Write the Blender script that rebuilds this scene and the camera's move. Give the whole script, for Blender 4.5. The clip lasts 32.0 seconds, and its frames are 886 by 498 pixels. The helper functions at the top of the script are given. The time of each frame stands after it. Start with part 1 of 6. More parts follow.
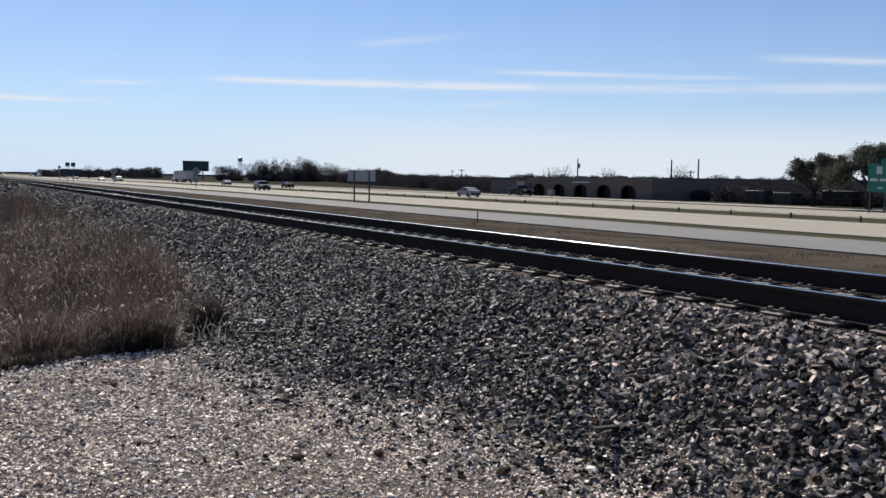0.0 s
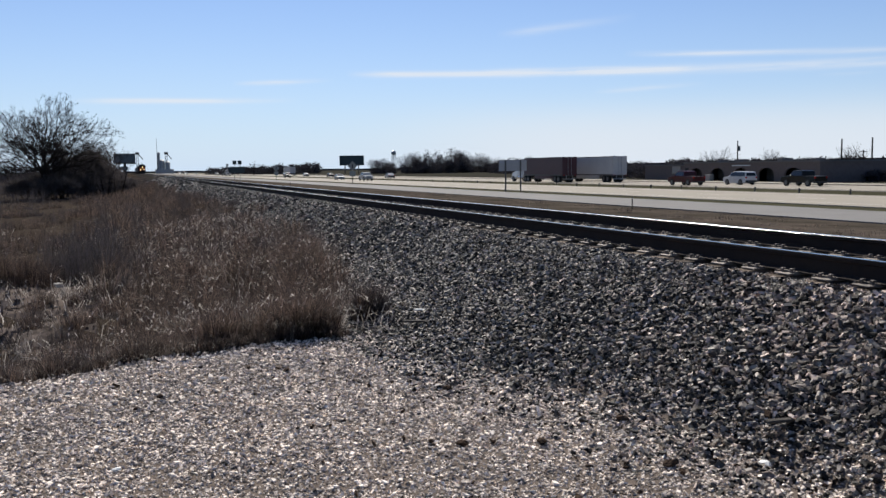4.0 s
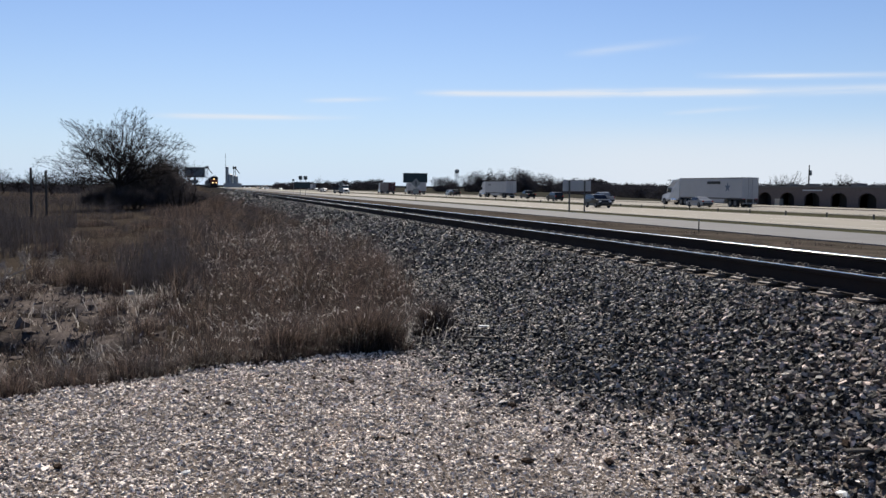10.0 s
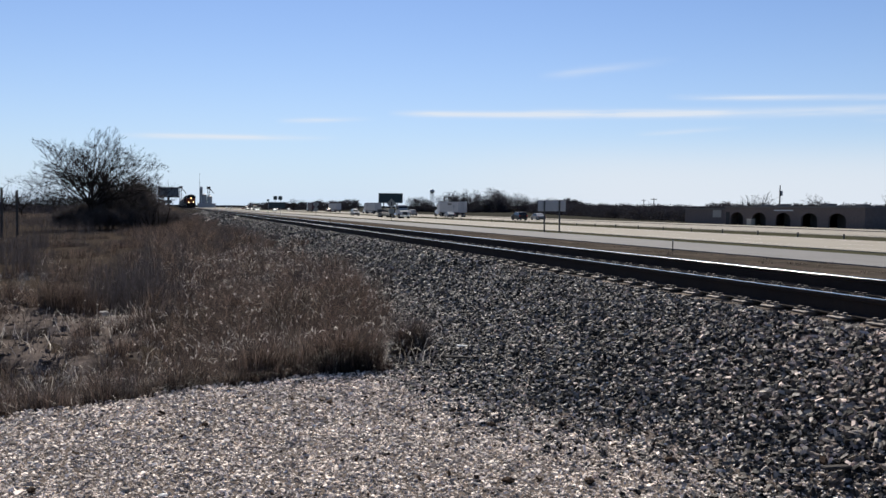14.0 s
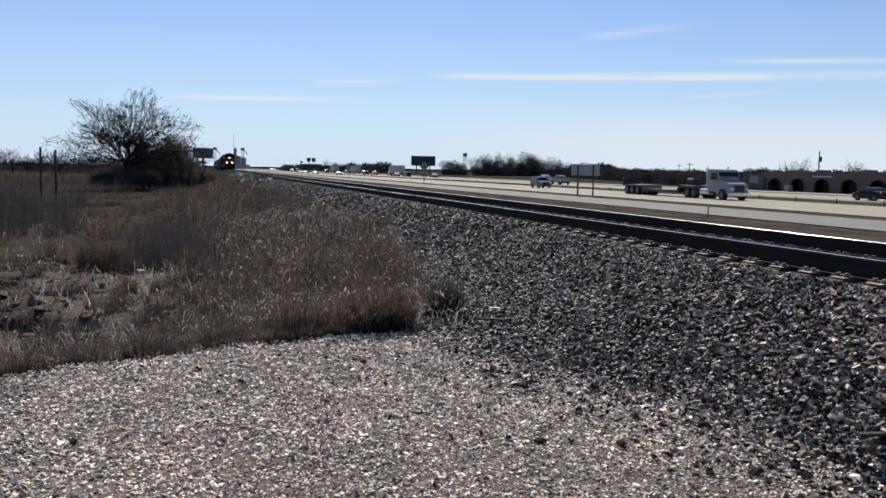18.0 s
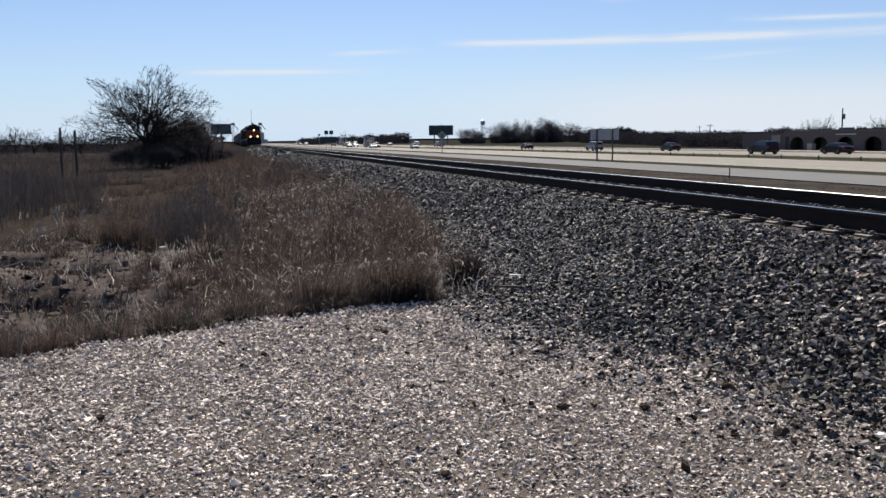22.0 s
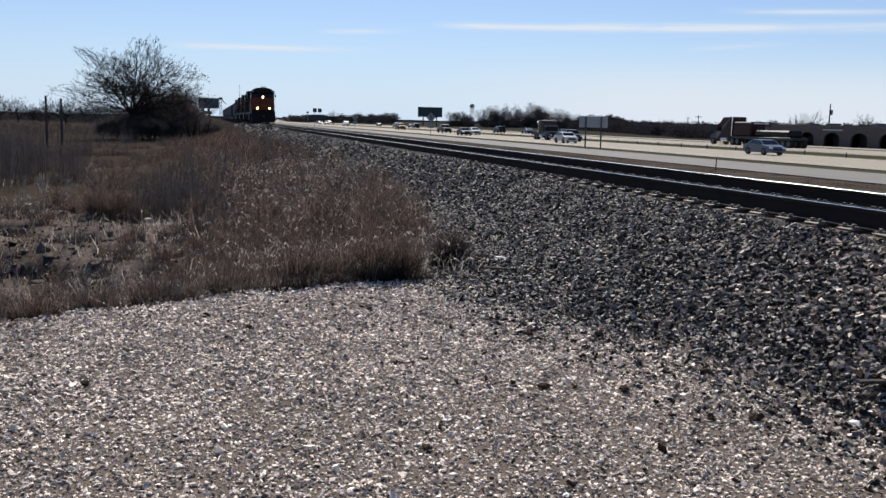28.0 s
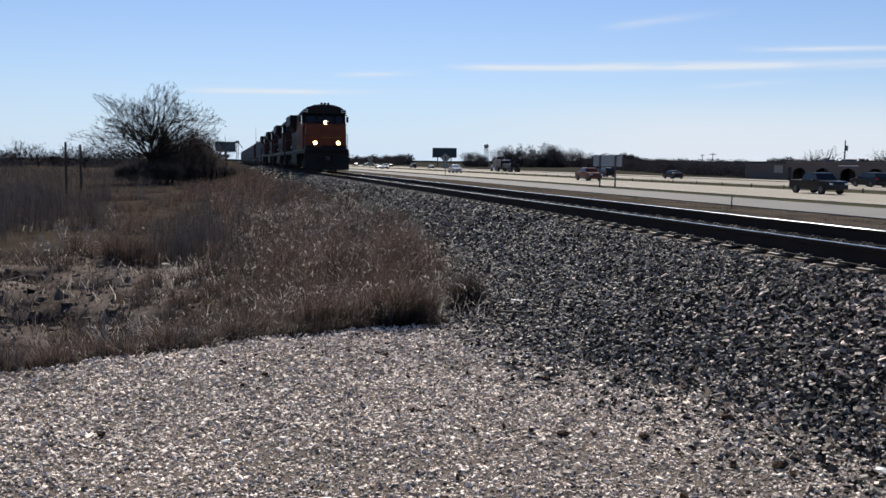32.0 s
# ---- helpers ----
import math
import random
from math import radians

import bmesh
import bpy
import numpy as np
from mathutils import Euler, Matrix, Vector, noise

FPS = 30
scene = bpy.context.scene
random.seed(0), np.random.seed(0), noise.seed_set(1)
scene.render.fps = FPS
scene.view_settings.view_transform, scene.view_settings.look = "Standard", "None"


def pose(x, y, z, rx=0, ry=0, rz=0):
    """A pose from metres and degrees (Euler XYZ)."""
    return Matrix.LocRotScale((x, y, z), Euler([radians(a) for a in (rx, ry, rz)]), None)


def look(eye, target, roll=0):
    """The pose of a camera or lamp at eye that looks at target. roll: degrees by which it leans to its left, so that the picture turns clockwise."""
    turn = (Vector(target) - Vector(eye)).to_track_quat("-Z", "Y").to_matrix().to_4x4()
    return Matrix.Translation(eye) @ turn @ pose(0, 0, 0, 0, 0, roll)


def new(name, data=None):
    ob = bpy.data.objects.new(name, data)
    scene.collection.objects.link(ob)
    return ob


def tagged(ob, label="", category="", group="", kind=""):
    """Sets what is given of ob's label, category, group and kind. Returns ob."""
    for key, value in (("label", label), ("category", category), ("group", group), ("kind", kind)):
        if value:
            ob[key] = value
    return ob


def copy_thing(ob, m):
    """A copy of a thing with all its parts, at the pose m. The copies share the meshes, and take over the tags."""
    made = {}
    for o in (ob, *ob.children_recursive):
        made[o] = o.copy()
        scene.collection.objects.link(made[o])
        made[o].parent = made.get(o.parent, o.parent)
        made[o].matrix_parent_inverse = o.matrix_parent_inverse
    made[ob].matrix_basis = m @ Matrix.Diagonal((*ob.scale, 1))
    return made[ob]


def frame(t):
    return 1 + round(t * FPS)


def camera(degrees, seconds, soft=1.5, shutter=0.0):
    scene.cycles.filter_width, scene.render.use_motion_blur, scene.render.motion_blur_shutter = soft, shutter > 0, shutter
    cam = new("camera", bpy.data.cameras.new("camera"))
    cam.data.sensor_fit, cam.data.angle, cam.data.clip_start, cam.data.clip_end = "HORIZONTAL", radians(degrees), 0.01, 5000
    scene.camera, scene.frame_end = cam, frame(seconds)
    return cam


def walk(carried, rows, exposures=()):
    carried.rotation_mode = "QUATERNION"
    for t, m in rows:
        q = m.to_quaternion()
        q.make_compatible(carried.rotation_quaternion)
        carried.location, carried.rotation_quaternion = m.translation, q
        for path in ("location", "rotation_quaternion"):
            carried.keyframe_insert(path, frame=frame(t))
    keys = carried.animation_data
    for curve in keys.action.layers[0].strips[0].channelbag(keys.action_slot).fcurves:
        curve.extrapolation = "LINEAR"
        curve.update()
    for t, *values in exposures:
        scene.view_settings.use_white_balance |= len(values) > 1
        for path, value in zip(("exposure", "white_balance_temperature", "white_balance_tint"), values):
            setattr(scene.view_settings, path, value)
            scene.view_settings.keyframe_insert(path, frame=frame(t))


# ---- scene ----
cam = camera(53.4, 32.0)
PATH = [
    (0, (0.3, -0.013, 1.69), (1.278, 1.724, 1.534), 1.0),
    (0.5, (0.288, -0.009, 1.692), (1.296, 1.71, 1.528), 0.5),
    (1, (0.301, -0.012, 1.683), (1.281, 1.719, 1.47), -0.4),
    (1.5, (0.3, -0.013, 1.681), (1.254, 1.73, 1.453), 0.1),
    (2, (0.302, -0.005, 1.687), (1.22, 1.761, 1.491), 0.7),
    (2.5, (0.291, 0.001, 1.687), (1.184, 1.783, 1.522), 1.9),
    (3, (0.271, 0.0, 1.681), (1.171, 1.778, 1.507), 2.9),
    (3.5, (0.271, 0.0, 1.687), (1.047, 1.834, 1.504), 0.7),
    (4, (0.238, -0.008, 1.688), (0.903, 1.869, 1.507), -0.6),
    (4.5, (0.234, 0.006, 1.669), (0.904, 1.88, 1.467), -0.3),
    (6.5, (0.257, 0.004, 1.654), (0.834, 1.903, 1.405), -3.2),
    (7, (0.25, 0.003, 1.654), (0.821, 1.901, 1.392), -2.2),
    (7.5, (0.239, 0.008, 1.652), (0.803, 1.909, 1.388), -1.1),
    (8, (0.24, 0.012, 1.641), (0.817, 1.91, 1.383), -0.8),
    (8.5, (0.243, 0.018, 1.641), (0.82, 1.918, 1.398), -0.4),
    (9, (0.226, 0.024, 1.659), (0.802, 1.928, 1.456), 1.0),
    (9.5, (0.196, 0.028, 1.654), (0.784, 1.933, 1.487), 1.7),
    (10, (0.185, 0.013, 1.66), (0.719, 1.935, 1.521), 0.5),
    (10.5, (0.183, -0.017, 1.667), (0.719, 1.905, 1.543), 0.2),
    (11, (0.177, 0.009, 1.656), (0.766, 1.916, 1.529), 0.5),
    (11.5, (0.176, -0.033, 1.668), (0.742, 1.882, 1.55), 0.4),
    (12, (0.175, 0.009, 1.657), (0.729, 1.929, 1.558), 0.8),
    (12.5, (0.174, 0.009, 1.658), (0.743, 1.923, 1.551), 1.0),
    (13, (0.169, 0.02, 1.657), (0.725, 1.938, 1.545), 0.9),
    (13.5, (0.155, 0.028, 1.661), (0.708, 1.948, 1.567), 0.7),
    (14, (0.156, 0.02, 1.653), (0.744, 1.929, 1.56), 0.5),
    (14.5, (0.156, 0.008, 1.653), (0.721, 1.923, 1.531), 0.7),
    (15, (0.166, 0.005, 1.646), (0.721, 1.92, 1.495), 0.9),
    (15.5, (0.159, 0.023, 1.648), (0.674, 1.949, 1.486), 1.9),
    (17.5, (0.148, 0.008, 1.647), (0.669, 1.932, 1.482), 0.6),
    (18, (0.14, 0.027, 1.637), (0.658, 1.951, 1.46), 1.0),
    (18.5, (0.146, 0.031, 1.637), (0.636, 1.963, 1.472), 0.6),
    (19, (0.15, 0.025, 1.644), (0.622, 1.963, 1.493), 0.7),
    (19.5, (0.149, 0.035, 1.636), (0.598, 1.977, 1.465), 0.7),
    (20, (0.144, 0.04, 1.637), (0.571, 1.984, 1.445), 0.0),
    (20.5, (0.154, 0.036, 1.638), (0.588, 1.979, 1.448), -0.3),
    (21, (0.152, 0.036, 1.634), (0.58, 1.98, 1.441), 0.1),
    (21.5, (0.154, 0.048, 1.625), (0.601, 1.985, 1.413), -0.8),
    (22, (0.162, 0.048, 1.627), (0.633, 1.976, 1.381), -0.7),
    (22.5, (0.146, 0.048, 1.602), (0.543, 1.989, 1.329), -0.0),
    (23, (0.125, 0.04, 1.601), (0.451, 1.994, 1.321), -0.6),
    (23.5, (0.131, 0.04, 1.604), (0.404, 1.999, 1.306), -3.0),
    (24, (0.146, 0.023, 1.616), (0.444, 1.979, 1.325), -4.4),
    (24.5, (0.165, 0.013, 1.6), (0.536, 1.95, 1.271), -4.6),
    (25, (0.196, 0.012, 1.598), (0.637, 1.93, 1.244), -4.8),
    (25.5, (0.192, 0.02, 1.601), (0.677, 1.93, 1.259), -3.5),
    (27.5, (0.155, -0.002, 1.612), (0.643, 1.917, 1.329), 0.0),
    (28, (0.133, -0.001, 1.606), (0.636, 1.913, 1.321), 1.3),
    (28.5, (0.136, -0.008, 1.611), (0.647, 1.906, 1.334), 1.8),
    (29, (0.136, -0.007, 1.611), (0.643, 1.908, 1.336), 1.3),
    (29.5, (0.128, 0.009, 1.618), (0.606, 1.932, 1.35), 0.7),
    (30, (0.126, 0.007, 1.629), (0.539, 1.947, 1.378), -0.6),
    (30.5, (0.139, 0.016, 1.631), (0.552, 1.96, 1.404), -0.3),
    (31, (0.141, 0.017, 1.649), (0.579, 1.959, 1.46), 0.5),
    (31.5, (0.136, 0.009, 1.655), (0.591, 1.948, 1.473), 0.4),
    (32, (0.136, 0.017, 1.649), (0.606, 1.951, 1.453), 0.6),
]
walk(cam, [(t, look(eye, target, roll)) for t, eye, target, roll in PATH])

# ---- sky and sun ----
SUN_AZ, SUN_EL = 8.5, 40.0
world = bpy.data.worlds.new("sky")
scene.world = world
world.use_nodes = True


def sky_nodes(tree):
    n, l = tree.nodes, tree.links
    n.clear()
    out, bg, sky = n.new("ShaderNodeOutputWorld"), n.new("ShaderNodeBackground"), n.new("ShaderNodeTexSky")
    sky.sky_type, sky.sun_disc = "NISHITA", False
    sky.sun_elevation, sky.sun_rotation = radians(SUN_EL), radians(SUN_AZ)
    sky.altitude, sky.air_density, sky.dust_density, sky.ozone_density = 150, 1.0, 0.15, 2.5
    co, sep = n.new("ShaderNodeTexCoord"), n.new("ShaderNodeSeparateXYZ")
    l.new(co.outputs["Generated"], sep.inputs[0])

    def math_node(op, a, b=None, c=None):
        m = n.new("ShaderNodeMath")
        m.operation = op
        for i, v in enumerate((a, b, c)):
            if v is None:
                continue
            if isinstance(v, (int, float)):
                m.inputs[i].default_value = v
            else:
                l.new(v, m.inputs[i])
        return m.outputs[0]

    az = math_node("ARCTAN2", sep.outputs[0], sep.outputs[1])
    el = math_node("ARCSINE", sep.outputs[2])
    # thin cirrus: long flat wisps, each a soft band broken up by stretched noise
    mp, nz = n.new("ShaderNodeMapping"), n.new("ShaderNodeTexNoise")
    l.new(co.outputs["Generated"], mp.inputs[0])
    mp.inputs["Scale"].default_value = (5, 5, 75)
    l.new(mp.outputs[0], nz.inputs["Vector"])
    nz.inputs["Scale"].default_value, nz.inputs["Detail"].default_value, nz.inputs["Roughness"].default_value = 1.6, 5, 0.6
    wisps = None
    for a0, a1, e0, rise, wide, force in ((13.4, 36, 6.03, 0.0, 0.19, 1.0), (22, 60, 6.1, -0.01, 0.25, 0.7), (31, 50, 7.05, -0.035, 0.16, 0.6), (6.3, 12.9, 5.42, 0.045, 0.14, 1.05),
                                          (-3.4, 10.6, 4.25, 0.014, 0.15, 1.05), (29.2, 36.2, 4.75, 0.05, 0.14, 0.8), (42.2, 46.4, 5.28, 0.0, 0.12, 0.5), (48, 64, 7.75, -0.075, 0.2, 0.75),
                                          (23, 32, 8.4, 0.1, 0.25, 0.35), (-70, -20, 5.5, 0.01, 0.5, 0.35)):
        mid = math_node("MULTIPLY_ADD", math_node("SUBTRACT", az, radians(a0)), rise, radians(e0))
        off = math_node("DIVIDE", math_node("SUBTRACT", el, mid), radians(wide))
        band = math_node("EXPONENT", math_node("MULTIPLY", math_node("MULTIPLY", off, off), -1.0))
        ends = math_node("MULTIPLY", math_node("SMOOTH_MIN", 1.0, math_node("MAXIMUM", math_node("MULTIPLY", math_node("SUBTRACT", az, radians(a0)), 22.0), 0.0), 0.3),
                         math_node("SMOOTH_MIN", 1.0, math_node("MAXIMUM", math_node("MULTIPLY", math_node("SUBTRACT", radians(a1), az), 9.0), 0.0), 0.3))
        one = math_node("MULTIPLY", math_node("MULTIPLY", band, ends), force)
        wisps = one if wisps is None else math_node("ADD", wisps, one)
    tuft = n.new("ShaderNodeMapRange")
    l.new(nz.outputs[0], tuft.inputs[0])
    tuft.inputs[1].default_value, tuft.inputs[2].default_value, tuft.inputs[3].default_value, tuft.inputs[4].default_value = 0.32, 0.68, 0.25, 1.2
    # a smooth pale bank low over the highway side
    bank = math_node("MULTIPLY", math_node("DIVIDE", el, radians(3.6)), math_node("DIVIDE", el, radians(3.6)))
    bank = math_node("EXPONENT", math_node("MULTIPLY", math_node("MULTIPLY", bank, bank), -1.0))
    reach = n.new("ShaderNodeMapRange")
    reach.interpolation_type = "SMOOTHSTEP"
    l.new(az, reach.inputs[0])
    reach.inputs[1].default_value, reach.inputs[2].default_value, reach.inputs[3].default_value, reach.inputs[4].default_value = radians(9), radians(30), 0.0, 0.8
    veil = math_node("MINIMUM", math_node("ADD", math_node("MULTIPLY", wisps, tuft.outputs[0]), math_node("MULTIPLY", bank, reach.outputs[0])), 0.85)
    # pale haze that thickens toward the horizon, then the wisps
    haze = n.new("ShaderNodeMixRGB")
    l.new(math_node("MULTIPLY", math_node("EXPONENT", math_node("MULTIPLY", math_node("MAXIMUM", el, 0.0), -9.0)), math_node("MULTIPLY_ADD", sep.outputs[1], 0.36, 0.56)), haze.inputs[0])
    tint = n.new("ShaderNodeMixRGB")
    tint.blend_type = "MULTIPLY"
    tint.inputs[0].default_value = 1.0
    l.new(sky.outputs[0], tint.inputs[1])
    tint.inputs[2].default_value = (0.86, 1.0, 1.3, 1)
    l.new(tint.outputs[0], haze.inputs[1])
    haze.inputs[2].default_value = (8.0, 9.9, 12.4, 1)
    mix = n.new("ShaderNodeMixRGB")
    l.new(veil, mix.inputs[0])
    l.new(haze.outputs[0], mix.inputs[1])
    mix.inputs[2].default_value = (10.1, 10.8, 11.8, 1)
    l.new(mix.outputs[0], bg.inputs[0])
    bg.inputs[1].default_value = SKY
    l.new(bg.outputs[0], out.inputs[0])


SKY = 0.053
sky_nodes(world.node_tree)
sun = new("sun", bpy.data.lights.new("sun", "SUN"))
sun.data.energy, sun.data.angle, sun.data.color = 5.4, radians(0.55), (1.0, 0.95, 0.87)
toward = Vector((math.sin(radians(SUN_AZ)) * math.cos(radians(SUN_EL)), math.cos(radians(SUN_AZ)) * math.cos(radians(SUN_EL)), math.sin(radians(SUN_EL))))
sun.matrix_world = look(toward * 60, (0, 0, 0))
scene.view_settings.exposure = 0.5

# ---- materials ----


def material(name, base, rough=0.8, metal=0.0, spread=0.0, scale=8.0, dark=None, bump=0.0, bump_scale=60.0, island=0.0, per_object=0.0, glow=0.0, glow_color=None, stain=0.35, coat=0.0, transmission=0.0, through_light=0.0, spec=0.4, skew=1.0):
    """A procedural surface: base colour, a second colour in patches, grain, fine relief; island and per_object vary it from piece to piece."""
    m = bpy.data.materials.new(name)
    m.use_nodes = True
    n, l = m.node_tree.nodes, m.node_tree.links
    b = n["Principled BSDF"]
    b.inputs["Roughness"].default_value, b.inputs["Metallic"].default_value = rough, metal
    b.inputs["Base Color"].default_value = (*base, 1)
    b.inputs["Specular IOR Level"].default_value = spec
    if coat:
        b.inputs["Coat Weight"].default_value, b.inputs["Coat Roughness"].default_value = coat, 0.06
    if transmission:
        b.inputs["Transmission Weight"].default_value = transmission
    co = n.new("ShaderNodeTexCoord")
    col = None
    if dark is not None:
        big, fine, mix, ramp = n.new("ShaderNodeTexNoise"), n.new("ShaderNodeTexNoise"), n.new("ShaderNodeMixRGB"), n.new("ShaderNodeMapRange")
        for t, s, d in ((big, scale, 4), (fine, scale * 9, 3)):
            l.new(co.outputs["Object"], t.inputs["Vector"])
            t.inputs["Scale"].default_value, t.inputs["Detail"].default_value = s, d
        add = n.new("ShaderNodeMath")
        add.operation = "MULTIPLY_ADD"
        l.new(fine.outputs[0], add.inputs[0])
        add.inputs[1].default_value = 0.5
        l.new(big.outputs[0], add.inputs[2])
        l.new(add.outputs[0], ramp.inputs[0])
        ramp.inputs[1].default_value, ramp.inputs[2].default_value = 0.75 - stain, 0.75 + stain
        mix.inputs[1].default_value, mix.inputs[2].default_value = (*base, 1), (*dark, 1)
        l.new(ramp.outputs[0], mix.inputs[0])
        col = mix.outputs[0]
    if island or per_object:
        src = n.new("ShaderNodeNewGeometry").outputs["Random Per Island"] if island else n.new("ShaderNodeObjectInfo").outputs["Random"]
        rng, hsv = n.new("ShaderNodeMapRange"), n.new("ShaderNodeHueSaturation")
        amount = island or per_object
        if skew != 1.0:
            bend = n.new("ShaderNodeMath")
            bend.operation = "POWER"
            l.new(src, bend.inputs[0])
            bend.inputs[1].default_value = skew
            src = bend.outputs[0]
        l.new(src, rng.inputs[0])
        rng.inputs[3].default_value, rng.inputs[4].default_value = 1 - amount, 1 + amount * skew
        l.new(rng.outputs[0], hsv.inputs["Value"])
        if col is None:
            hsv.inputs["Color"].default_value = (*base, 1)
        else:
            l.new(col, hsv.inputs["Color"])
        col = hsv.outputs[0]
    if col is not None:
        l.new(col, b.inputs["Base Color"])
    if bump:
        t, bp = n.new("ShaderNodeTexNoise"), n.new("ShaderNodeBump")
        l.new(co.outputs["Object"], t.inputs["Vector"])
        t.inputs["Scale"].default_value, t.inputs["Detail"].default_value = bump_scale, 4
        l.new(t.outputs[0], bp.inputs["Height"])
        bp.inputs["Strength"].default_value, bp.inputs["Distance"].default_value = min(1.0, bump), 0.02
        l.new(bp.outputs[0], b.inputs["Normal"])
    if glow:
        b.inputs["Emission Color"].default_value, b.inputs["Emission Strength"].default_value = (*(glow_color or base), 1), glow
    if through_light:
        o = n["Material Output"]
        tr, ms = n.new("ShaderNodeBsdfTranslucent"), n.new("ShaderNodeMixShader")
        if col is not None:
            l.new(col, tr.inputs["Color"])
        else:
            tr.inputs["Color"].default_value = (*base, 1)
        ms.inputs[0].default_value = through_light
        l.new(b.outputs[0], ms.inputs[1])
        l.new(tr.outputs[0], ms.inputs[2])
        l.new(ms.outputs[0], o.inputs["Surface"])
    return m


M = {}
# soil colour is lowered to hold the shade cast by grass and weeds
M["soil"] = material("dry soil and thatch with painted grass shade", (0.028, 0.022, 0.018), 0.95, dark=(0.055, 0.044, 0.034), scale=0.7, bump=0.8, bump_scale=14, spec=0.0)
M["verge"] = material("winter verge grass", (0.085, 0.069, 0.057), 0.95, dark=(0.036, 0.032, 0.025), scale=0.45, stain=0.2, bump=0.9, bump_scale=9, spec=0.0)
M["yard"] = material("dull winter lawn", (0.03, 0.03, 0.024), 0.95, dark=(0.045, 0.042, 0.034), scale=0.2, bump=0.8, bump_scale=6, spec=0.0)
M["dirt"] = material("bare dry dirt", (0.15, 0.122, 0.105), 0.95, dark=(0.036, 0.03, 0.026), scale=1.3, stain=0.2, bump=1.0, bump_scale=10, spec=0.0)
M["median"] = material("olive winter median grass", (0.062, 0.060, 0.036), 0.95, dark=(0.042, 0.04, 0.028), scale=0.4, bump=0.9, bump_scale=8, spec=0.0)
M["pad"] = material("crushed limestone fines", (0.165, 0.134, 0.112), 0.9, dark=(0.1, 0.082, 0.069), scale=2.0, bump=0.8, bump_scale=70, spec=0.0)
# bed coloured near black, painting in the shade between the stones
M["ballast_bed_shade"] = material("ballast bed with painted gap shade", (0.024, 0.022, 0.020), 0.95, dark=(0.04, 0.035, 0.031), scale=14.0, bump=1.0, bump_scale=35, spec=0.0)
M["stone"] = material("granite ballast stone", (0.172, 0.153, 0.131), 0.6, dark=(0.06, 0.054, 0.047), scale=22, island=0.86, skew=3.2, bump=0.25, bump_scale=90, spec=0.07)
M["stone_warm"] = material("pinkish ballast stone", (0.33, 0.265, 0.225), 0.6, dark=(0.15, 0.118, 0.1), scale=16, island=0.8, skew=2.4, bump=0.25, bump_scale=90, spec=0.07)
M["loose_stone"] = material("loose broken stone", (0.235, 0.2, 0.172), 0.6, dark=(0.09, 0.078, 0.068), scale=1.6, per_object=0.6, bump=0.3, bump_scale=5, spec=0.06)
M["chip"] = material("pale limestone chips", (0.765, 0.655, 0.555), 0.75, dark=(0.48, 0.415, 0.352), scale=1.1, stain=0.28, island=0.75, spec=0.04)
M["clod"] = material("dark clod", (0.0333, 0.0222, 0.0178), 0.95, dark=(0.0666, 0.0481, 0.0333), scale=30, bump=0.8, bump_scale=60, spec=0.02)
M["soil_clod"] = material("dry earth lump", (0.095, 0.077, 0.066), 0.95, dark=(0.15, 0.122, 0.104), scale=12, bump=0.8, bump_scale=40, spec=0.0)
M["white_stone"] = material("white stone", (0.555, 0.548, 0.518), 0.5)
M["straw"] = material("dry straw grass", (0.125, 0.093, 0.075), 0.55, dark=(0.052, 0.04, 0.033), scale=0.9, stain=0.2, island=0.8, skew=2.2, through_light=0.4, spec=0.12)
M["straw_red"] = material("russet bluestem grass", (0.113, 0.081, 0.067), 0.5, dark=(0.047, 0.035, 0.03), scale=1.1, stain=0.2, island=0.8, skew=2.2, through_light=0.4, spec=0.15)
M["straw_pale"] = material("bleached grass and painted stem glints", (0.44, 0.395, 0.35), 0.5, island=0.6, through_light=0.35, spec=0.2)
M["weed"] = material("grey brown weed stalks", (0.092, 0.079, 0.076), 0.8, island=0.7, through_light=0.15, spec=0.05)
M["bleached"] = material("bleached weed stems", (0.30, 0.27, 0.235), 0.6, island=0.4, spec=0.15)
M["tie"] = material("weathered creosote timber", (0.148, 0.115, 0.0888), 0.9, dark=(0.0555, 0.0444, 0.037), scale=5, per_object=0.4, bump=0.9, bump_scale=40, spec=0.05)
M["rail_side"] = material("rusty rail steel", (0.026, 0.021, 0.020), 0.8, 0.0, dark=(0.04, 0.03, 0.025), scale=3, bump=0.4, spec=0.06)
M["rail_top"] = material("polished rail steel", (0.34, 0.33, 0.318), 0.2, 1.0, coat=0.2)
M["plate"] = material("worn steel tie plate", (0.19, 0.165, 0.142), 0.7, 0.1, dark=(0.12, 0.09, 0.072), scale=20, per_object=0.35)
M["concrete"] = material("pale highway concrete", (0.296, 0.266, 0.218), 0.9, dark=(0.237, 0.215, 0.178), scale=0.22, stain=0.5, spec=0.06)
M["asphalt"] = material("sun bleached asphalt", (0.185, 0.176, 0.166), 0.9, dark=(0.135, 0.13, 0.122), scale=0.25, bump=0.2, spec=0.1)
M["paint_line"] = material("worn road paint", (0.459, 0.444, 0.407), 0.7)
M["bark"] = material("dark bark", (0.022, 0.018, 0.016), 0.9, dark=(0.036, 0.03, 0.025), scale=6, bump=0.6, spec=0.02)
M["twig"] = material("bare twigs", (0.02, 0.017, 0.016), 0.9, island=0.4, spec=0.02)
M["brush"] = material("bare winter brush", (0.085, 0.075, 0.075), 0.95, island=0.5, through_light=0.35, spec=0.0)
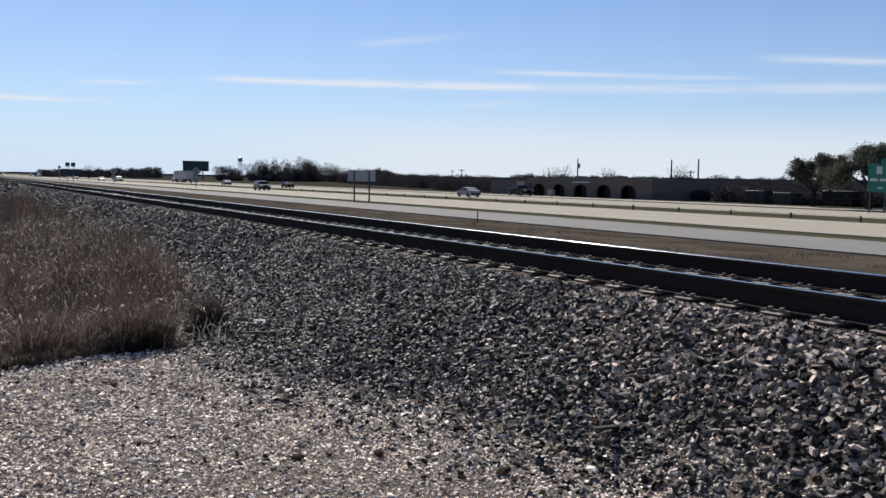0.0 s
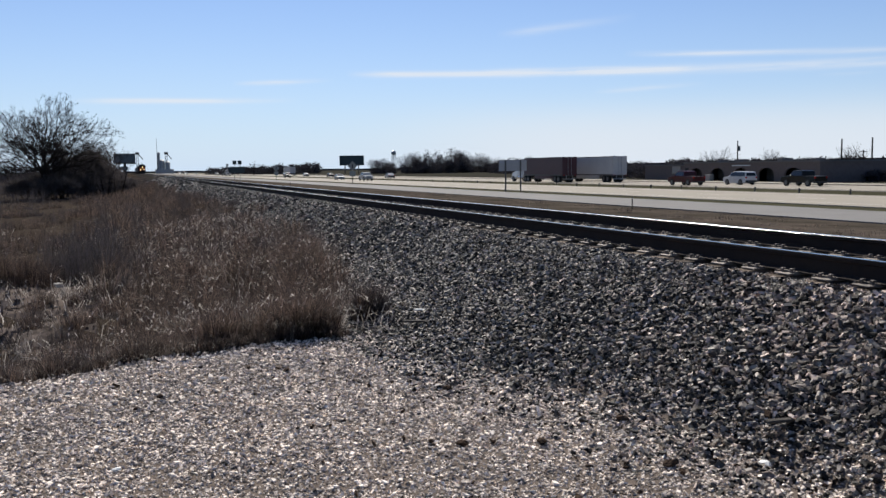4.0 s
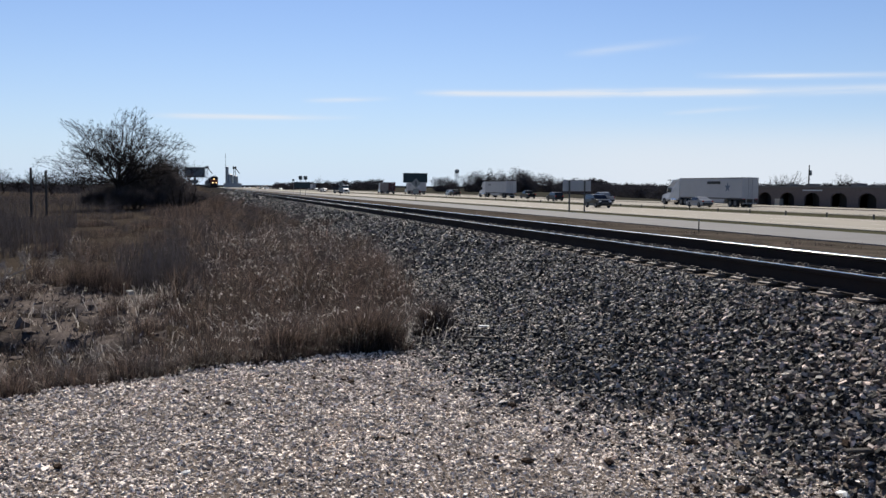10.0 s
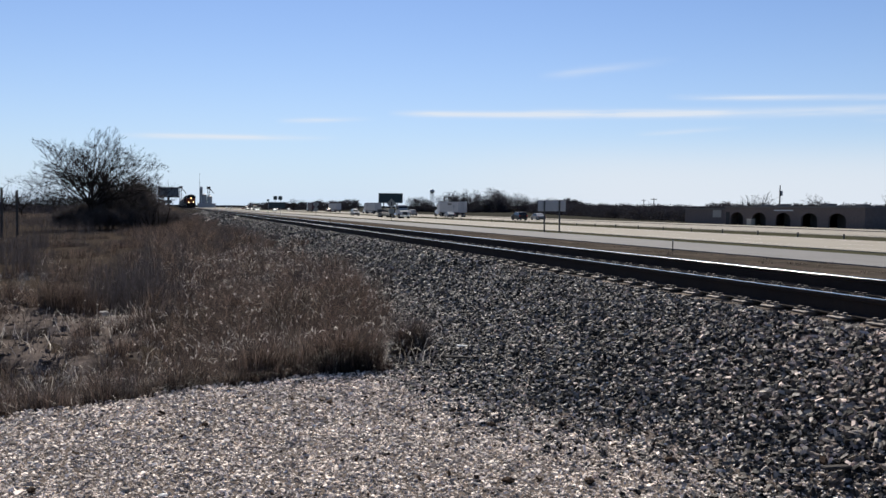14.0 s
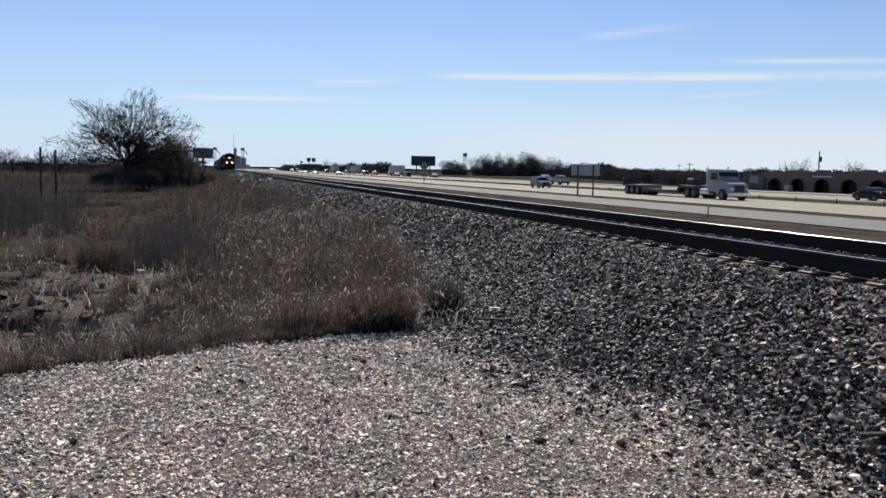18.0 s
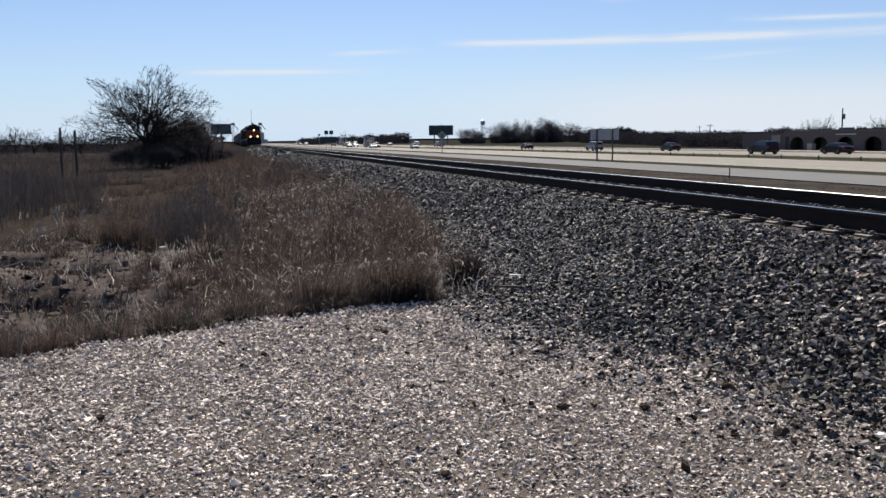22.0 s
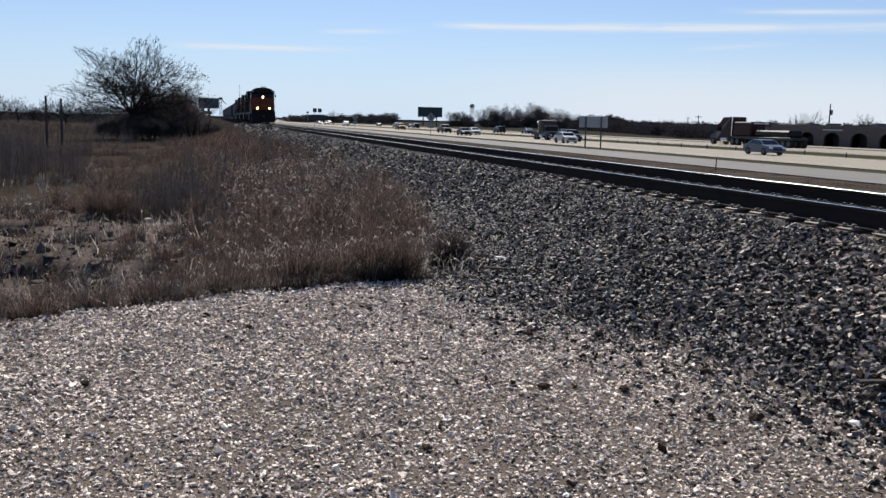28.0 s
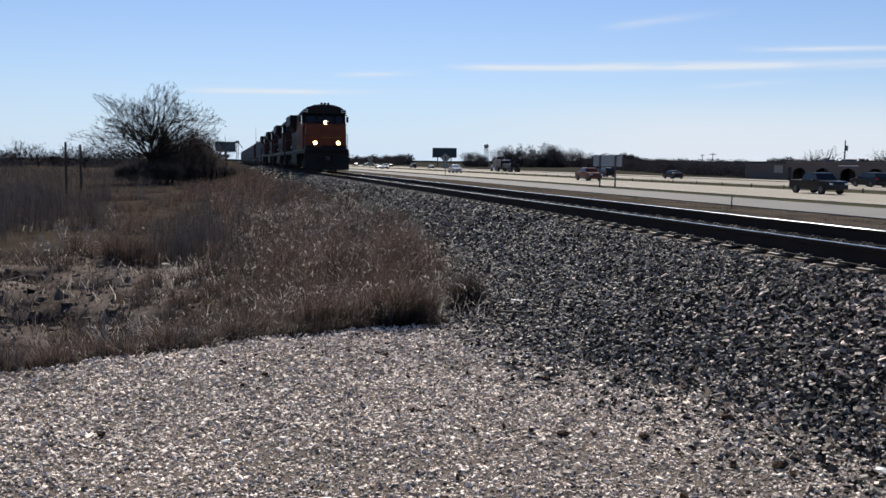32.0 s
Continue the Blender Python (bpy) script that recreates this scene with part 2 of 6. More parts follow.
M["far_brush"] = material("distant bare woods", (0.062, 0.057, 0.060), 0.95, island=0.35, through_light=0.12, spec=0.0)
M["far_ridge"] = material("distant wooded ridge", (0.0444, 0.0481, 0.0555), 1.0, dark=(0.0333, 0.037, 0.0407), scale=0.05, spec=0.0)
M["oak_leaf"] = material("live oak leaves", (0.085, 0.09, 0.07), 0.8, island=0.55, through_light=0.25, spec=0.02)
M["post_wood"] = material("grey fence post", (0.074, 0.0666, 0.0592), 0.9, dark=(0.0444, 0.0407, 0.037), scale=9, bump=0.5, spec=0.08)
M["steel"] = material("galvanised steel", (0.311, 0.318, 0.326), 0.5, 0.8, dark=(0.244, 0.252, 0.259), scale=4)
M["sign_back"] = material("bare aluminium sign back", (0.36, 0.36, 0.365), 0.6, 0.2, dark=(0.30, 0.30, 0.305), scale=2)
M["board"] = material("billboard face", (0.0407, 0.0592, 0.0592), 0.6, dark=(0.0592, 0.0777, 0.0777), scale=0.4, spec=0.2)
M["board_grey"] = material("faded grey billboard", (0.148, 0.163, 0.163), 0.6, dark=(0.111, 0.126, 0.126), scale=0.6, spec=0.2)
M["sign_green"] = material("highway green sheeting", (0, 0.163, 0.0962), 0.45, dark=(0, 0.141, 0.0814), scale=2)
M["sign_post"] = material("dull weathered post steel", (0.11, 0.108, 0.105), 0.7, dark=(0.08, 0.078, 0.075), scale=5, spec=0.15)
M["sign_white"] = material("white sheeting", (0.555, 0.577, 0.562), 0.5)
M["sign_yellow"] = material("dull grey green sign sheeting", (0.252, 0.259, 0.237), 0.6, dark=(0.215, 0.222, 0.207), scale=3)
M["brick"] = material("brown brick wall", (0.17, 0.14, 0.127), 0.9, dark=(0.125, 0.102, 0.094), scale=3, bump=0.4, spec=0.03)
# near-black colour paints the shade inside arches and doorways; also dark bin steel
M["opening_shade_and_bin"] = material("near black opening shade and bin steel", (0.0222, 0.0207, 0.0192), 0.7)
M["roof"] = material("flat roof membrane", (0.163, 0.155, 0.148), 0.9, dark=(0.126, 0.122, 0.118), scale=0.5, spec=0.1)
M["pale_wall"] = material("pale plaster wall", (0.37, 0.34, 0.296), 0.9, dark=(0.311, 0.289, 0.252), scale=0.8, spec=0.1)
M["glass"] = material("dark tinted glass", (0.012, 0.013, 0.014), 0.07, spec=0.5)
M["tyre"] = material("black rubber", (0.0163, 0.0163, 0.017), 0.8)
M["rim"] = material("dull alloy wheel", (0.10, 0.10, 0.10), 0.5, 0.6)
M["trim"] = material("black plastic trim", (0.0222, 0.0222, 0.0237), 0.55)
M["chrome"] = material("chrome", (0.8, 0.8, 0.8), 0.12, 1.0)
M["lamp_clear"] = material("clear headlight lens", (0.8, 0.82, 0.85), 0.1, coat=1.0)
M["lamp_red"] = material("red tail light lens", (0.35, 0.015, 0.012), 0.25)
M["lamp_amber"] = material("amber light lens", (0.6, 0.22, 0.02), 0.3)
for key, c in dict(white=(0.56, 0.555, 0.545), silver=(0.30, 0.297, 0.292), dark=(0.0133, 0.0133, 0.0141), black=(0.00666, 0.00666, 0.00666), maroon=(0.06, 0.012, 0.013), blue=(0.12, 0.15, 0.19), orange=(0.13, 0.04, 0.024), red=(0.032, 0.009, 0.009), grey=(0.133, 0.133, 0.141)).items():
    M["paint_" + key] = material(key + " vehicle paint", c, 0.3, 0.0, coat=0.08, spec=0.15, dark=tuple(v * 0.8 for v in c), scale=1.5)
M["trailer_white"] = material("white trailer panel", (0.42, 0.42, 0.42), 0.6, dark=(0.33, 0.33, 0.335), scale=0.5, stain=0.5, spec=0.1)
M["trailer_maroon"] = material("maroon trailer panel", (0.0629, 0.0163, 0.0222), 0.5, dark=(0.0444, 0.0133, 0.0178), scale=0.5)
M["loco_dull"] = material("dull dark reddish locomotive enamel", (0.085, 0.032, 0.024), 0.65, dark=(0.04, 0.018, 0.015), scale=1.2, stain=0.45, spec=0.06)
M["loco_orange"] = material("grimy orange locomotive enamel", (0.24, 0.062, 0.03), 0.6, dark=(0.12, 0.037, 0.022), scale=1.2, stain=0.45, spec=0.08)
M["loco_black"] = material("sooty black enamel", (0.0133, 0.0118, 0.0118), 0.6, dark=(0.0222, 0.0192, 0.017), scale=1.5, spec=0.12)
M["loco_yellow"] = material("dull yellow stripe enamel", (0.222, 0.141, 0.0296), 0.6, spec=0.1)
M["loco_grey"] = material("grimy running gear", (0.037, 0.0333, 0.0311), 0.8, dark=(0.0592, 0.0518, 0.0444), scale=2)
M["head_lamp"] = material("burning headlight", (1, 0.8, 0.5), 0.3, glow=8, glow_color=(1.0, 0.55, 0.2))
M["hopper"] = material("pale grey hopper car paint", (0.266, 0.266, 0.259), 0.6, dark=(0.185, 0.17, 0.155), scale=0.6)
M["hopper_rust"] = material("brown freight car paint", (0.0888, 0.0444, 0.0333), 0.65, dark=(0.0592, 0.0333, 0.0259), scale=0.6)

# ---- building helpers ----


def part(name, bm, mat, parent=None, label="", smooth=False):
    """One mesh object from a bmesh, under a thing or a part."""
    me = bpy.data.meshes.new(name)
    bm.to_mesh(me)
    bm.free()
    return put_mesh(name, me, mat, parent, label, smooth)


def put_mesh(name, me, mat, parent=None, label="", smooth=False):
    if mat is not None and not me.materials:
        me.materials.append(mat)
    if smooth:
        me.shade_smooth()
    ob = new(name, me)
    ob.parent = parent
    if label:
        tagged(ob, label)
    return ob


def tri_mesh(name, verts, faces, mats=(), index=None):
    """A mesh from arrays of corners (n, 3) and triangles (m, 3)."""
    me = bpy.data.meshes.new(name)
    verts, faces = np.asarray(verts, np.float32), np.asarray(faces, np.int32)
    me.vertices.add(len(verts))
    me.vertices.foreach_set("co", verts.ravel())
    me.loops.add(faces.size)
    me.loops.foreach_set("vertex_index", faces.ravel())
    me.polygons.add(len(faces))
    me.polygons.foreach_set("loop_start", np.arange(0, faces.size, 3, dtype=np.int32))
    me.polygons.foreach_set("loop_total", np.full(len(faces), 3, np.int32))
    for m in mats:
        me.materials.append(m)
    if index is not None:
        me.polygons.foreach_set("material_index", np.asarray(index, np.int32))
    me.update(calc_edges=True)
    me.shade_flat()
    return me


def box(bm, x0, x1, y0, y1, z0, z1, bevel=0.0):
    g = bmesh.ops.create_cube(bm, size=1.0, matrix=Matrix.Translation(((x0 + x1) / 2, (y0 + y1) / 2, (z0 + z1) / 2)) @ Matrix.Diagonal((x1 - x0, y1 - y0, z1 - z0, 1)))
    if bevel:
        edges = list({e for v in g["verts"] for e in v.link_edges})
        bmesh.ops.bevel(bm, geom=edges, offset=bevel, segments=1, affect="EDGES", profile=0.5)
    return bm


def tube(bm, a, b, r0, r1=None, seg=8):
    a, b = Vector(a), Vector(b)
    r1 = r0 if r1 is None else r1
    d = b - a
    m = Matrix.Translation((a + b) / 2) @ d.to_track_quat("Z", "Y").to_matrix().to_4x4()
    bmesh.ops.create_cone(bm, cap_ends=True, segments=seg, radius1=r0, radius2=r1, depth=d.length, matrix=m)
    return bm


def prism(bm, profile, x0, x1, lean=None, bevel=0.0):
    """A side outline of (y, z) drawn across from x0 to x1; lean(x, y, z) may move its corners."""
    lean = lean or (lambda x, y, z: (x, y, z))
    a = [bm.verts.new(lean(x0, y, z)) for y, z in profile]
    b = [bm.verts.new(lean(x1, y, z)) for y, z in profile]
    faces = [bm.faces.new(a), bm.faces.new(b[::-1])]
    for i in range(len(profile)):
        j = (i + 1) % len(profile)
        faces.append(bm.faces.new((a[i], b[i], b[j], a[j])))
    bmesh.ops.recalc_face_normals(bm, faces=faces)
    if bevel:
        bmesh.ops.bevel(bm, geom=list({e for f in faces for e in f.edges}), offset=bevel, segments=2, affect="EDGES", profile=0.6, clamp_overlap=True)
    return bm


def bmb(*args, **kw):
    return box(bmesh.new(), *args, **kw)


def bmt(*args, **kw):
    return tube(bmesh.new(), *args, **kw)


def thing(name, at, label, category, group="", turn=0.0, kind=""):
    ob = new(name)
    ob.matrix_basis = pose(*at, 0, 0, turn)
    return tagged(ob, label, category, group, kind)


def scatter(shape_v, shape_f, place, size, rng, flat=1.0, tilt=None):
    """Many copies of small solids, each turned and sized at random, as arrays. shape_v: (k, n, 3) variants of one topology."""
    count = len(place)
    v = shape_v[rng.integers(0, len(shape_v), count)]
    q = rng.normal(size=(count, 4))
    if tilt is not None:
        q[:, 1:3] *= tilt
    q /= np.linalg.norm(q, axis=1, keepdims=True)
    w, x, y, z = q.T
    rot = np.stack([np.stack([1 - 2 * (y * y + z * z), 2 * (x * y - z * w), 2 * (x * z + y * w)], -1), np.stack([2 * (x * y + z * w), 1 - 2 * (x * x + z * z), 2 * (y * z - x * w)], -1),
                    np.stack([2 * (x * z - y * w), 2 * (y * z + x * w), 1 - 2 * (x * x + y * y)], -1)], 1)
    v = v * np.array([1, 1, flat]) * size[:, None, None]
    v = np.einsum("nij,nkj->nki", rot, v) + place[:, None, :]
    f = shape_f[None] + (np.arange(count) * shape_v.shape[1])[:, None, None]
    return v.reshape(-1, 3), f.reshape(-1, 3)


def flake_shapes(count, rng, corners, thick=0.4):
    """Broken flakes with a flat top and splayed sides, open below where they lie bedded."""
    a = np.arange(corners) * 2 * np.pi / corners
    turn = a[None] + rng.uniform(-0.35, 0.35, (count, corners))
    r = rng.uniform(0.6, 1.1, (count, corners))
    wide = rng.uniform(0.5, 0.85, (count, 1))
    top = np.stack([np.cos(turn) * r, np.sin(turn) * r * wide, thick * (1 + rng.uniform(-0.45, 0.45, (count, corners)))], -1)
    low = np.stack([np.cos(turn) * (r + 0.15), np.sin(turn) * (r * wide + 0.15), -thick * np.ones((count, corners))], -1)
    v = np.concatenate([top, low], 1) * 0.72
    f = [[0, k, k + 1] for k in range(1, corners - 1)]
    for k in range(corners):
        j = (k + 1) % corners
        f += [[k, k + corners, j + corners], [k, j + corners, j]]
    return v, np.array(f)


def blades(root, height, width, lean, rng, bend=0.35):
    """Grass blades of three triangles, each its own island. lean: (n, 2) how far the tip moves."""
    n = len(root)
    side = rng.uniform(0, 2 * np.pi, n)
    s = np.stack([np.cos(side), np.sin(side), np.zeros(n)], -1) * width[:, None] / 2
    mid = root + np.stack([lean[:, 0] * bend * height, lean[:, 1] * bend * height, height * 0.58], -1)
    tip = root + np.stack([lean[:, 0] * height, lean[:, 1] * height, height * np.sqrt(np.clip(1 - (lean ** 2).sum(1) * 0.7, 0.1, 1))], -1)
    v = np.stack([root - s, root + s, mid - s * 0.7, mid + s * 0.7, tip], 1)
    f = np.array([[0, 1, 3], [0, 3, 2], [2, 3, 4]])[None] + (np.arange(n) * 5)[:, None, None]
    return v.reshape(-1, 3), f.reshape(-1, 3)


def twig_cloud(rng, count, centre, radii, length, width, up=0.5, solid=False):
    """Thin slivers filling an uneven ellipsoid, as bare twigs or leaves."""
    d = rng.normal(size=(count, 3))
    d /= np.linalg.norm(d, axis=1, keepdims=True)
    r = rng.random(count) ** 0.42 * 0.88 if solid else np.minimum(np.abs(rng.normal(0, 0.45, count)) + 0.14, 0.98)
    p = np.asarray(centre) + d * r[:, None] * np.asarray(radii)
    way = rng.normal(size=(count, 3)) * 0.7 + d * 0.7 + np.array([0, 0, up])
    way /= np.linalg.norm(way, axis=1, keepdims=True)
    side = np.cross(way, rng.normal(size=(count, 3)))
    side /= np.linalg.norm(side, axis=1, keepdims=True) + 1e-9
    ln, wd = length * rng.uniform(0.5, 1.4, count)[:, None], width * rng.uniform(0.6, 1.3, count)[:, None]
    v = np.stack([p - side * wd, p + side * wd, p + way * ln], 1).reshape(-1, 3)
    return v, np.arange(count * 3).reshape(-1, 3)


def joined(pieces):
    vs, fs, base = [], [], 0
    for v, f in pieces:
        vs.append(v)
        fs.append(np.asarray(f) + base)
        base += len(v)
    return np.concatenate(vs), np.concatenate(fs)


def limb_arrays(segments, sides=5):
    """Tapered tubes along segments (a, b, ra, rb), as arrays."""
    vs, fs = [], []
    for a, b, ra, rb in segments:
        a, b = np.asarray(a, float), np.asarray(b, float)
        k = 3 if ra < 0.02 else sides
        d = (b - a) / (np.linalg.norm(b - a) + 1e-9)
        u = np.cross(d, (0, 0, 1) if abs(d[2]) < 0.9 else (1, 0, 0))
        u /= np.linalg.norm(u)
        w = np.cross(d, u)
        an = np.arange(k) * 2 * np.pi / k
        ring = np.cos(an)[:, None] * u + np.sin(an)[:, None] * w
        vs.append(np.concatenate([a + ring * ra, b + ring * rb]))
        i = np.arange(k)
        j = (i + 1) % k
        fs.append(np.concatenate([np.stack([i, j, j + k], 1), np.stack([i, j + k, i + k], 1)]))
    return joined(zip(vs, fs))


def grow(rng, a, way, length, radius, depth, out, spread=0.55, up=0.12, kids=(2, 3), ratio=0.76):
    """Branching limbs from a point; adds (start, end, radius, end radius) to out."""
    a = np.asarray(a, float)
    steps = 2 if depth > 1 else 1
    for s in range(steps):
        way = way + rng.normal(0, 0.13, 3) + np.array([0, 0, up * 0.4])
        way /= np.linalg.norm(way)
        b = a + way * length / steps
        r1 = radius * (0.84 if steps == 2 else 0.6)
        out.append((a, b, radius, r1))
        a, radius = b, r1
    if depth <= 0:
        return
    for k in range(rng.integers(kids[0], kids[1] + 1)):
        side = rng.normal(size=3)
        side -= way * side.dot(way)
        side /= np.linalg.norm(side) + 1e-9
        w = way + side * rng.uniform(0.5, 1.3) * spread + np.array([0, 0, up])
        w /= np.linalg.norm(w)
        grow(rng, a, w, length * ratio * rng.uniform(0.8, 1.15), radius * rng.uniform(0.6, 0.78), depth - 1, out, spread, up, kids, ratio)

MOVES = []

# ---- ground, roads, track bed ----
RAIL_X, FAR_RAIL_X, RAIL_Z = 6.0, 7.505, 0.9
ROAD_Z = -0.7


def toe(y):
    """Where the ballast slope meets the gravel pad or the field, as x."""
    return 3.05 + 0.95 * max(0.0, min(1.0, (7.4 - y) / 3.2)) + 0.12 * math.sin(y * 1.3)


def pad_edge(x):
    """The far edge of the gravel pad, as y."""
    return float(np.interp(x, (-9.0, -2.3, -1.0, 0.05, 0.8, 1.6, 3.0), (4.6, 7.5, 8.05, 8.6, 8.95, 9.1, 9.2))) + 0.05 * math.sin(x * 5.1) + 0.04 * math.sin(x * 11.7 + 1)


def spread(y):
    """How far the loose ballast stones have rolled out over the pad, as x."""
    return float(np.interp(y, (0.0, 4.8, 5.5, 6.2, 7.1, 8.0, 9.2, 10.4, 13.0, 20.0), (4.6, 4.15, 3.92, 3.63, 3.2, 2.82, 2.5, 2.6, 2.85, 3.0))) + 0.1 * math.sin(y * 2.3)


def height(x, y):
    bump = noise.noise(Vector((x * 0.7, y * 0.7, 3))) * 0.05 + noise.noise(Vector((x * 0.15, y * 0.15, 7))) * 0.12
    t = toe(y)
    if x < t:
        z = -0.1
        if y > pad_edge(x):
            away = min(1.0, (y - pad_edge(x)) / 1.2)
            low = -0.18 - 0.17 * max(0.0, min(1.0, (1.2 - x) / 2.5))
            z += away * (low + bump * 1.3 + 0.28 * max(0.0, 1 - abs(x - t) / 1.6))
        if y > 10.5 and bare(x, y):
            z += 0.1 * noise.noise(Vector((x * 0.8, y * 1.5, 6))) + 0.06 * noise.noise(Vector((x * 3.1, y * 4.2, 8)))
            z += 0.08 - hollow(x, y) - 0.12 * max(0.0, noise.noise(Vector((x * 0.7, y * 1.9, 17))))
        return z + noise.noise(Vector((x * 1.7, y * 1.7, 1))) * 0.012
    if x < 5.1:
        s = (x - t) / (5.1 - t)
        return -0.1 + (0.763) * s ** 0.95 + noise.noise(Vector((x * 2, y * 2, 5))) * 0.03
    if x < 5.62:
        return 0.663 + 0.045 * min(1.0, (x - 5.1) / 0.2) * (1 - max(0.0, (x - 5.45) / 0.17))
    if x < 8.45:
        return 0.663
    if x < 10.6:
        return 0.66 - (x - 8.45) / 2.15 * 0.89
    if x < 29:
        return -0.23 - (x - 10.6) / 18.4 * 0.52 + bump * 0.6 * min(1, (x - 10.6) / 3) * min(1, (29 - x) / 3)
    if 54.6 < x < 62.9:
        return -0.75 - 0.25 * math.sin((x - 54.6) / 8.3 * math.pi)
    if x < 96:
        return -0.76
    return -0.76 + min(1.0, (x - 96) / 400) * 2.0


def hollow(x, y):
    """Washed-out hollows in the bare patch, as a depth."""
    return max(d * math.exp(-((x - a) / w) ** 4 - ((y - b) / 0.42) ** 4) for a, b, w, d in ((-2.5, 12.75, 0.65, 0.3), (-1.65, 12.2, 0.4, 0.3), (-4.1, 13.6, 0.55, 0.24), (-2.2, 15.3, 0.6, 0.22), (-3.4, 16.4, 0.4, 0.2), (-1.2, 13.9, 0.35, 0.2)))


def bare(x, y):
    """The worn patch of open dirt behind the pad."""
    ragged = 0.9 * noise.noise(Vector((x * 0.9, y * 0.6, 4)))
    return ((x + 2.5) / 2.3) ** 2 + ((y - 14.6) / 3.9) ** 2 + ragged < 1


def ground_sheet():
    xs = sorted(set([-3000, -1500, -700, -300, -150, -80, -50, -35, -26] + [round(-20 + 0.8 * i, 3) for i in range(20)] + [round(-4 + 0.22 * i, 3) for i in range(43)] +
                    [round(2.72 + 0.06 * i, 3) for i in range(28)] + [5.1, 5.102, 5.3, 5.45, 5.62, 8.45, 8.452, 9, 9.7, 10.6, 12, 14, 17, 20, 23, 26, 29, 36.5, 39.5, 54.6, 56, 58.7, 61.5, 62.9, 79, 88, 96, 110, 140, 200, 320, 600, 1200, 3000]))
    ys = sorted(set([-600, -200, -80, -40, -20, -12, -8, -5, -3, -1.5] + [round(0.3 * i, 3) for i in range(36)] + [round(10.8 + 0.15 * i, 3) for i in range(60)] + [round(19.8 + 0.3 * i, 3) for i in range(10)] + [round(22.8 + 1.2 * i, 3) for i in range(34)] +
                    [66, 72, 80, 90, 105, 120, 140, 170, 200, 250, 320, 420, 600, 900, 1500, 3000]))
    nx, ny = len(xs), len(ys)
    verts = [(x, y, height(x, y)) for y in ys for x in xs]
    faces, index = [], []
    for j in range(ny - 1):
        for i in range(nx - 1):
            a = j * nx + i
            faces += [(a, a + 1, a + 1 + nx), (a, a + 1 + nx, a + nx)]
            cx, cy = (xs[i] + xs[i + 1]) / 2, (ys[j] + ys[j + 1]) / 2
            k = 0
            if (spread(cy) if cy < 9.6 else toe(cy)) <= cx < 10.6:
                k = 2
            elif cy < pad_edge(cx):
                k = 1
            elif cx >= 10.6:
                k = 4 if cx > 88 else 6 if 36 < cx < 82 else 3
            elif bare(cx, cy):
                # hollow floors get the darkest ground colour, which paints in their shade
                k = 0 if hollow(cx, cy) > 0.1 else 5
            index += [k, k]
    me = tri_mesh("ground", verts, faces, (M["soil"], M["pad"], M["ballast_bed_shade"], M["verge"], M["yard"], M["dirt"], M["median"]), index)
    me.shade_smooth()
    tagged(new("ground", me), "dry winter ground with a gravel pad, railway embankment and grass verges", "ground", kind="structure")


def road(name, label, x0, x1, mat, z, y0=-500, y1=1800, lines=()):
    bm = bmesh.new()
    box(bm, x0, x1, y0, y1, z - 0.25, z)
    ob = part(name, bm, mat)
    tagged(ob, label, "road", kind="structure")
    for x, w, dash in lines:
        b = bmesh.new()
        if dash:
            y = -60
            while y < 330:
                box(b, x - w / 2, x + w / 2, y, y + 3.05, z + 0.001, z + 0.005)
                y += 12.2
        else:
            box(b, x - w / 2, x + w / 2, -300, 1200, z + 0.001, z + 0.005)
        part("lane_line", b, M["paint_line"], ob)
    return ob


ground_sheet()
road("road_frontage", "sun bleached grey asphalt frontage road", 29.3, 36.4, M["asphalt"], ROAD_Z)
road("road_near_carriageway", "pale concrete highway carriageway beside the median", 39.7, 54.4, M["concrete"], ROAD_Z, lines=((41.9, 0.12, 0), (46.8, 0.12, 1), (51.9, 0.12, 0)))
road("road_far_carriageway", "pale concrete highway carriageway beyond the median", 63.0, 78.6, M["concrete"], ROAD_Z, lines=((65.0, 0.12, 0), (70.2, 0.12, 1), (75.4, 0.12, 0)))
road("road_far_frontage", "narrow pale service road along the building", 82.0, 88.5, M["concrete"], ROAD_Z + 0.01, -200, 600)

# ---- railway track ----
track = thing("railway_track", (0, 0, 0), "single railway track with rusty rails on timber ties in grey ballast", "railway track")
TIE_STEP, TIE_FIRST = 0.468, 0.06


def rail_profile(z):
    h = z
    return [(-0.076, h - 0.186), (0.076, h - 0.186), (0.076, h - 0.174), (0.012, h - 0.155), (0.009, h - 0.05), (0.036, h - 0.038), (0.0365, h - 0.008), (0.028, h - 0.002), (-0.028, h - 0.002), (-0.0365, h - 0.008), (-0.036, h - 0.038), (-0.009, h - 0.05), (-0.012, h - 0.155), (-0.076, h - 0.174)]


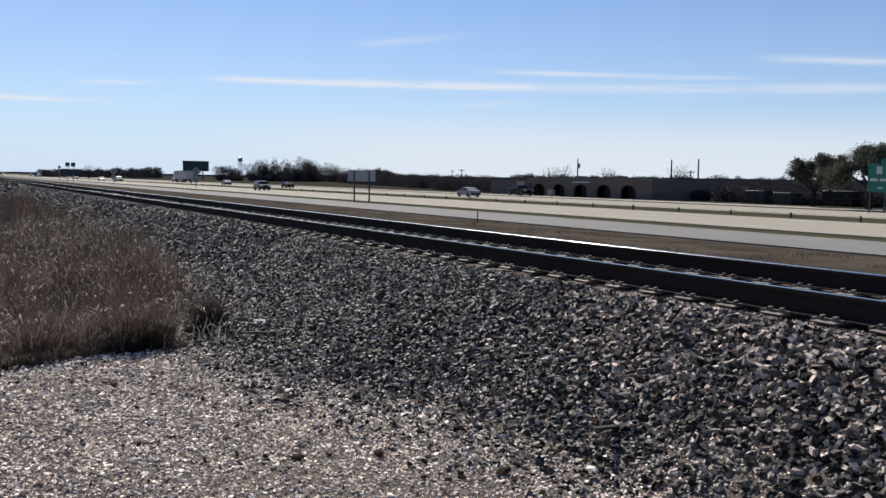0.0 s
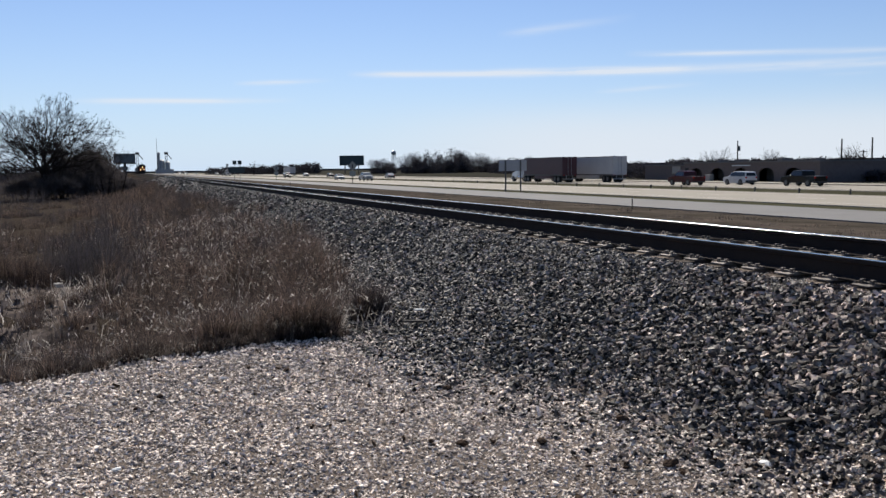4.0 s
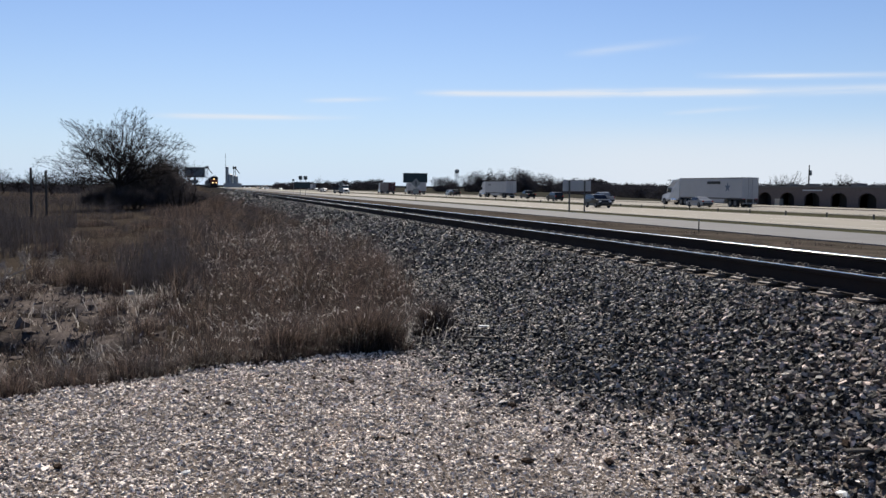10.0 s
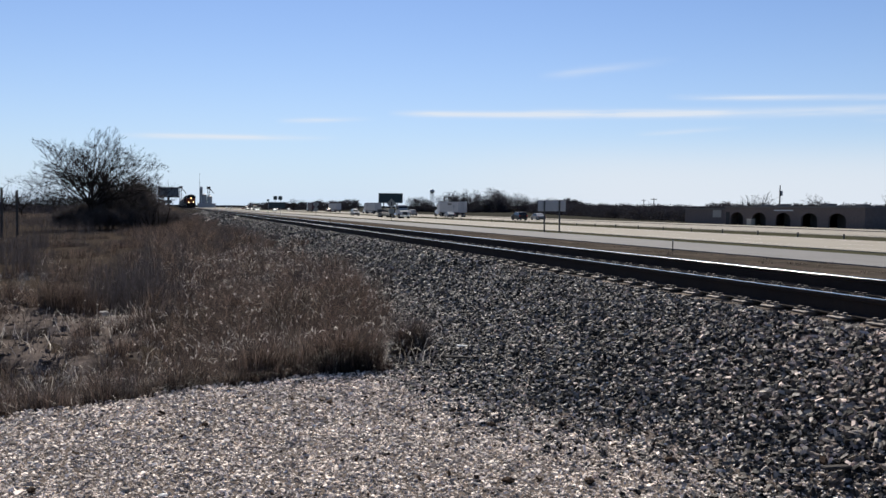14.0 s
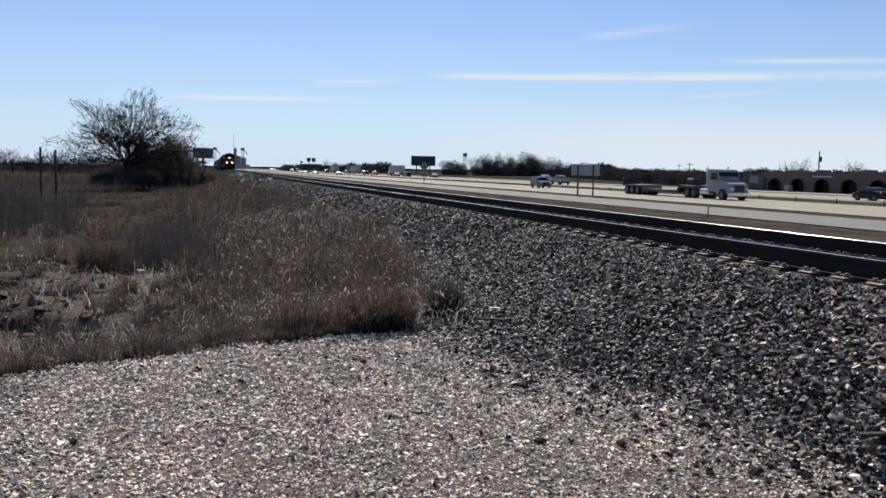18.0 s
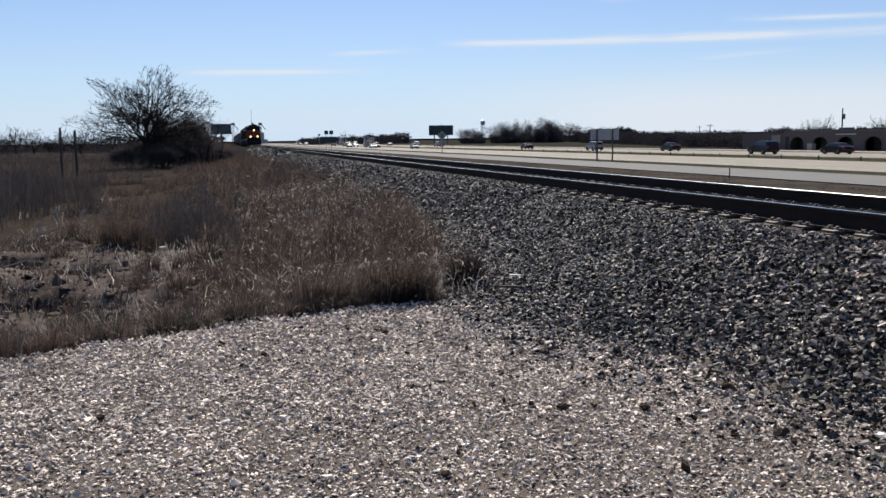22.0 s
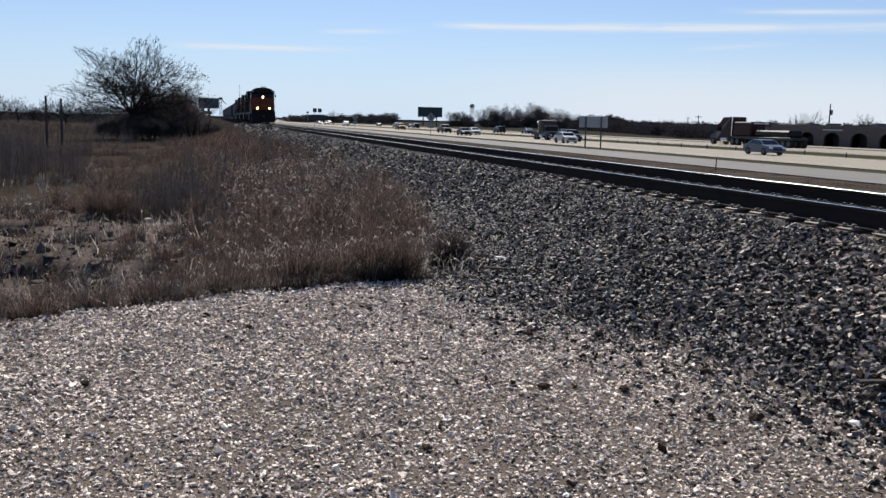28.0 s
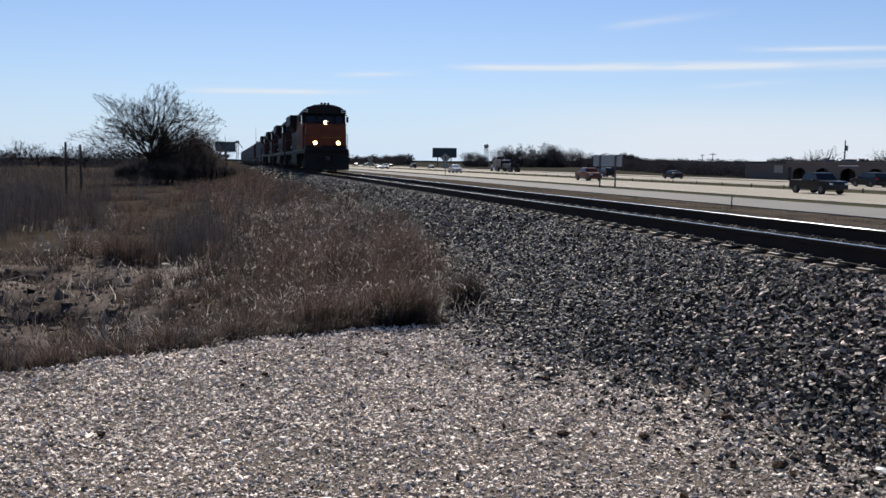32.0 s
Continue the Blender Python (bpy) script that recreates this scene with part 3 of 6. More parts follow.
def rail(x, z, gauge):
    bm = bmesh.new()
    ys = (-25, 15, 60, 150, 400, 800)
    rings = [[bm.verts.new((x + u, y, v)) for u, v in rail_profile(z)] for y in ys]
    for a, b in zip(rings, rings[1:]):
        for i in range(len(a)):
            j = (i + 1) % len(a)
            bm.faces.new((a[i], b[i], b[j], a[j]))
    bmesh.ops.recalc_face_normals(bm, faces=bm.faces[:])
    r = part("rail", bm, M["rail_side"], track, "dark rusty steel rail")
    # the polished running surface, slightly crowned
    bm = bmesh.new()
    # worn round the gauge corner, rusty toward the field side
    field = [(-0.034, 0.0004), (-0.024, 0.0010), (-0.012, 0.0014)]
    worn = [(0.012, 0.0012), (0.025, -0.0002), (0.0312, -0.0022), (0.0345, -0.0045)]
    arc = [(u * gauge, v) for u, v in field + [(0.0, 0.0016)] + worn]
    rings = [[bm.verts.new((x + u, y, z + v)) for u, v in arc] for y in ys]
    for a, b in zip(rings, rings[1:]):
        for i in range(len(a) - 1):
            bm.faces.new((a[i], a[i + 1], b[i + 1], b[i]))
    part("running_surface", bm, M["rail_top"], r, "bright polished top of the rail", smooth=True)


rail(RAIL_X, RAIL_Z, 1)
rail(FAR_RAIL_X, RAIL_Z + 0.017, -1)


def tie_mesh(seed):
    rng = random.Random(seed)
    bm = bmesh.new()
    box(bm, -1.3, 1.3, -0.115, 0.115, -0.18, 0, bevel=0.012)
    bmesh.ops.subdivide_edges(bm, edges=[e for e in bm.edges if abs(e.verts[0].co.x - e.verts[1].co.x) > 1], cuts=5)
    for v in bm.verts:
        v.co += Vector((rng.uniform(-0.012, 0.012), rng.uniform(-0.006, 0.006), rng.uniform(-0.006, 0.004)))
    me = bpy.data.meshes.new("tie")
    bm.to_mesh(me)
    bm.free()
    me.materials.append(M["tie"])
    return me


def plate_mesh():
    bm = bmesh.new()
    box(bm, -0.19, 0.19, -0.1, 0.1, 0, 0.018, bevel=0.004)
    for sx in (-1, 1):
        box(bm, sx * 0.095 - 0.014, sx * 0.095 + 0.014, -0.1, 0.1, 0.016, 0.034)
        for y in (-0.055, 0.06):
            box(bm, sx * 0.125 - 0.012, sx * 0.125 + 0.012, y - 0.01, y + 0.01, 0.015, 0.05)
            box(bm, sx * 0.115 - 0.022, sx * 0.115 + 0.022, y - 0.016, y + 0.016, 0.042, 0.058, bevel=0.005)
    # rail anchor clipped under the foot
    box(bm, -0.13, 0.13, 0.13, 0.15, -0.002, 0.03)
    me = bpy.data.meshes.new("tie_plate")
    bm.to_mesh(me)
    bm.free()
    me.materials.append(M["plate"])
    return me


def lay_ties():
    rng = random.Random(4)
    ties, plate = [tie_mesh(i) for i in range(6)], plate_mesh()
    far_v, far_f = [], []
    for i in range(540):
        y = -2.0 + TIE_FIRST + TIE_STEP * i
        z = RAIL_Z - 0.186 - 0.018
        if i < 130:
            t = new("tie", rng.choice(ties))
            t.parent = track
            t.matrix_basis = pose((RAIL_X + FAR_RAIL_X) / 2 + rng.uniform(-0.05, 0.05), y, z + rng.uniform(-0.012, 0.0), rng.uniform(-0.6, 0.6), 0, rng.uniform(-1.3, 1.3))
            for x, dz in ((RAIL_X, 0), (FAR_RAIL_X, 0.017)):
                p = new("tie_plate", plate)
                p.parent = t
                p.matrix_basis = t.matrix_basis.inverted() @ pose(x, y, z + dz, 0, 0, rng.uniform(-2, 2))
        else:
            far_v.append((6.7525, y, z))
    bm = bmesh.new()
    for x, y, z in far_v:
        box(bm, x - 1.3, x + 1.3, y - 0.115, y + 0.115, z - 0.18, z)
    far = part("far_ties", bm, M["tie"], track, "weathered ties further along the track")
    tagged(far, kind="stuff")


lay_ties()

# ---- ballast, gravel, grass ----


def heights(xy):
    return np.array([height(x, y) for x, y in xy])


def ballast():
    rng = np.random.default_rng(11)
    v, f = flake_shapes(60, rng, 4, 0.27)
    v1, f1 = flake_shapes(60, rng, 4, 0.32)
    v2, f2 = flake_shapes(60, rng, 3, 0.7)
    pieces, warm = [], []
    for y0, y1, count, x0, x1, size in ((-9.0, 1.0, 7000, 3.2, 6.0, 0.045), (1.0, 3.0, 12500, 3.2, 6.0, 0.032), (3.0, 5.6, 21000, 2.3, 6.0, 0.031), (5.6, 8.5, 27000, 2.3, 6.0, 0.030), (8.5, 14, 43000, 2.2, 6.0, 0.028), (14, 28, 42000, 2.9, 6.0, 0.033), (28, 70, 30000, 3.0, 6.0, 0.044), (70, 160, 6000, 3.0, 6.0, 0.12), (-9.0, 30, 10000, 6.0, 9.3, 0.042), (30, 120, 4000, 6.0, 9.3, 0.1)):
        x = rng.uniform(x0, x1, count)
        y = rng.uniform(y0, y1, count)
        keep = np.array([a > spread(b) - 1.3 * rng.random() ** 4 for a, b in zip(x, y)])
        x, y = x[keep], y[keep]
        z = heights(np.stack([x, y], 1))
        # stones stay below the tie tops beside the rails
        near_rail = (np.abs(x - RAIL_X) < 0.3) | (np.abs(x - FAR_RAIL_X) < 0.3)
        size_n = 1.12 * size * np.exp(rng.normal(0, 0.36, len(x)))
        size_n = np.minimum(size_n, size * 1.7)
        size_n *= 1 + 0.4 * np.clip((x - 3.8) / 1.2, 0, 1) * np.clip((7.0 - y) / 2.5, 0, 1)
        size_n[near_rail | ((x > 5.45) & (x < 6))] *= 0.62
        z = z + size_n * rng.uniform(-0.1, 0.3, len(x)) 
        place = np.stack([x, y, z], 1)
        pick = rng.random(len(x)) < 0.14 + 0.5 * np.clip((x - 3.8) / 1.2, 0, 1) * np.clip((8.0 - y) / 3, 0, 1)
        vv, ff = (v, f) if y1 < 9 else (v1, f1) if y1 < 15 else (v2 * 1.1, f2)
        pieces.append(scatter(vv, ff, place[~pick], size_n[~pick], rng, 1.0, 0.32))
        warm.append(scatter(vv, ff, place[pick], size_n[pick], rng, 1.0, 0.32))
    a, b = joined(pieces), joined(warm)
    vv, ff = joined([a, b])
    idx = np.concatenate([np.zeros(len(a[1])), np.ones(len(b[1]))])
    bed = tagged(new("ballast", tri_mesh("ballast", vv, ff, (M["stone"], M["stone_warm"]), idx)), "grey crushed granite railway ballast sloping down from the ties", "ballast", kind="stuff")
    # the largest stones lie loose on top, one by one
    r = random.Random(23)
    kinds = []
    for k in range(14):
        bm = bmesh.new()
        bmesh.ops.create_cube(bm, size=1.0)
        bmesh.ops.bevel(bm, geom=bm.edges[:], offset=0.26, segments=1, affect="EDGES", profile=0.5)
        for q in bm.verts:
            q.co = Vector((q.co.x * 1.3 + r.uniform(-0.22, 0.22), q.co.y * 0.85 + r.uniform(-0.2, 0.2), q.co.z * 0.5 + r.uniform(-0.14, 0.14))) * r.uniform(0.8, 1.1)
        me = bpy.data.meshes.new("stone")
        bm.to_mesh(me)
        bm.free()
        me.materials.append(M["loose_stone"])
        kinds.append(me)
    for k in range(300):
        y = r.uniform(2.2, 7.6)
        x = r.uniform(max(3.5, spread(y)), 5.3)
        size = r.uniform(0.035, 0.068)
        st = new("stone", r.choice(kinds))
        st.parent = bed
        st.matrix_basis = pose(x, y, height(x, y) + size * 0.35, r.uniform(-25, 25), r.uniform(-25, 25), r.uniform(0, 360)) @ Matrix.Diagonal((size, size, size, 1))


def gravel():
    rng = np.random.default_rng(12)
    v, f = flake_shapes(60, rng, 4, 0.2)
    pieces = []
    for y0, y1, count, size in ((-5.0, 2.3, 11000, 0.034), (2.3, 3.4, 15000, 0.0165), (3.4, 5.2, 42000, 0.0165), (5.2, 7.0, 44000, 0.018), (7.0, 9.4, 40000, 0.021)):
        x = rng.uniform(-5.2, 4.9, count)
        y = rng.uniform(y0, y1, count)
        keep = np.array([a < spread(b) + 1.25 * rng.random() ** 2.6 and b < pad_edge(a) + 0.1 - 0.4 * rng.random() ** 2 and (b < 2.3 or abs(a - 0.6) < 1.7 + b * 0.64) for a, b in zip(x, y)])
        x, y = x[keep], y[keep]
        z = heights(np.stack([x, y], 1))
        s = 0.92 * size * np.exp(rng.normal(0, 0.32, len(x)))
        pieces.append(scatter(v, f, np.stack([x, y, z + s * rng.uniform(0.0, 0.45, len(x))], 1), s, rng, flat=1.0, tilt=0.25))
    vv, ff = joined(pieces)
    tagged(new("gravel", tri_mesh("gravel", vv, ff, (M["chip"],))), "pale crushed limestone gravel spread over the pad", "gravel", kind="stuff")
    # bark, leaf crumbs and dark pebbles strewn over it, thickest along the stones
    v, f = flake_shapes(40, rng, 4, 0.4)
    y = rng.uniform(2.4, 9.0, 950)
    x = np.array([spread(b) for b in y]) + 0.3 - np.abs(rng.normal(0, 1.7, len(y)))
    keep = np.array([b < pad_edge(a) for a, b in zip(x, y)])
    x, y = x[keep], y[keep]
    s = 0.014 * np.exp(rng.normal(0, 0.45, len(x)))
    vv, ff = scatter(v * np.array([1.35, 0.8, 1]), f, np.stack([x, y, heights(np.stack([x, y], 1)) + 0.008 + s * 0.4], 1), s, rng, 1.0, 0.3)
    tagged(new("debris", tri_mesh("debris", vv, ff, (M["clod"],))), "dark crumbs of bark, leaf and pebble strewn over the gravel", "debris", kind="stuff")


def grass():
    rng = np.random.default_rng(13)
    layers = {"straw": [], "straw_red": [], "straw_pale": [], "weed": [], "bleached": []}

    def tuft(kind, cx, cy, radius, count, tall, width=0.0038, fan=0.35, sway=0.22, lean=(0.05, -0.05)):
        """Blades rising from one crown and fanning out."""
        a, r = rng.uniform(0, 2 * np.pi, count), np.sqrt(rng.random(count))
        x, y = cx + radius * r * np.cos(a), cy + radius * r * np.sin(a)
        z = height(cx, cy) - 0.03 + np.zeros(count)
        h = tall * (0.35 + 0.7 * rng.random(count) ** 0.7)
        tip = np.stack([np.cos(a), np.sin(a)], -1) * (fan * r)[:, None] + rng.normal(0, sway, (count, 2)) + np.array(lean)
        layers[kind].append(blades(np.stack([x, y, z], 1), h, width * rng.uniform(0.6, 1.5, count), np.clip(tip, -1.0, 1.0), rng, 0.3))

    def stems(kind, cx, cy, radius, count, tall, width):
        """Upright dead stalks with short side twigs."""
        x, y = cx + rng.normal(0, radius, count), cy + rng.normal(0, radius, count)
        z = height(cx, cy) - 0.03 + np.zeros(count)
        h = tall * rng.uniform(0.45, 1.1, count)
        lean = rng.normal(0, 0.1, (count, 2))
        layers[kind].append(blades(np.stack([x, y, z], 1), h, width * rng.uniform(0.7, 1.4, count), lean, rng, 0.5))
        k = np.repeat(np.arange(count), 5)
        f = rng.uniform(0.3, 0.95, len(k))
        root = np.stack([x[k] + lean[k, 0] * h[k] * f, y[k] + lean[k, 1] * h[k] * f, z[k] + h[k] * f], 1)
        layers[kind].append(blades(root, tall * rng.uniform(0.06, 0.2, len(k)), width * 0.6 * rng.uniform(0.6, 1.3, len(k)), np.clip(rng.normal(0, 0.55, (len(k), 2)), -1, 1), rng))

    def russet():
        return rng.choice(["straw_red", "straw_red", "straw"])

    # the russet bank at the foot of the ballast, tallest toward the pad
    for i in range(430):
        y = 9.3 + 7.5 * rng.random() ** 1.15
        x = rng.uniform(-0.1 + 0.02 * y, 2.25 + 0.2 * min(y - 9.3, 3.6) + 0.06 * (y - 9.3))
        if y < pad_edge(x) + 0.22 or noise.noise(Vector((x * 0.9, y * 0.7, 12))) < -0.22:
            continue
        edge = min(1.0, max(0.0, (x - 0.2) / 1.0))
        tuft(russet(), x, y, 0.12, 150, (0.34 + 0.3 * edge) * rng.uniform(0.45, 1.25), 0.0046, 0.45, 0.3)
    for i in range(26):
        x = rng.uniform(0.9, 2.2)
        tuft(russet(), x, pad_edge(x) + rng.uniform(0.2, 0.55), 0.12, 190, rng.uniform(0.45, 0.7), 0.0042, 0.5, 0.3)
    for i in range(70):
        x = rng.uniform(-0.2, 2.35)
        tuft(russet(), x, pad_edge(x) + rng.uniform(0.0, 0.22), 0.07, 60, rng.uniform(0.1, 0.3), 0.004, 0.7, 0.4, (0.0, -0.15))
    # a small dark bush of its own at the edge of the stones
    for i in range(9):
        tuft("weed" if i % 3 else "straw_red", 2.9 + rng.uniform(-0.13, 0.13), 10.35 + rng.uniform(-0.16, 0.16), 0.1, 230, 0.56, 0.0034, 0.4)
    # the bank further along, thinning out up the slope of stones
    for i in range(760):
        y = 15.5 + 38 * rng.random() ** 1.4
        x = rng.uniform(-0.6, 3.5) + abs(rng.normal(0, 0.25))
        if noise.noise(Vector((x * 0.5, y * 0.3, 15))) < -0.3:
            continue
        tuft(russet() if rng.random() < 0.75 else "weed", x, y, 0.2, 90, rng.uniform(0.25, 0.72), 0.006 + y * 0.00012, 0.45, 0.3)
    for i in range(460):
        y = rng.uniform(45, 130)
        x = rng.uniform(-0.05 * y, 3.7)
        tuft(rng.choice(["straw_red", "straw", "weed"]), x, y, 0.5, 80, rng.uniform(0.4, 0.8), 0.011, 0.3)
    # the fringe along the pad's edge
    for i in range(190):
        x = rng.uniform(-5.5, 1.3)
        tuft(russet() if rng.random() < 0.8 else "weed", x, pad_edge(x) + 0.12 + abs(rng.normal(0, 0.34)), 0.11, 120, rng.uniform(0.18, 0.44), 0.0042, 0.6, 0.35)
    for i in range(75):
        x = rng.uniform(-3.6, 0.8)
        tuft(russet(), x, pad_edge(x) + rng.uniform(0.9, 2.6), 0.11, 130, rng.uniform(0.22, 0.45), 0.0034, 0.5, 0.3)
    # tussocks round the bare patch
    for x, y, t, k in ((-1.8, 18.0, 0.75, 12), (-1.3, 17.4, 0.5, 5), (-2.4, 18.8, 0.6, 6), (0.1, 13.4, 0.45, 6), (-0.5, 12.3, 0.4, 5), (-0.9, 14.6, 0.35, 4), (-3.4, 11.9, 0.35, 5), (-2.9, 19.8, 0.6, 5)):
        for i in range(k):
            tuft(russet(), x + rng.normal(0, 0.28), y + rng.normal(0, 0.35), 0.13, 170, t * rng.uniform(0.7, 1.1), 0.004, 0.4)
    # litter of broken stems lying on the bare earth
    for kind, n in (("weed", 1900), ("straw_pale", 420), ("straw_red", 900)):
        x, y = rng.uniform(-5.2, 0.4, n), rng.uniform(10.2, 20.5, n)
        z = heights(np.stack([x, y], 1)) + rng.uniform(0.0, 0.03, n)
        a = rng.uniform(0, 2 * np.pi, n)
        layers[kind].append(blades(np.stack([x, y, z], 1), rng.uniform(0.05, 0.26, n), rng.uniform(0.006, 0.014, n), np.stack([np.cos(a), np.sin(a)], -1) * rng.uniform(0.75, 1.15, (n, 1)), rng))
    for i in range(240):
        x, y = rng.uniform(-5.5, 0.2), rng.uniform(10.6, 20)
        if not bare(x, y) or rng.random() < 0.2:
            tuft(rng.choice(["weed", "weed", "straw_red", "straw"]), x, y, 0.12, 70, rng.uniform(0.12, 0.38), 0.0055, 0.6, 0.35)
    # the dark stand of weeds between the bare patch and the bank
    for i in range(15):
        stems("weed", rng.uniform(-5.9, -4.3), rng.uniform(13.2, 16.0), 0.15, 12, rng.uniform(0.9, 1.35), 0.006)
    for i in range(52):
        stems("weed", -0.6 + rng.normal(0, 0.4), 17.4 + abs(rng.normal(0, 3.4)), 0.16, 26, rng.uniform(0.6, 1.1), 0.0075)
        tuft("weed", -0.6 + rng.normal(0, 0.45), 17.3 + abs(rng.normal(0, 1.8)), 0.15, 90, rng.uniform(0.35, 0.65), 0.0045)
    # tall standing weeds over the field
    for i in range(1500):
        y = 14.2 + 38 * rng.random() ** 1.25
        x = rng.uniform(-0.5 * y - 1, -0.11 * y - 0.6)
        gap = noise.noise(Vector((x * 0.35, y * 0.22, 9)))
        if bare(x, y) or bare(x, y - 0.7) or gap < -0.04 or (y < 19 and x > -4.0):
            continue
        stems("weed", x, y, 0.2 + 0.003 * y, 17, rng.uniform(0.7, 1.35) * (1 + 0.8 * gap), 0.008 + 0.00012 * y)
        if rng.random() < 0.6:
            tuft("weed" if rng.random() < 0.7 else "straw_red", x + rng.normal(0, 0.3), y, 0.2, 60, rng.uniform(0.25, 0.6), 0.006)
    for i in range(300):
        y = rng.uniform(22, 60)
        x = rng.uniform(-0.16 * y, -0.4)
        if noise.noise(Vector((x * 0.5, y * 0.16, 21))) > -0.05:
            tuft(rng.choice(["straw_red", "weed", "straw"]), x, y, 0.3, 80, rng.uniform(0.25, 0.6), 0.008, 0.5)
    for i in range(420):
        y = rng.uniform(50, 120)
        stems("weed", rng.uniform(-0.55 * y, -0.075 * y), y, 0.6, 16, rng.uniform(0.9, 1.5), 0.013)
    for i in range(520):
        y = rng.uniform(95, 270)
        tuft("weed" if rng.random() < 0.75 else "straw_red", rng.uniform(-0.5 * y, 3.0), y, 2.0, 60, rng.uniform(0.5, 1.1), 0.02)
    # branching dead plants, dark ones and silvery ones
    for kind, x, y, t in (("weed", -2.75, 12.6, 0.7), ("weed", -3.75, 13.0, 0.75), ("weed", -2.3, 11.6, 0.5), ("weed", -4.6, 12.2, 0.8), ("weed", -1.0, 11.3, 0.45), ("bleached", -3.3, 19.6, 0.8), ("bleached", -3.0, 20.3, 0.7),
                          ("bleached", -3.6, 18.9, 0.6), ("bleached", -4.3, 15.6, 0.5), ("weed", -4.9, 15.5, 1.1), ("weed", -5.6, 16.4, 1.2), ("bleached", -1.2, 10.1, 0.5), ("bleached", -2.5, 21.0, 0.6), ("weed", 0.5, 21.0, 0.8), ("weed", 1.6, 24.0, 0.9)):
        segs = []
        for k in range(4):
            way = np.array([rng.normal(0, 0.35), rng.normal(0, 0.35), 1.0])
            grow(rng, (x + rng.normal(0, 0.06), y + rng.normal(0, 0.06), height(x, y) - 0.02), way / np.linalg.norm(way), t * 0.36, 0.006, 3, segs, spread=0.6, up=0.1)
        layers[kind].append(limb_arrays([(a, b, max(r, 0.0026), max(q, 0.0022)) for a, b, r, q in segs], 4))
    # flattened bleached straw in loose swathes
    for i in range(800):
        y = 9.2 + 30 * rng.random() ** 1.6
        x = rng.uniform(-5 - 0.15 * y, 3.1)
        if y < pad_edge(x) + 0.15 or noise.noise(Vector((x * 0.8, y * 0.5, 33))) < 0.0 or (x < 0.2 and rng.random() < 0.6):
            continue
        tuft("straw_pale", x, y, 0.2, 6, rng.uniform(0.15, 0.55), 0.006 + 0.0002 * y, 0.5, 0.7)
    for cx, cy in ((-0.45, 16.0), (-0.9, 15.7), (-0.2, 16.6), (-1.2, 11.0), (-0.7, 10.4), (-1.5, 10.7), (0.8, 17.5), (1.2, 19.0), (0.7, 21.5)):
        for i in range(4):
            tuft("straw_pale", cx + rng.normal(0, 0.2), cy + rng.normal(0, 0.25), 0.16, 16, rng.uniform(0.25, 0.45), 0.005, 0.6, 0.6)
    tuft("straw_pale", 1.8, 9.28, 0.03, 9, 0.42, 0.009, 0.5, 0.35, (0.25, -0.2))
    # short pale flecks hung in the tangle, painting glints on the stems
    n = 15000
    y = 9.1 + 20 * rng.random(n) ** 1.5
    x = rng.uniform(-4.5, 3.2, n) + 0.02 * y
    keep = np.array([b > pad_edge(a) + 0.15 and rng.random() < 0.12 + 0.88 * min(1.0, max(0.0, (a + 1.2 + noise.noise(Vector((a, b * 0.5, 40)))) / 2.6)) for a, b in zip(x, y)])
    x, y = x[keep], y[keep]
    z = heights(np.stack([x, y], 1)) + rng.uniform(0.02, 0.5, len(x)) * np.where(x > 0.3, 1.0, 0.5)
    layers["straw_pale"].append(blades(np.stack([x, y, z], 1), rng.uniform(0.015, 0.075, len(x)), rng.uniform(0.004, 0.009, len(x)) * (1 + y / 30), np.clip(rng.normal(0, 1.3, (len(x), 2)), -2.0, 2.0), rng))
    # verge between the track and the frontage road
    for i in range(900):
        y = 4 + 90 * rng.random() ** 1.3
        x = rng.uniform(10.4, 28.8)
        if noise.noise(Vector((x * 0.35, y * 0.12, 51))) < -0.08:
            continue
        tuft(rng.choice(["straw", "weed", "straw", "straw_red", "weed"]), x, y, 0.45, 34, rng.uniform(0.07, 0.24), 0.014, 0.6, 0.5)
    for kind, label in (("straw", "dry tawny prairie grass beside the track"), ("straw_red", "dry russet bluestem grass in tall tufts"), ("straw_pale", "bleached broken grass stalks and pale painted glint flecks"), ("weed", "dark dead weed stalks in the field"), ("bleached", "silvery branching dead weeds by the bare patch")):
        v, f = joined(layers[kind])
        tagged(new("grass", tri_mesh("grass", v, f, (M[kind],))), label, "grass", kind="stuff")


def crumbs():
    """Cracked clods of earth over the bare patch."""
    rng = np.random.default_rng(19)
    v, f = flake_shapes(40, rng, 4, 0.45)
    x, y = rng.uniform(-5.0, 0.0, 1300), rng.uniform(10.8, 18.6, 1300)
    keep = np.array([bare(a, b) for a, b in zip(x, y)])
    x, y = x[keep], y[keep]
    s = 0.03 * np.exp(rng.normal(0, 0.5, len(x)))
    vv, ff = scatter(v, f, np.stack([x, y, heights(np.stack([x, y], 1)) + s * 0.2], 1), s, rng, 1.0, 0.3)
    tagged(new("earth_crumbs", tri_mesh("earth_crumbs", vv, ff, (M["soil_clod"],))), "dry cracked crumbs of earth on the bare patch", "earth", kind="stuff")


ballast()
gravel()
grass()
crumbs()


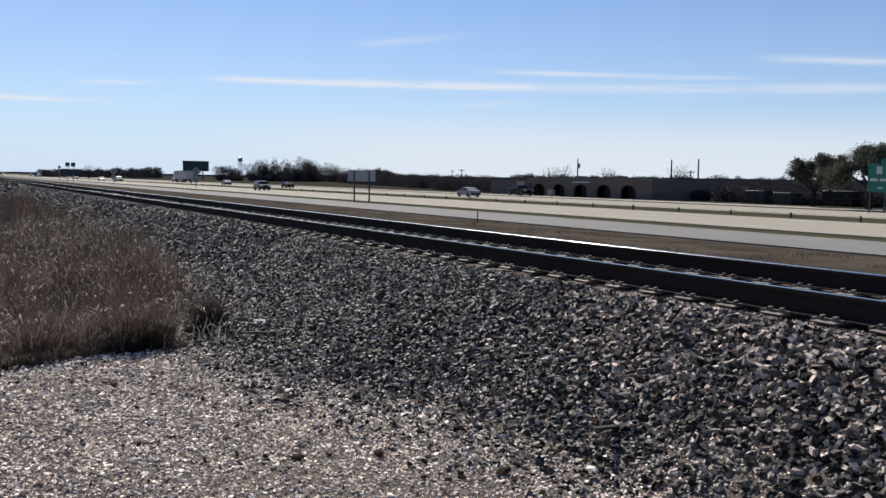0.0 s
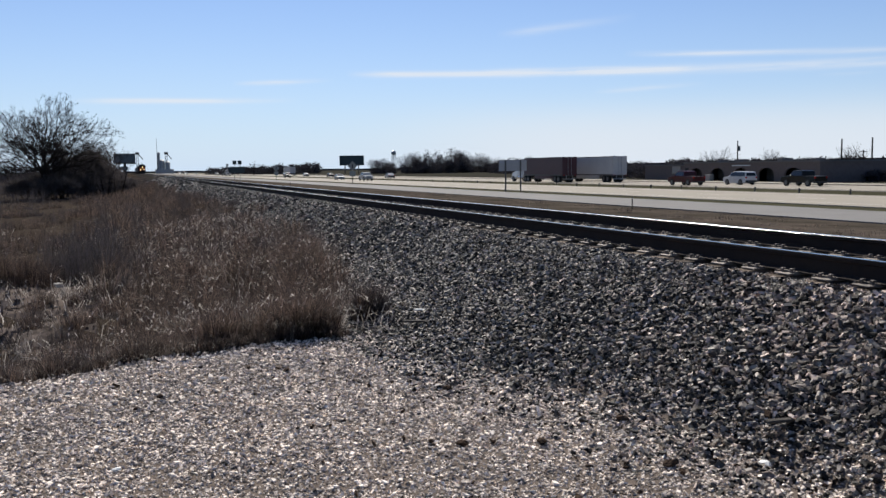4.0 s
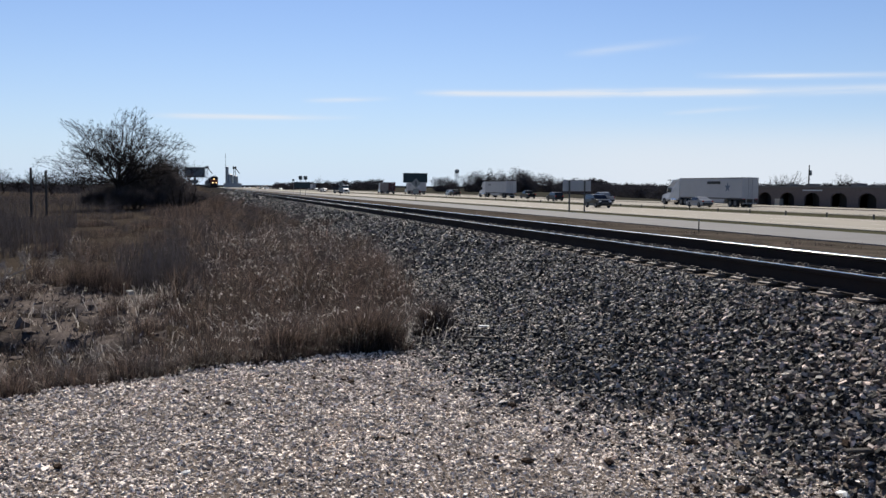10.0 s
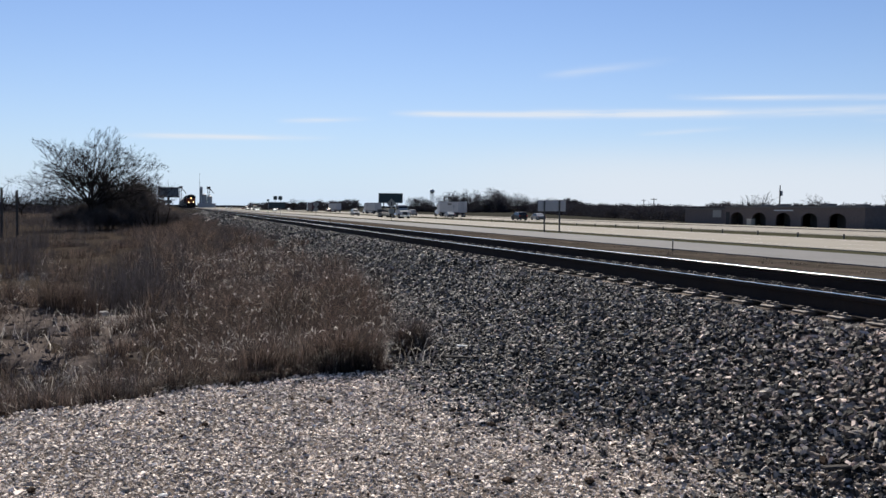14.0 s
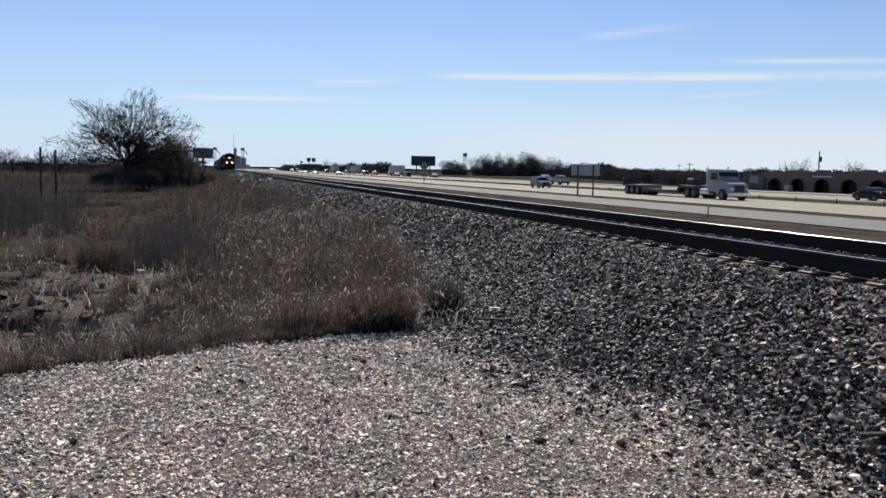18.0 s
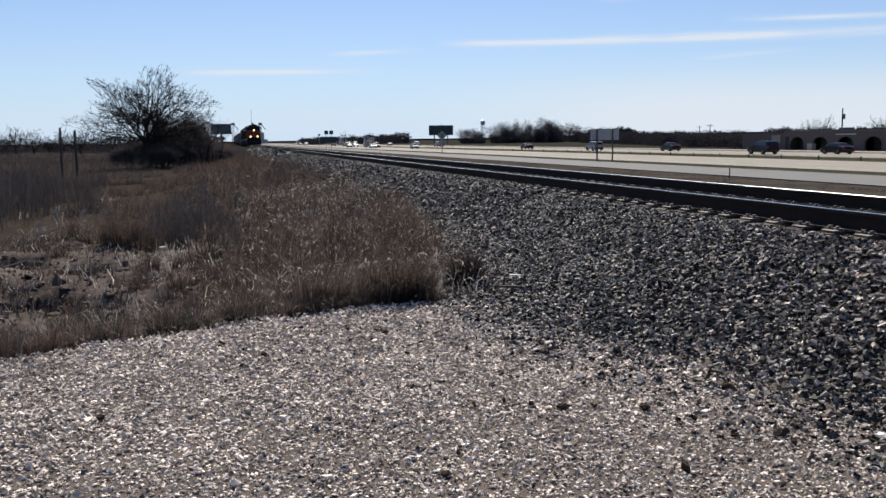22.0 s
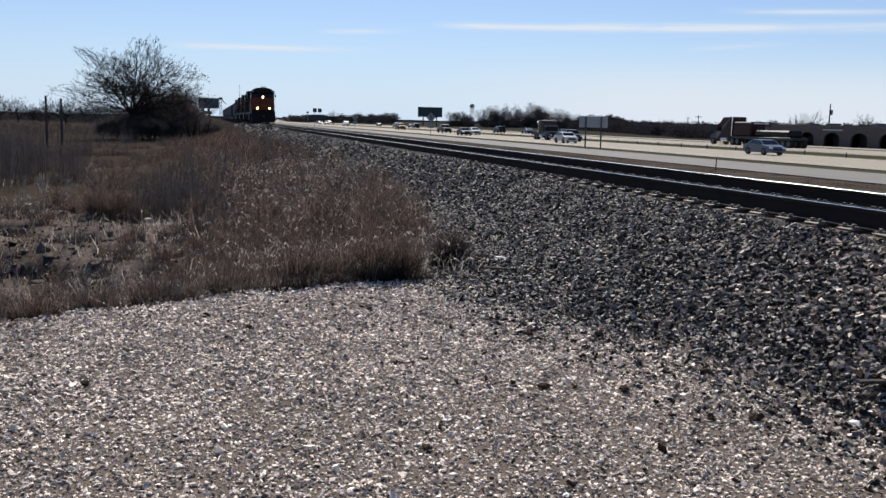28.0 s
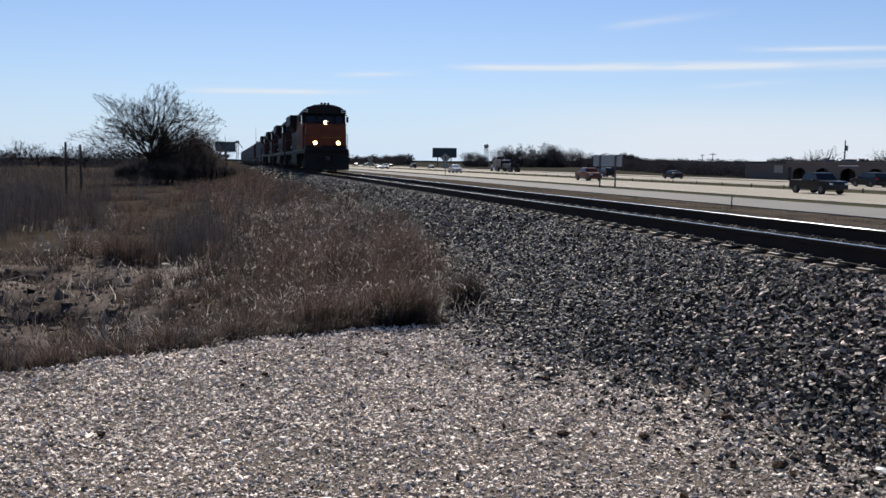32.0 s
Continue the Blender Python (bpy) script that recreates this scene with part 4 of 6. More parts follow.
def lumps():
    """Dark clods, pale stones and scraps lying on the gravel."""
    rng = random.Random(7)

    def lump(name, x, y, size, mat, label, flat=0.6, z_up=0.0):
        bm = bmesh.new()
        bmesh.ops.create_icosphere(bm, subdivisions=2, radius=0.5)
        for v in bm.verts:
            v.co *= 1 + rng.uniform(-0.28, 0.22)
            v.co.z *= flat
        bmesh.ops.scale(bm, vec=(size, size * rng.uniform(0.6, 0.9), size), verts=bm.verts[:])
        ob = part(name, bm, mat)
        ob.matrix_basis = pose(x, y, height(x, y) + size * flat * 0.35 + z_up, 0, 0, rng.uniform(0, 360))
        tagged(ob, label, name.replace("_", " "))

    for x, y, s in ((2.71, 5.07, 0.065), (-0.5, 6.57, 0.055), (1.49, 7.74, 0.06), (-0.67, 5.78, 0.05), (3.45, 5.3, 0.07), (3.2, 4.35, 0.075), (2.2, 5.2, 0.06), (1.2, 4.3, 0.05), (0.4, 7.2, 0.05), (-1.6, 6.9, 0.05), (2.6, 6.6, 0.06)):
        lump("earth_clod", x, y, s * 1.35, M["clod"], "dark crumbly clod of earth on the pale gravel", 0.45, 0.008)
    for k in range(46):
        x, y = -2.9 + rng.gauss(0, 1.1), 13.0 + rng.gauss(0, 1.2)
        lump("earth_clod", x, y, rng.uniform(0.05, 0.2), M["soil_clod"], "dry cracked lump of bare earth among the weeds", 0.3)
    for x, y, s in ((0.09, 5.53, 0.075), (3.78, 4.22, 0.10), (-1.9, 5.2, 0.05), (1.7, 3.6, 0.05)):
        lump("pale_stone", x, y, s, M["white_stone"], "chalky white stone on the gravel", 0.35)
    for x, y, l, turn, mat in ((3.2, 9.05, 0.5, 12, "post_wood"), (3.35, 9.6, 0.16, 20, "white_stone"), (4.1, 4.4, 0.42, 12, "post_wood")):
        bm = bmb(-l / 2, l / 2, -0.025, 0.025, 0, 0.02, bevel=0.006)
        ob = part("wood_scrap", bm, M[mat])
        ob.matrix_basis = pose(x, y, height(x, y) + 0.03, 4, 6, turn)
        tagged(ob, "thin splintered scrap of wood on the stones", "wood scrap")
    for x, y, l, turn, tip in ((-3.62, 16.6, 0.7, 18, 14), (-3.6, 20.6, 0.7, 22, 22), (-0.75, 10.2, 0.4, 12, 5), (0.1, 8.78, 0.32, -14, 6)):
        ob = part("fallen_stick", bmt((-l / 2, 0, 0), (l / 2, 0, 0), 0.014, 0.008, 6), M["bleached"])
        ob.matrix_basis = pose(x, y, height(x, y) + 0.02 + l * 0.5 * math.sin(radians(tip)), 0, -tip, turn)
        tagged(ob, "bleached dead stick lying in the weeds", "stick")
    b = bmesh.new()
    prism(b, [(-0.055, 0.0), (-0.02, 0.05), (0.04, 0.025), (0.05, 0.06), (0.03, 0.065), (-0.03, 0.062)], -0.06, 0.06)
    ob = part("litter_scrap", b, M["pale_wall"])
    ob.matrix_basis = pose(-1.02, 16.7, height(-1.02, 16.7) + 0.06, 15, 0, 40)
    tagged(ob, "crumpled white scrap of litter in the weeds", "litter")


lumps()

# ---- the freight train ----
TRAIN_X, TRAIN_SPEED, TRAIN_END = 6.7525, 14.72, 61.7


def bogie(parent, y, axles=3, base=2.0):
    """A truck with its side frames, springs and wheels."""
    b = bmesh.new()
    half = base * (axles - 1) / 2 + 0.55
    for s in (-1, 1):
        prism(b, [(y - half, 0.62), (y - half + 0.3, 0.35), (y + half - 0.3, 0.35), (y + half, 0.62), (y + half - 0.2, 0.85), (y - half + 0.2, 0.85)], s * 1.08 - 0.09, s * 1.08 + 0.09)
        for k in range(axles):
            yy = y + (k - (axles - 1) / 2) * base
            box(b, s * 1.2 - 0.1, s * 1.2 + 0.1, yy - 0.2, yy + 0.2, 0.33, 0.72, bevel=0.03)
    box(b, -1.0, 1.0, y - 0.5, y + 0.5, 0.5, 0.95)
    t = part("bogie", b, M["loco_grey"], parent, "grimy cast steel bogie")
    for k in range(axles):
        yy = y + (k - (axles - 1) / 2) * base
        b = bmesh.new()
        for s in (-1, 1):
            tube(b, (s * 0.68, yy, 0.51), (s * 0.82, yy, 0.51), 0.51, 0.51, 20)
            tube(b, (s * 0.66, yy, 0.51), (s * 0.69, yy, 0.51), 0.535, 0.535, 20)
        tube(b, (-0.7, yy, 0.51), (0.7, yy, 0.51), 0.09, 0.09, 8)
        part("wheelset", b, M["loco_grey"], t)


def locomotive(front, lit, label):
    """Nose toward -y at y = 0, rail top at z = 0."""
    L = 22.3
    # the leading unit is orange, the trailing units a darker reddish brown
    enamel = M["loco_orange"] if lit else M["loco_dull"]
    th = thing("locomotive", (TRAIN_X, front, RAIL_Z + 0.01), label, "locomotive", "locomotives of the freight train")
    part("platform", bmb(-1.53, 1.53, 0.5, L - 0.5, 1.25, 1.55, bevel=0.03), M["loco_black"], th)
    # pilot plate and plough
    b = bmesh.new()
    prism(b, [(0.42, 0.12), (0.30, 0.16), (0.55, 1.55), (0.75, 1.55)], -1.5, 1.5)
    p = part("pilot", b, M["loco_black"], th, "black steel pilot with a ploughed lower edge")
    part("coupler", bmb(-0.14, 0.14, -0.15, 0.5, 0.75, 1.05, bevel=0.05), M["loco_grey"], p)
    part("mu_hose", bmt((0.5, 0.28, 1.3), (0.42, 0.2, 0.5), 0.035), M["tyre"], p)
    part("mu_hose", bmt((-0.5, 0.28, 1.3), (-0.42, 0.2, 0.5), 0.035), M["tyre"], p)
    part("anticlimber", bmb(-1.4, 1.4, 0.2, 0.6, 1.42, 1.6, bevel=0.03), M["loco_black"], th)
    # steps and grab irons at the four corners
    for s in (-1, 1):
        for yy in (0.62, L - 1.1):
            b = bmesh.new()
            for k in range(4):
                box(b, s * 1.36 - 0.2, s * 1.36 + 0.2, yy, yy + 0.5, 0.3 + 0.3 * k, 0.34 + 0.3 * k)
            box(b, s * 1.54 - 0.015, s * 1.54 + 0.015, yy, yy + 0.5, 0.28, 1.3)
            part("steps", b, M["loco_black"], th)
    # nose
    b = bmesh.new()
    prism(b, [(0.85, 1.55), (0.85, 2.98), (1.0, 3.26), (2.35, 3.4), (2.35, 1.55)], -1.42, 1.42, lambda x, y, z: (x * (1 - 0.05 * max(0, (z - 2.6))), y, z), bevel=0.07)
    nose = part("nose", b, enamel, th, "orange nose with a black lower band")
    part("lower_band", bmb(-1.425, 1.425, 0.842, 2.5, 1.56, 1.82), M["loco_black"], nose)
    part("nose_stripe", bmb(-1.0, 1.0, 0.842, 0.86, 2.34, 2.40), M["loco_yellow"], nose)
    part("nose_door", bmb(-0.95, -0.35, 0.83, 0.86, 1.7, 2.7, bevel=0.01), enamel, nose)
    # cab with a raked windshield band and rounded roof
    b = bmesh.new()
    prism(b, [(2.3, 1.55), (2.3, 3.05), (2.0, 3.2), (2.15, 3.42), (4.5, 3.42), (4.5, 1.55)], -1.53, 1.53, bevel=0.03)
    cab = part("cab", b, enamel, th, "wide orange crew cab")
    b = bmesh.new()
    prism(b, [(2.12, 3.40), (2.36, 4.12), (4.5, 4.12), (4.5, 3.40)], -1.5, -1.36)
    prism(b, [(2.12, 3.40), (2.36, 4.12), (4.5, 4.12), (4.5, 3.40)], 1.36, 1.5)
    for x in (-1.5, -0.62, -0.14, 0.62, 1.3):
        prism(b, [(2.12, 3.40), (2.36, 4.12), (2.5, 4.12), (2.26, 3.40)], x, x + 0.2)
    box(b, -1.45, 1.45, 4.4, 4.5, 3.40, 4.12)
    part("window_posts", b, M["loco_black"], cab)
    for x0, x1 in ((-1.3, -0.62), (0.06, 0.62), (0.82, 1.3), (-0.42, -0.14)):
        b = bmesh.new()
        prism(b, [(2.17, 3.45), (2.38, 4.08), (2.41, 4.08), (2.20, 3.45)], x0, x1)
        part("windshield", b, M["glass"], cab)
    roof = bmesh.new()
    arc = [(-1.56, 4.08), (-1.53, 4.24), (-1.22, 4.5), (-0.72, 4.68), (0, 4.74), (0.72, 4.68), (1.22, 4.5), (1.53, 4.24), (1.56, 4.08)]
    a = [roof.verts.new((x, 2.1, z)) for x, z in arc]
    c = [roof.verts.new((x, 4.8, z)) for x, z in arc]
    roof.faces.new(a[::-1])
    roof.faces.new(c)
    for i in range(len(arc) - 1):
        roof.faces.new((a[i], a[i + 1], c[i + 1], c[i]))
    roof.faces.new((a[-1], a[0], c[0], c[-1]))
    bmesh.ops.recalc_face_normals(roof, faces=roof.faces[:])
    part("cab_roof", roof, M["loco_black"], cab)
    for x in (-1.35, 1.35):
        part("number_board", bmb(x - 0.17, x + 0.17, 2.0, 2.12, 4.16, 4.36, bevel=0.02), M["sign_white"], cab, "small pale number board with plain dark bars")
        part("board_mark", bmb(x - 0.12, x + 0.12, 1.985, 2.0, 4.22, 4.30), M["trim"], cab)
    for s in (-1, 1):
        part("sun_visor", bmb(s * 1.62 - 0.1, s * 1.62 + 0.1, 2.9, 4.0, 4.0, 4.05), M["loco_black"], cab)
        part("mirror", bmb(s * 1.68 - 0.08, s * 1.68 + 0.08, 2.5, 2.56, 3.5, 3.9), M["loco_black"], cab)
        b = bmesh.new()
        box(b, s * 1.535 - 0.004, s * 1.535 + 0.004, 2.75, 3.5, 3.35, 3.98)
        part("side_window", b, M["glass"], cab)
    # lamps: a pair above the windshield line, ditch lights on the platform
    hl = part("headlight_housing", bmb(-0.24, 0.24, 1.5, 2.25, 3.1, 3.6, bevel=0.05), M["loco_black"], th)
    for z in (3.48, 3.27):
        part("headlight", bmt((0.0, 1.5, z), (0.0, 1.48, z), 0.115, 0.115, 16), M["head_lamp"] if lit else M["lamp_clear"], hl, "burning warm headlight" if lit else "")
    for x in (-0.8, 0.8):
        d = part("ditch_light_housing", bmb(x - 0.18, x + 0.18, 0.62, 0.85, 1.82, 2.16, bevel=0.04), M["loco_black"], th)
        part("ditch_light", bmt((x, 0.62, 1.99), (x, 0.605, 1.99), 0.14, 0.14, 16), M["head_lamp"] if lit else M["lamp_clear"], d, "burning warm ditch light" if lit else "")
    # handrails
    def handrail(points):
        b = bmesh.new()
        for p0, p1 in zip(points, points[1:]):
            tube(b, p0, p1, 0.02, 0.02, 6)
        part("handrail", b, M["loco_grey"], th)
    handrail([(-1.45, 0.6, 1.55), (-1.45, 0.6, 2.55), (-0.35, 0.55, 2.55), (-0.35, 0.55, 1.6)])
    handrail([(1.45, 0.6, 1.55), (1.45, 0.6, 2.55), (0.35, 0.55, 2.55), (0.35, 0.55, 1.6)])
    for s in (-1, 1):
        b = bmesh.new()
        tube(b, (s * 1.5, 4.8, 2.55), (s * 1.5, L - 0.6, 2.55), 0.02, 0.02, 6)
        for k in range(9):
            yy = 5.0 + k * 2.05
            tube(b, (s * 1.5, yy, 1.5), (s * 1.5, yy, 2.55), 0.018, 0.018, 6)
        part("handrail", b, M["loco_grey"], th)
    # long hood, with its bands, doors, fans and flared radiator
    b = bmesh.new()
    prism(b, [(4.5, 1.55), (4.5, 4.1), (4.9, 4.35), (15.5, 4.35), (15.5, 1.55)], -0.98, 0.98, bevel=0.06)
    hood = part("hood", b, enamel, th, "long orange engine hood")
    part("hood_top", bmb(-1.0, 1.0, 4.95, 15.4, 4.1, 4.42, bevel=0.06), M["loco_black"], hood)
    part("hood_stripe", bmb(-0.99, 0.99, 4.6, 15.4, 1.75, 1.95), M["loco_yellow"], hood)
    for k in range(10):
        part("hood_door", bmb(-1.0, 1.0, 5.1 + k * 1.02, 6.0 + k * 1.02, 2.2, 3.7), enamel, hood)
    b = bmesh.new()
    prism(b, [(-0.98, 1.55), (-0.98, 3.2), (-1.5, 3.75), (-1.5, 4.6), (1.5, 4.6), (1.5, 3.75), (0.98, 3.2), (0.98, 1.55)], 15.5, 21.3, lambda x, y, z: (y, x, z), bevel=0.03)
    rad = part("radiator", b, M["loco_black"], th, "flared black radiator section")
    for k in range(3):
        part("fan", bmt((0, 16.5 + k * 1.8, 4.6), (0, 16.5 + k * 1.8, 4.72), 0.75, 0.7, 20), M["loco_grey"], rad)
    part("exhaust_stack", bmb(-0.3, 0.3, 9.0, 10.2, 4.4, 4.62, bevel=0.05), M["loco_grey"], hood)
    part("air_intake", bmb(-1.08, 1.08, 5.0, 7.0, 3.9, 4.48, bevel=0.08), M["loco_black"], hood)
    b = bmesh.new()
    for s in (-0.12, 0.12, 0.36):
        tube(b, (s, 3.4, 4.78), (s, 2.9, 4.82), 0.03, 0.09, 10)
    part("air_horn", b, M["loco_grey"], cab)
    b = bmesh.new()
    prism(b, [(-1.4, 0.35), (-1.5, 0.55), (-1.5, 1.25), (1.5, 1.25), (1.5, 0.55), (1.4, 0.35)], 8.3, 14.2, lambda x, y, z: (y, x, z), bevel=0.04)
    part("fuel_tank", b, M["loco_black"], th)
    bogie(th, 3.9)
    bogie(th, L - 3.9)
    MOVES.append((th, pose(TRAIN_X, front + TRAIN_SPEED * 32, RAIL_Z + 0.01), pose(TRAIN_X, front, RAIL_Z + 0.01)))
    return th


def hopper_car(front, mat, label):
    L = 17.6
    th = thing("hopper_car", (TRAIN_X, front, RAIL_Z + 0.01), label, "freight car", "hopper cars of the freight train")
    b = bmesh.new()
    arc = [(-1.5, 1.2), (-1.58, 2.6), (-1.5, 3.9), (-1.05, 4.35), (1.05, 4.35), (1.5, 3.9), (1.58, 2.6), (1.5, 1.2)]
    prism(b, arc, 1.6, L - 1.6, lambda x, y, z: (y, x, z), bevel=0.03)
    body = part("body", b, mat, th)
    for k in range(9):
        yy = 2.0 + k * 1.7
        part("rib", bmb(-1.62, -1.52, yy, yy + 0.1, 1.2, 3.9), mat, body)
        part("rib", bmb(1.52, 1.62, yy, yy + 0.1, 1.2, 3.9), mat, body)
    for k in range(3):
        b = bmesh.new()
        y0 = 2.2 + k * 4.5
        prism(b, [(y0, 1.25), (y0 + 1.4, 0.45), (y0 + 2.6, 0.45), (y0 + 4.0, 1.25)], -1.2, 1.2)
        part("hopper_bay", b, mat, body)
    part("roof_walk", bmb(-0.35, 0.35, 1.7, L - 1.7, 4.36, 4.44), M["steel"], body)
    part("sill", bmb(-0.35, 0.35, 0.1, L - 0.1, 0.95, 1.25), M["loco_grey"], th)
    for y in (0.4, L - 0.4):
        b = bmesh.new()
        for s in (-1, 1):
            tube(b, (s * 1.4, y, 1.0), (s * 1.4, y, 3.7), 0.025, 0.025, 6)
            tube(b, (s * 1.4, y, 1.2), (s * 0.9, 1.8 if y < 2 else L - 1.8, 3.4), 0.05, 0.05, 6)
        box(b, -1.5, 1.5, y - 0.15, y + 0.15, 0.95, 1.15)
        part("end_frame", b, M["loco_grey"], th)
    bogie(th, 2.2, 2, 1.75)
    bogie(th, L - 2.2, 2, 1.75)
    MOVES.append((th, pose(TRAIN_X, front + TRAIN_SPEED * 32, RAIL_Z + 0.01), pose(TRAIN_X, front, RAIL_Z + 0.01)))
    return th


def train():
    y = TRAIN_END
    for k in range(4):
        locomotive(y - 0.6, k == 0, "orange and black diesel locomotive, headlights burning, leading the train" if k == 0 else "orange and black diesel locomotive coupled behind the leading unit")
        y += 22.9
    first = None
    for k in range(13):
        if k in (0, 1):
            car = hopper_car(y, M["hopper"] if k == 0 else M["hopper_rust"], "pale grey covered grain hopper car" if k == 0 else "brown covered grain hopper car")
            first = first or car
        else:
            m = pose(TRAIN_X, y, RAIL_Z + 0.01)
            car = copy_thing(first, m)
            MOVES.append((car, pose(TRAIN_X, y + TRAIN_SPEED * 32, RAIL_Z + 0.01), m))
        y += 18.2


train()

# ---- road traffic ----
LANES = {"N0": 44.35, "N1": 49.3, "N2": 49.6, "F1": 67.0, "F2": 73.0, "FF": 85.0}
MESHES = {}


def shared(key, make, mat):
    """A mesh built once per key and used by every vehicle alike."""
    if key not in MESHES:
        bm = make()
        me = bpy.data.meshes.new(key[-1] if isinstance(key, tuple) else key)
        bm.to_mesh(me)
        bm.free()
        me.materials.append(mat)
        MESHES[key] = me
    return MESHES[key]


def add(parent, name, key, make, mat, at=None, label=""):
    ob = new(name, shared(key, make, mat))
    ob.parent = parent
    if at is not None:
        ob.matrix_basis = at
    if label:
        tagged(ob, label)
    return ob


def wheels(th, spots, r, w, key):
    for x, y in spots:
        t = add(th, "wheel", (key, "tyre"), lambda: bmt((-w / 2, 0, 0), (w / 2, 0, 0), r, r, 20), M["tyre"], pose(x, y, r))
        add(t, "rim", (key, "rim"), lambda: bmt((-w / 2 - 0.01, 0, 0), (w / 2 + 0.01, 0, 0), r * 0.62, r * 0.62, 14), M["rim"])


CARS = {
    # length, half width, height, belt, side outline of the body, glass outline, wheel places, wheel radius
    "sedan": (4.8, 0.91, 1.46, 0.92, [(-2.4, 0.35), (-2.38, 0.75), (-2.25, 0.98), (-1.55, 1.05), (-0.85, 1.42), (0.1, 1.46), (0.55, 1.40), (1.25, 0.98), (2.15, 0.82), (2.38, 0.6), (2.4, 0.32), (1.9, 0.22), (-1.9, 0.22)],
              [(-1.42, 1.03), (-0.82, 1.36), (0.1, 1.40), (0.5, 1.35), (1.12, 1.0)], (1.42, -1.4), 0.33),
    "suv": (4.75, 0.95, 1.74, 1.05, [(-2.36, 0.4), (-2.37, 1.0), (-2.2, 1.62), (-2.0, 1.72), (0.1, 1.74), (0.55, 1.66), (1.15, 1.12), (2.15, 1.0), (2.36, 0.75), (2.38, 0.38), (1.9, 0.26), (-1.9, 0.26)],
            [(-2.15, 1.12), (-2.05, 1.58), (-1.8, 1.64), (0.08, 1.66), (0.48, 1.6), (1.02, 1.14)], (1.42, -1.4), 0.37),
    "pickup": (5.8, 0.99, 1.88, 1.12, [(-2.9, 0.55), (-2.9, 1.18), (-0.95, 1.2), (-0.85, 1.78), (-0.6, 1.87), (0.55, 1.88), (0.85, 1.8), (1.4, 1.22), (2.65, 1.12), (2.9, 0.9), (2.92, 0.45), (2.3, 0.36), (-2.3, 0.42)],
               [(-0.8, 1.24), (-0.72, 1.72), (-0.5, 1.78), (0.5, 1.79), (0.78, 1.73), (1.24, 1.26)], (1.85, -1.8), 0.4),
}


def car(kind, colour, label):
    L, hw, H, belt, side, glass, axle, r = CARS[kind]
    sy, sz = {"sedan": (0.87, 0.96), "suv": (0.92, 0.97), "pickup": (0.94, 0.97)}[kind]
    L, H, belt, axle = L * sy, H * sz, belt * sz, [a * sy for a in axle]
    side, glass = [(a * sy, b * sz) for a, b in side], [(a * sy, b * sz) for a, b in glass]
    th = thing({"sedan": "sedan_car", "suv": "suv_car", "pickup": "pickup_truck"}[kind], (0, 0, 0), label, "car" if kind != "pickup" else "pickup truck", "highway traffic")
    paint = M["paint_" + colour]

    def lean(x, y, z):
        k = 1 - 0.2 * max(0.0, (z - belt) / (H - belt)) - 0.07 * max(0.0, (abs(y) - L / 2 + 0.5) / 0.5)
        return (x * k, y, z)

    add(th, "body", (kind, colour, "body"), lambda: prism(bmesh.new(), side, -hw, hw, lean, bevel=0.045), paint)
    for s, nm in ((-1, "l"), (1, "r")):
        add(th, "side_window", (kind, nm, "side_window"), lambda: prism(bmesh.new(), glass, s * (hw - 0.03), s * (hw + 0.012), lean), M["glass"])
    # windshield and rear window lie on the slopes of the body
    f0, f1 = glass[-1], glass[-2]
    add(th, "windshield", (kind, "windshield"), lambda: prism(bmesh.new(), [(f0[0] + 0.12, f0[1] - 0.02), (f1[0] + 0.1, f1[1] + 0.03), (f1[0] - 0.1, f1[1]), (f0[0] - 0.1, f0[1])], -hw + 0.13, hw - 0.13, lean), M["glass"])
    g0, g1 = glass[0], glass[1]
    add(th, "rear_window", (kind, "rear_window"), lambda: prism(bmesh.new(), [(g0[0] - (0.1 if kind != "suv" else 0.19), g0[1] + 0.02), (g1[0] - (0.06 if kind != "suv" else 0.15), g1[1]), (g1[0] + 0.1, g1[1]), (g0[0] + 0.1, g0[1])], -hw + 0.16, hw - 0.16, lean), M["glass"])
    for s in (-1, 1):
        add(th, "headlight", (kind, s, "headlight"), lambda: bmb(s * (hw - 0.25) - 0.17, s * (hw - 0.25) + 0.17, L / 2 - 0.2, L / 2 + 0.004, belt - 0.30, belt - 0.14, bevel=0.03), M["lamp_clear"])
        add(th, "tail_light", (kind, s, "tail_light"), lambda: bmb(s * (hw - 0.2) - 0.13, s * (hw - 0.2) + 0.13, -L / 2 - 0.006, -L / 2 + 0.12, belt - 0.2, belt + 0.03, bevel=0.03), M["lamp_red"])
        add(th, "door_mirror", (kind, s, colour, "door_mirror"), lambda: bmb(s * (hw + 0.1) - 0.1, s * (hw + 0.1) + 0.1, f0[0] - 0.42, f0[0] - 0.3, belt + 0.02, belt + 0.18, bevel=0.03), paint)
    add(th, "grille", (kind, "grille"), lambda: bmb(-hw * 0.55, hw * 0.55, L / 2 - 0.1, L / 2 + 0.006, 0.42, belt - 0.25, bevel=0.02), M["trim"])
    add(th, "rear_bumper", (kind, "rear_bumper"), lambda: bmb(-hw * 0.9, hw * 0.9, -L / 2 - 0.03, -L / 2 + 0.2, 0.36, 0.58, bevel=0.03), M["trim"])
    if kind == "pickup":
        add(th, "bed_floor", (kind, "bed_floor"), lambda: bmb(-hw + 0.1, hw - 0.1, -2.62, -1.0, 1.16, 1.172), M["trim"])
    wheels(th, [(s * (hw - 0.1), y) for s in (-1, 1) for y in axle], r, 0.22, kind)
    return th


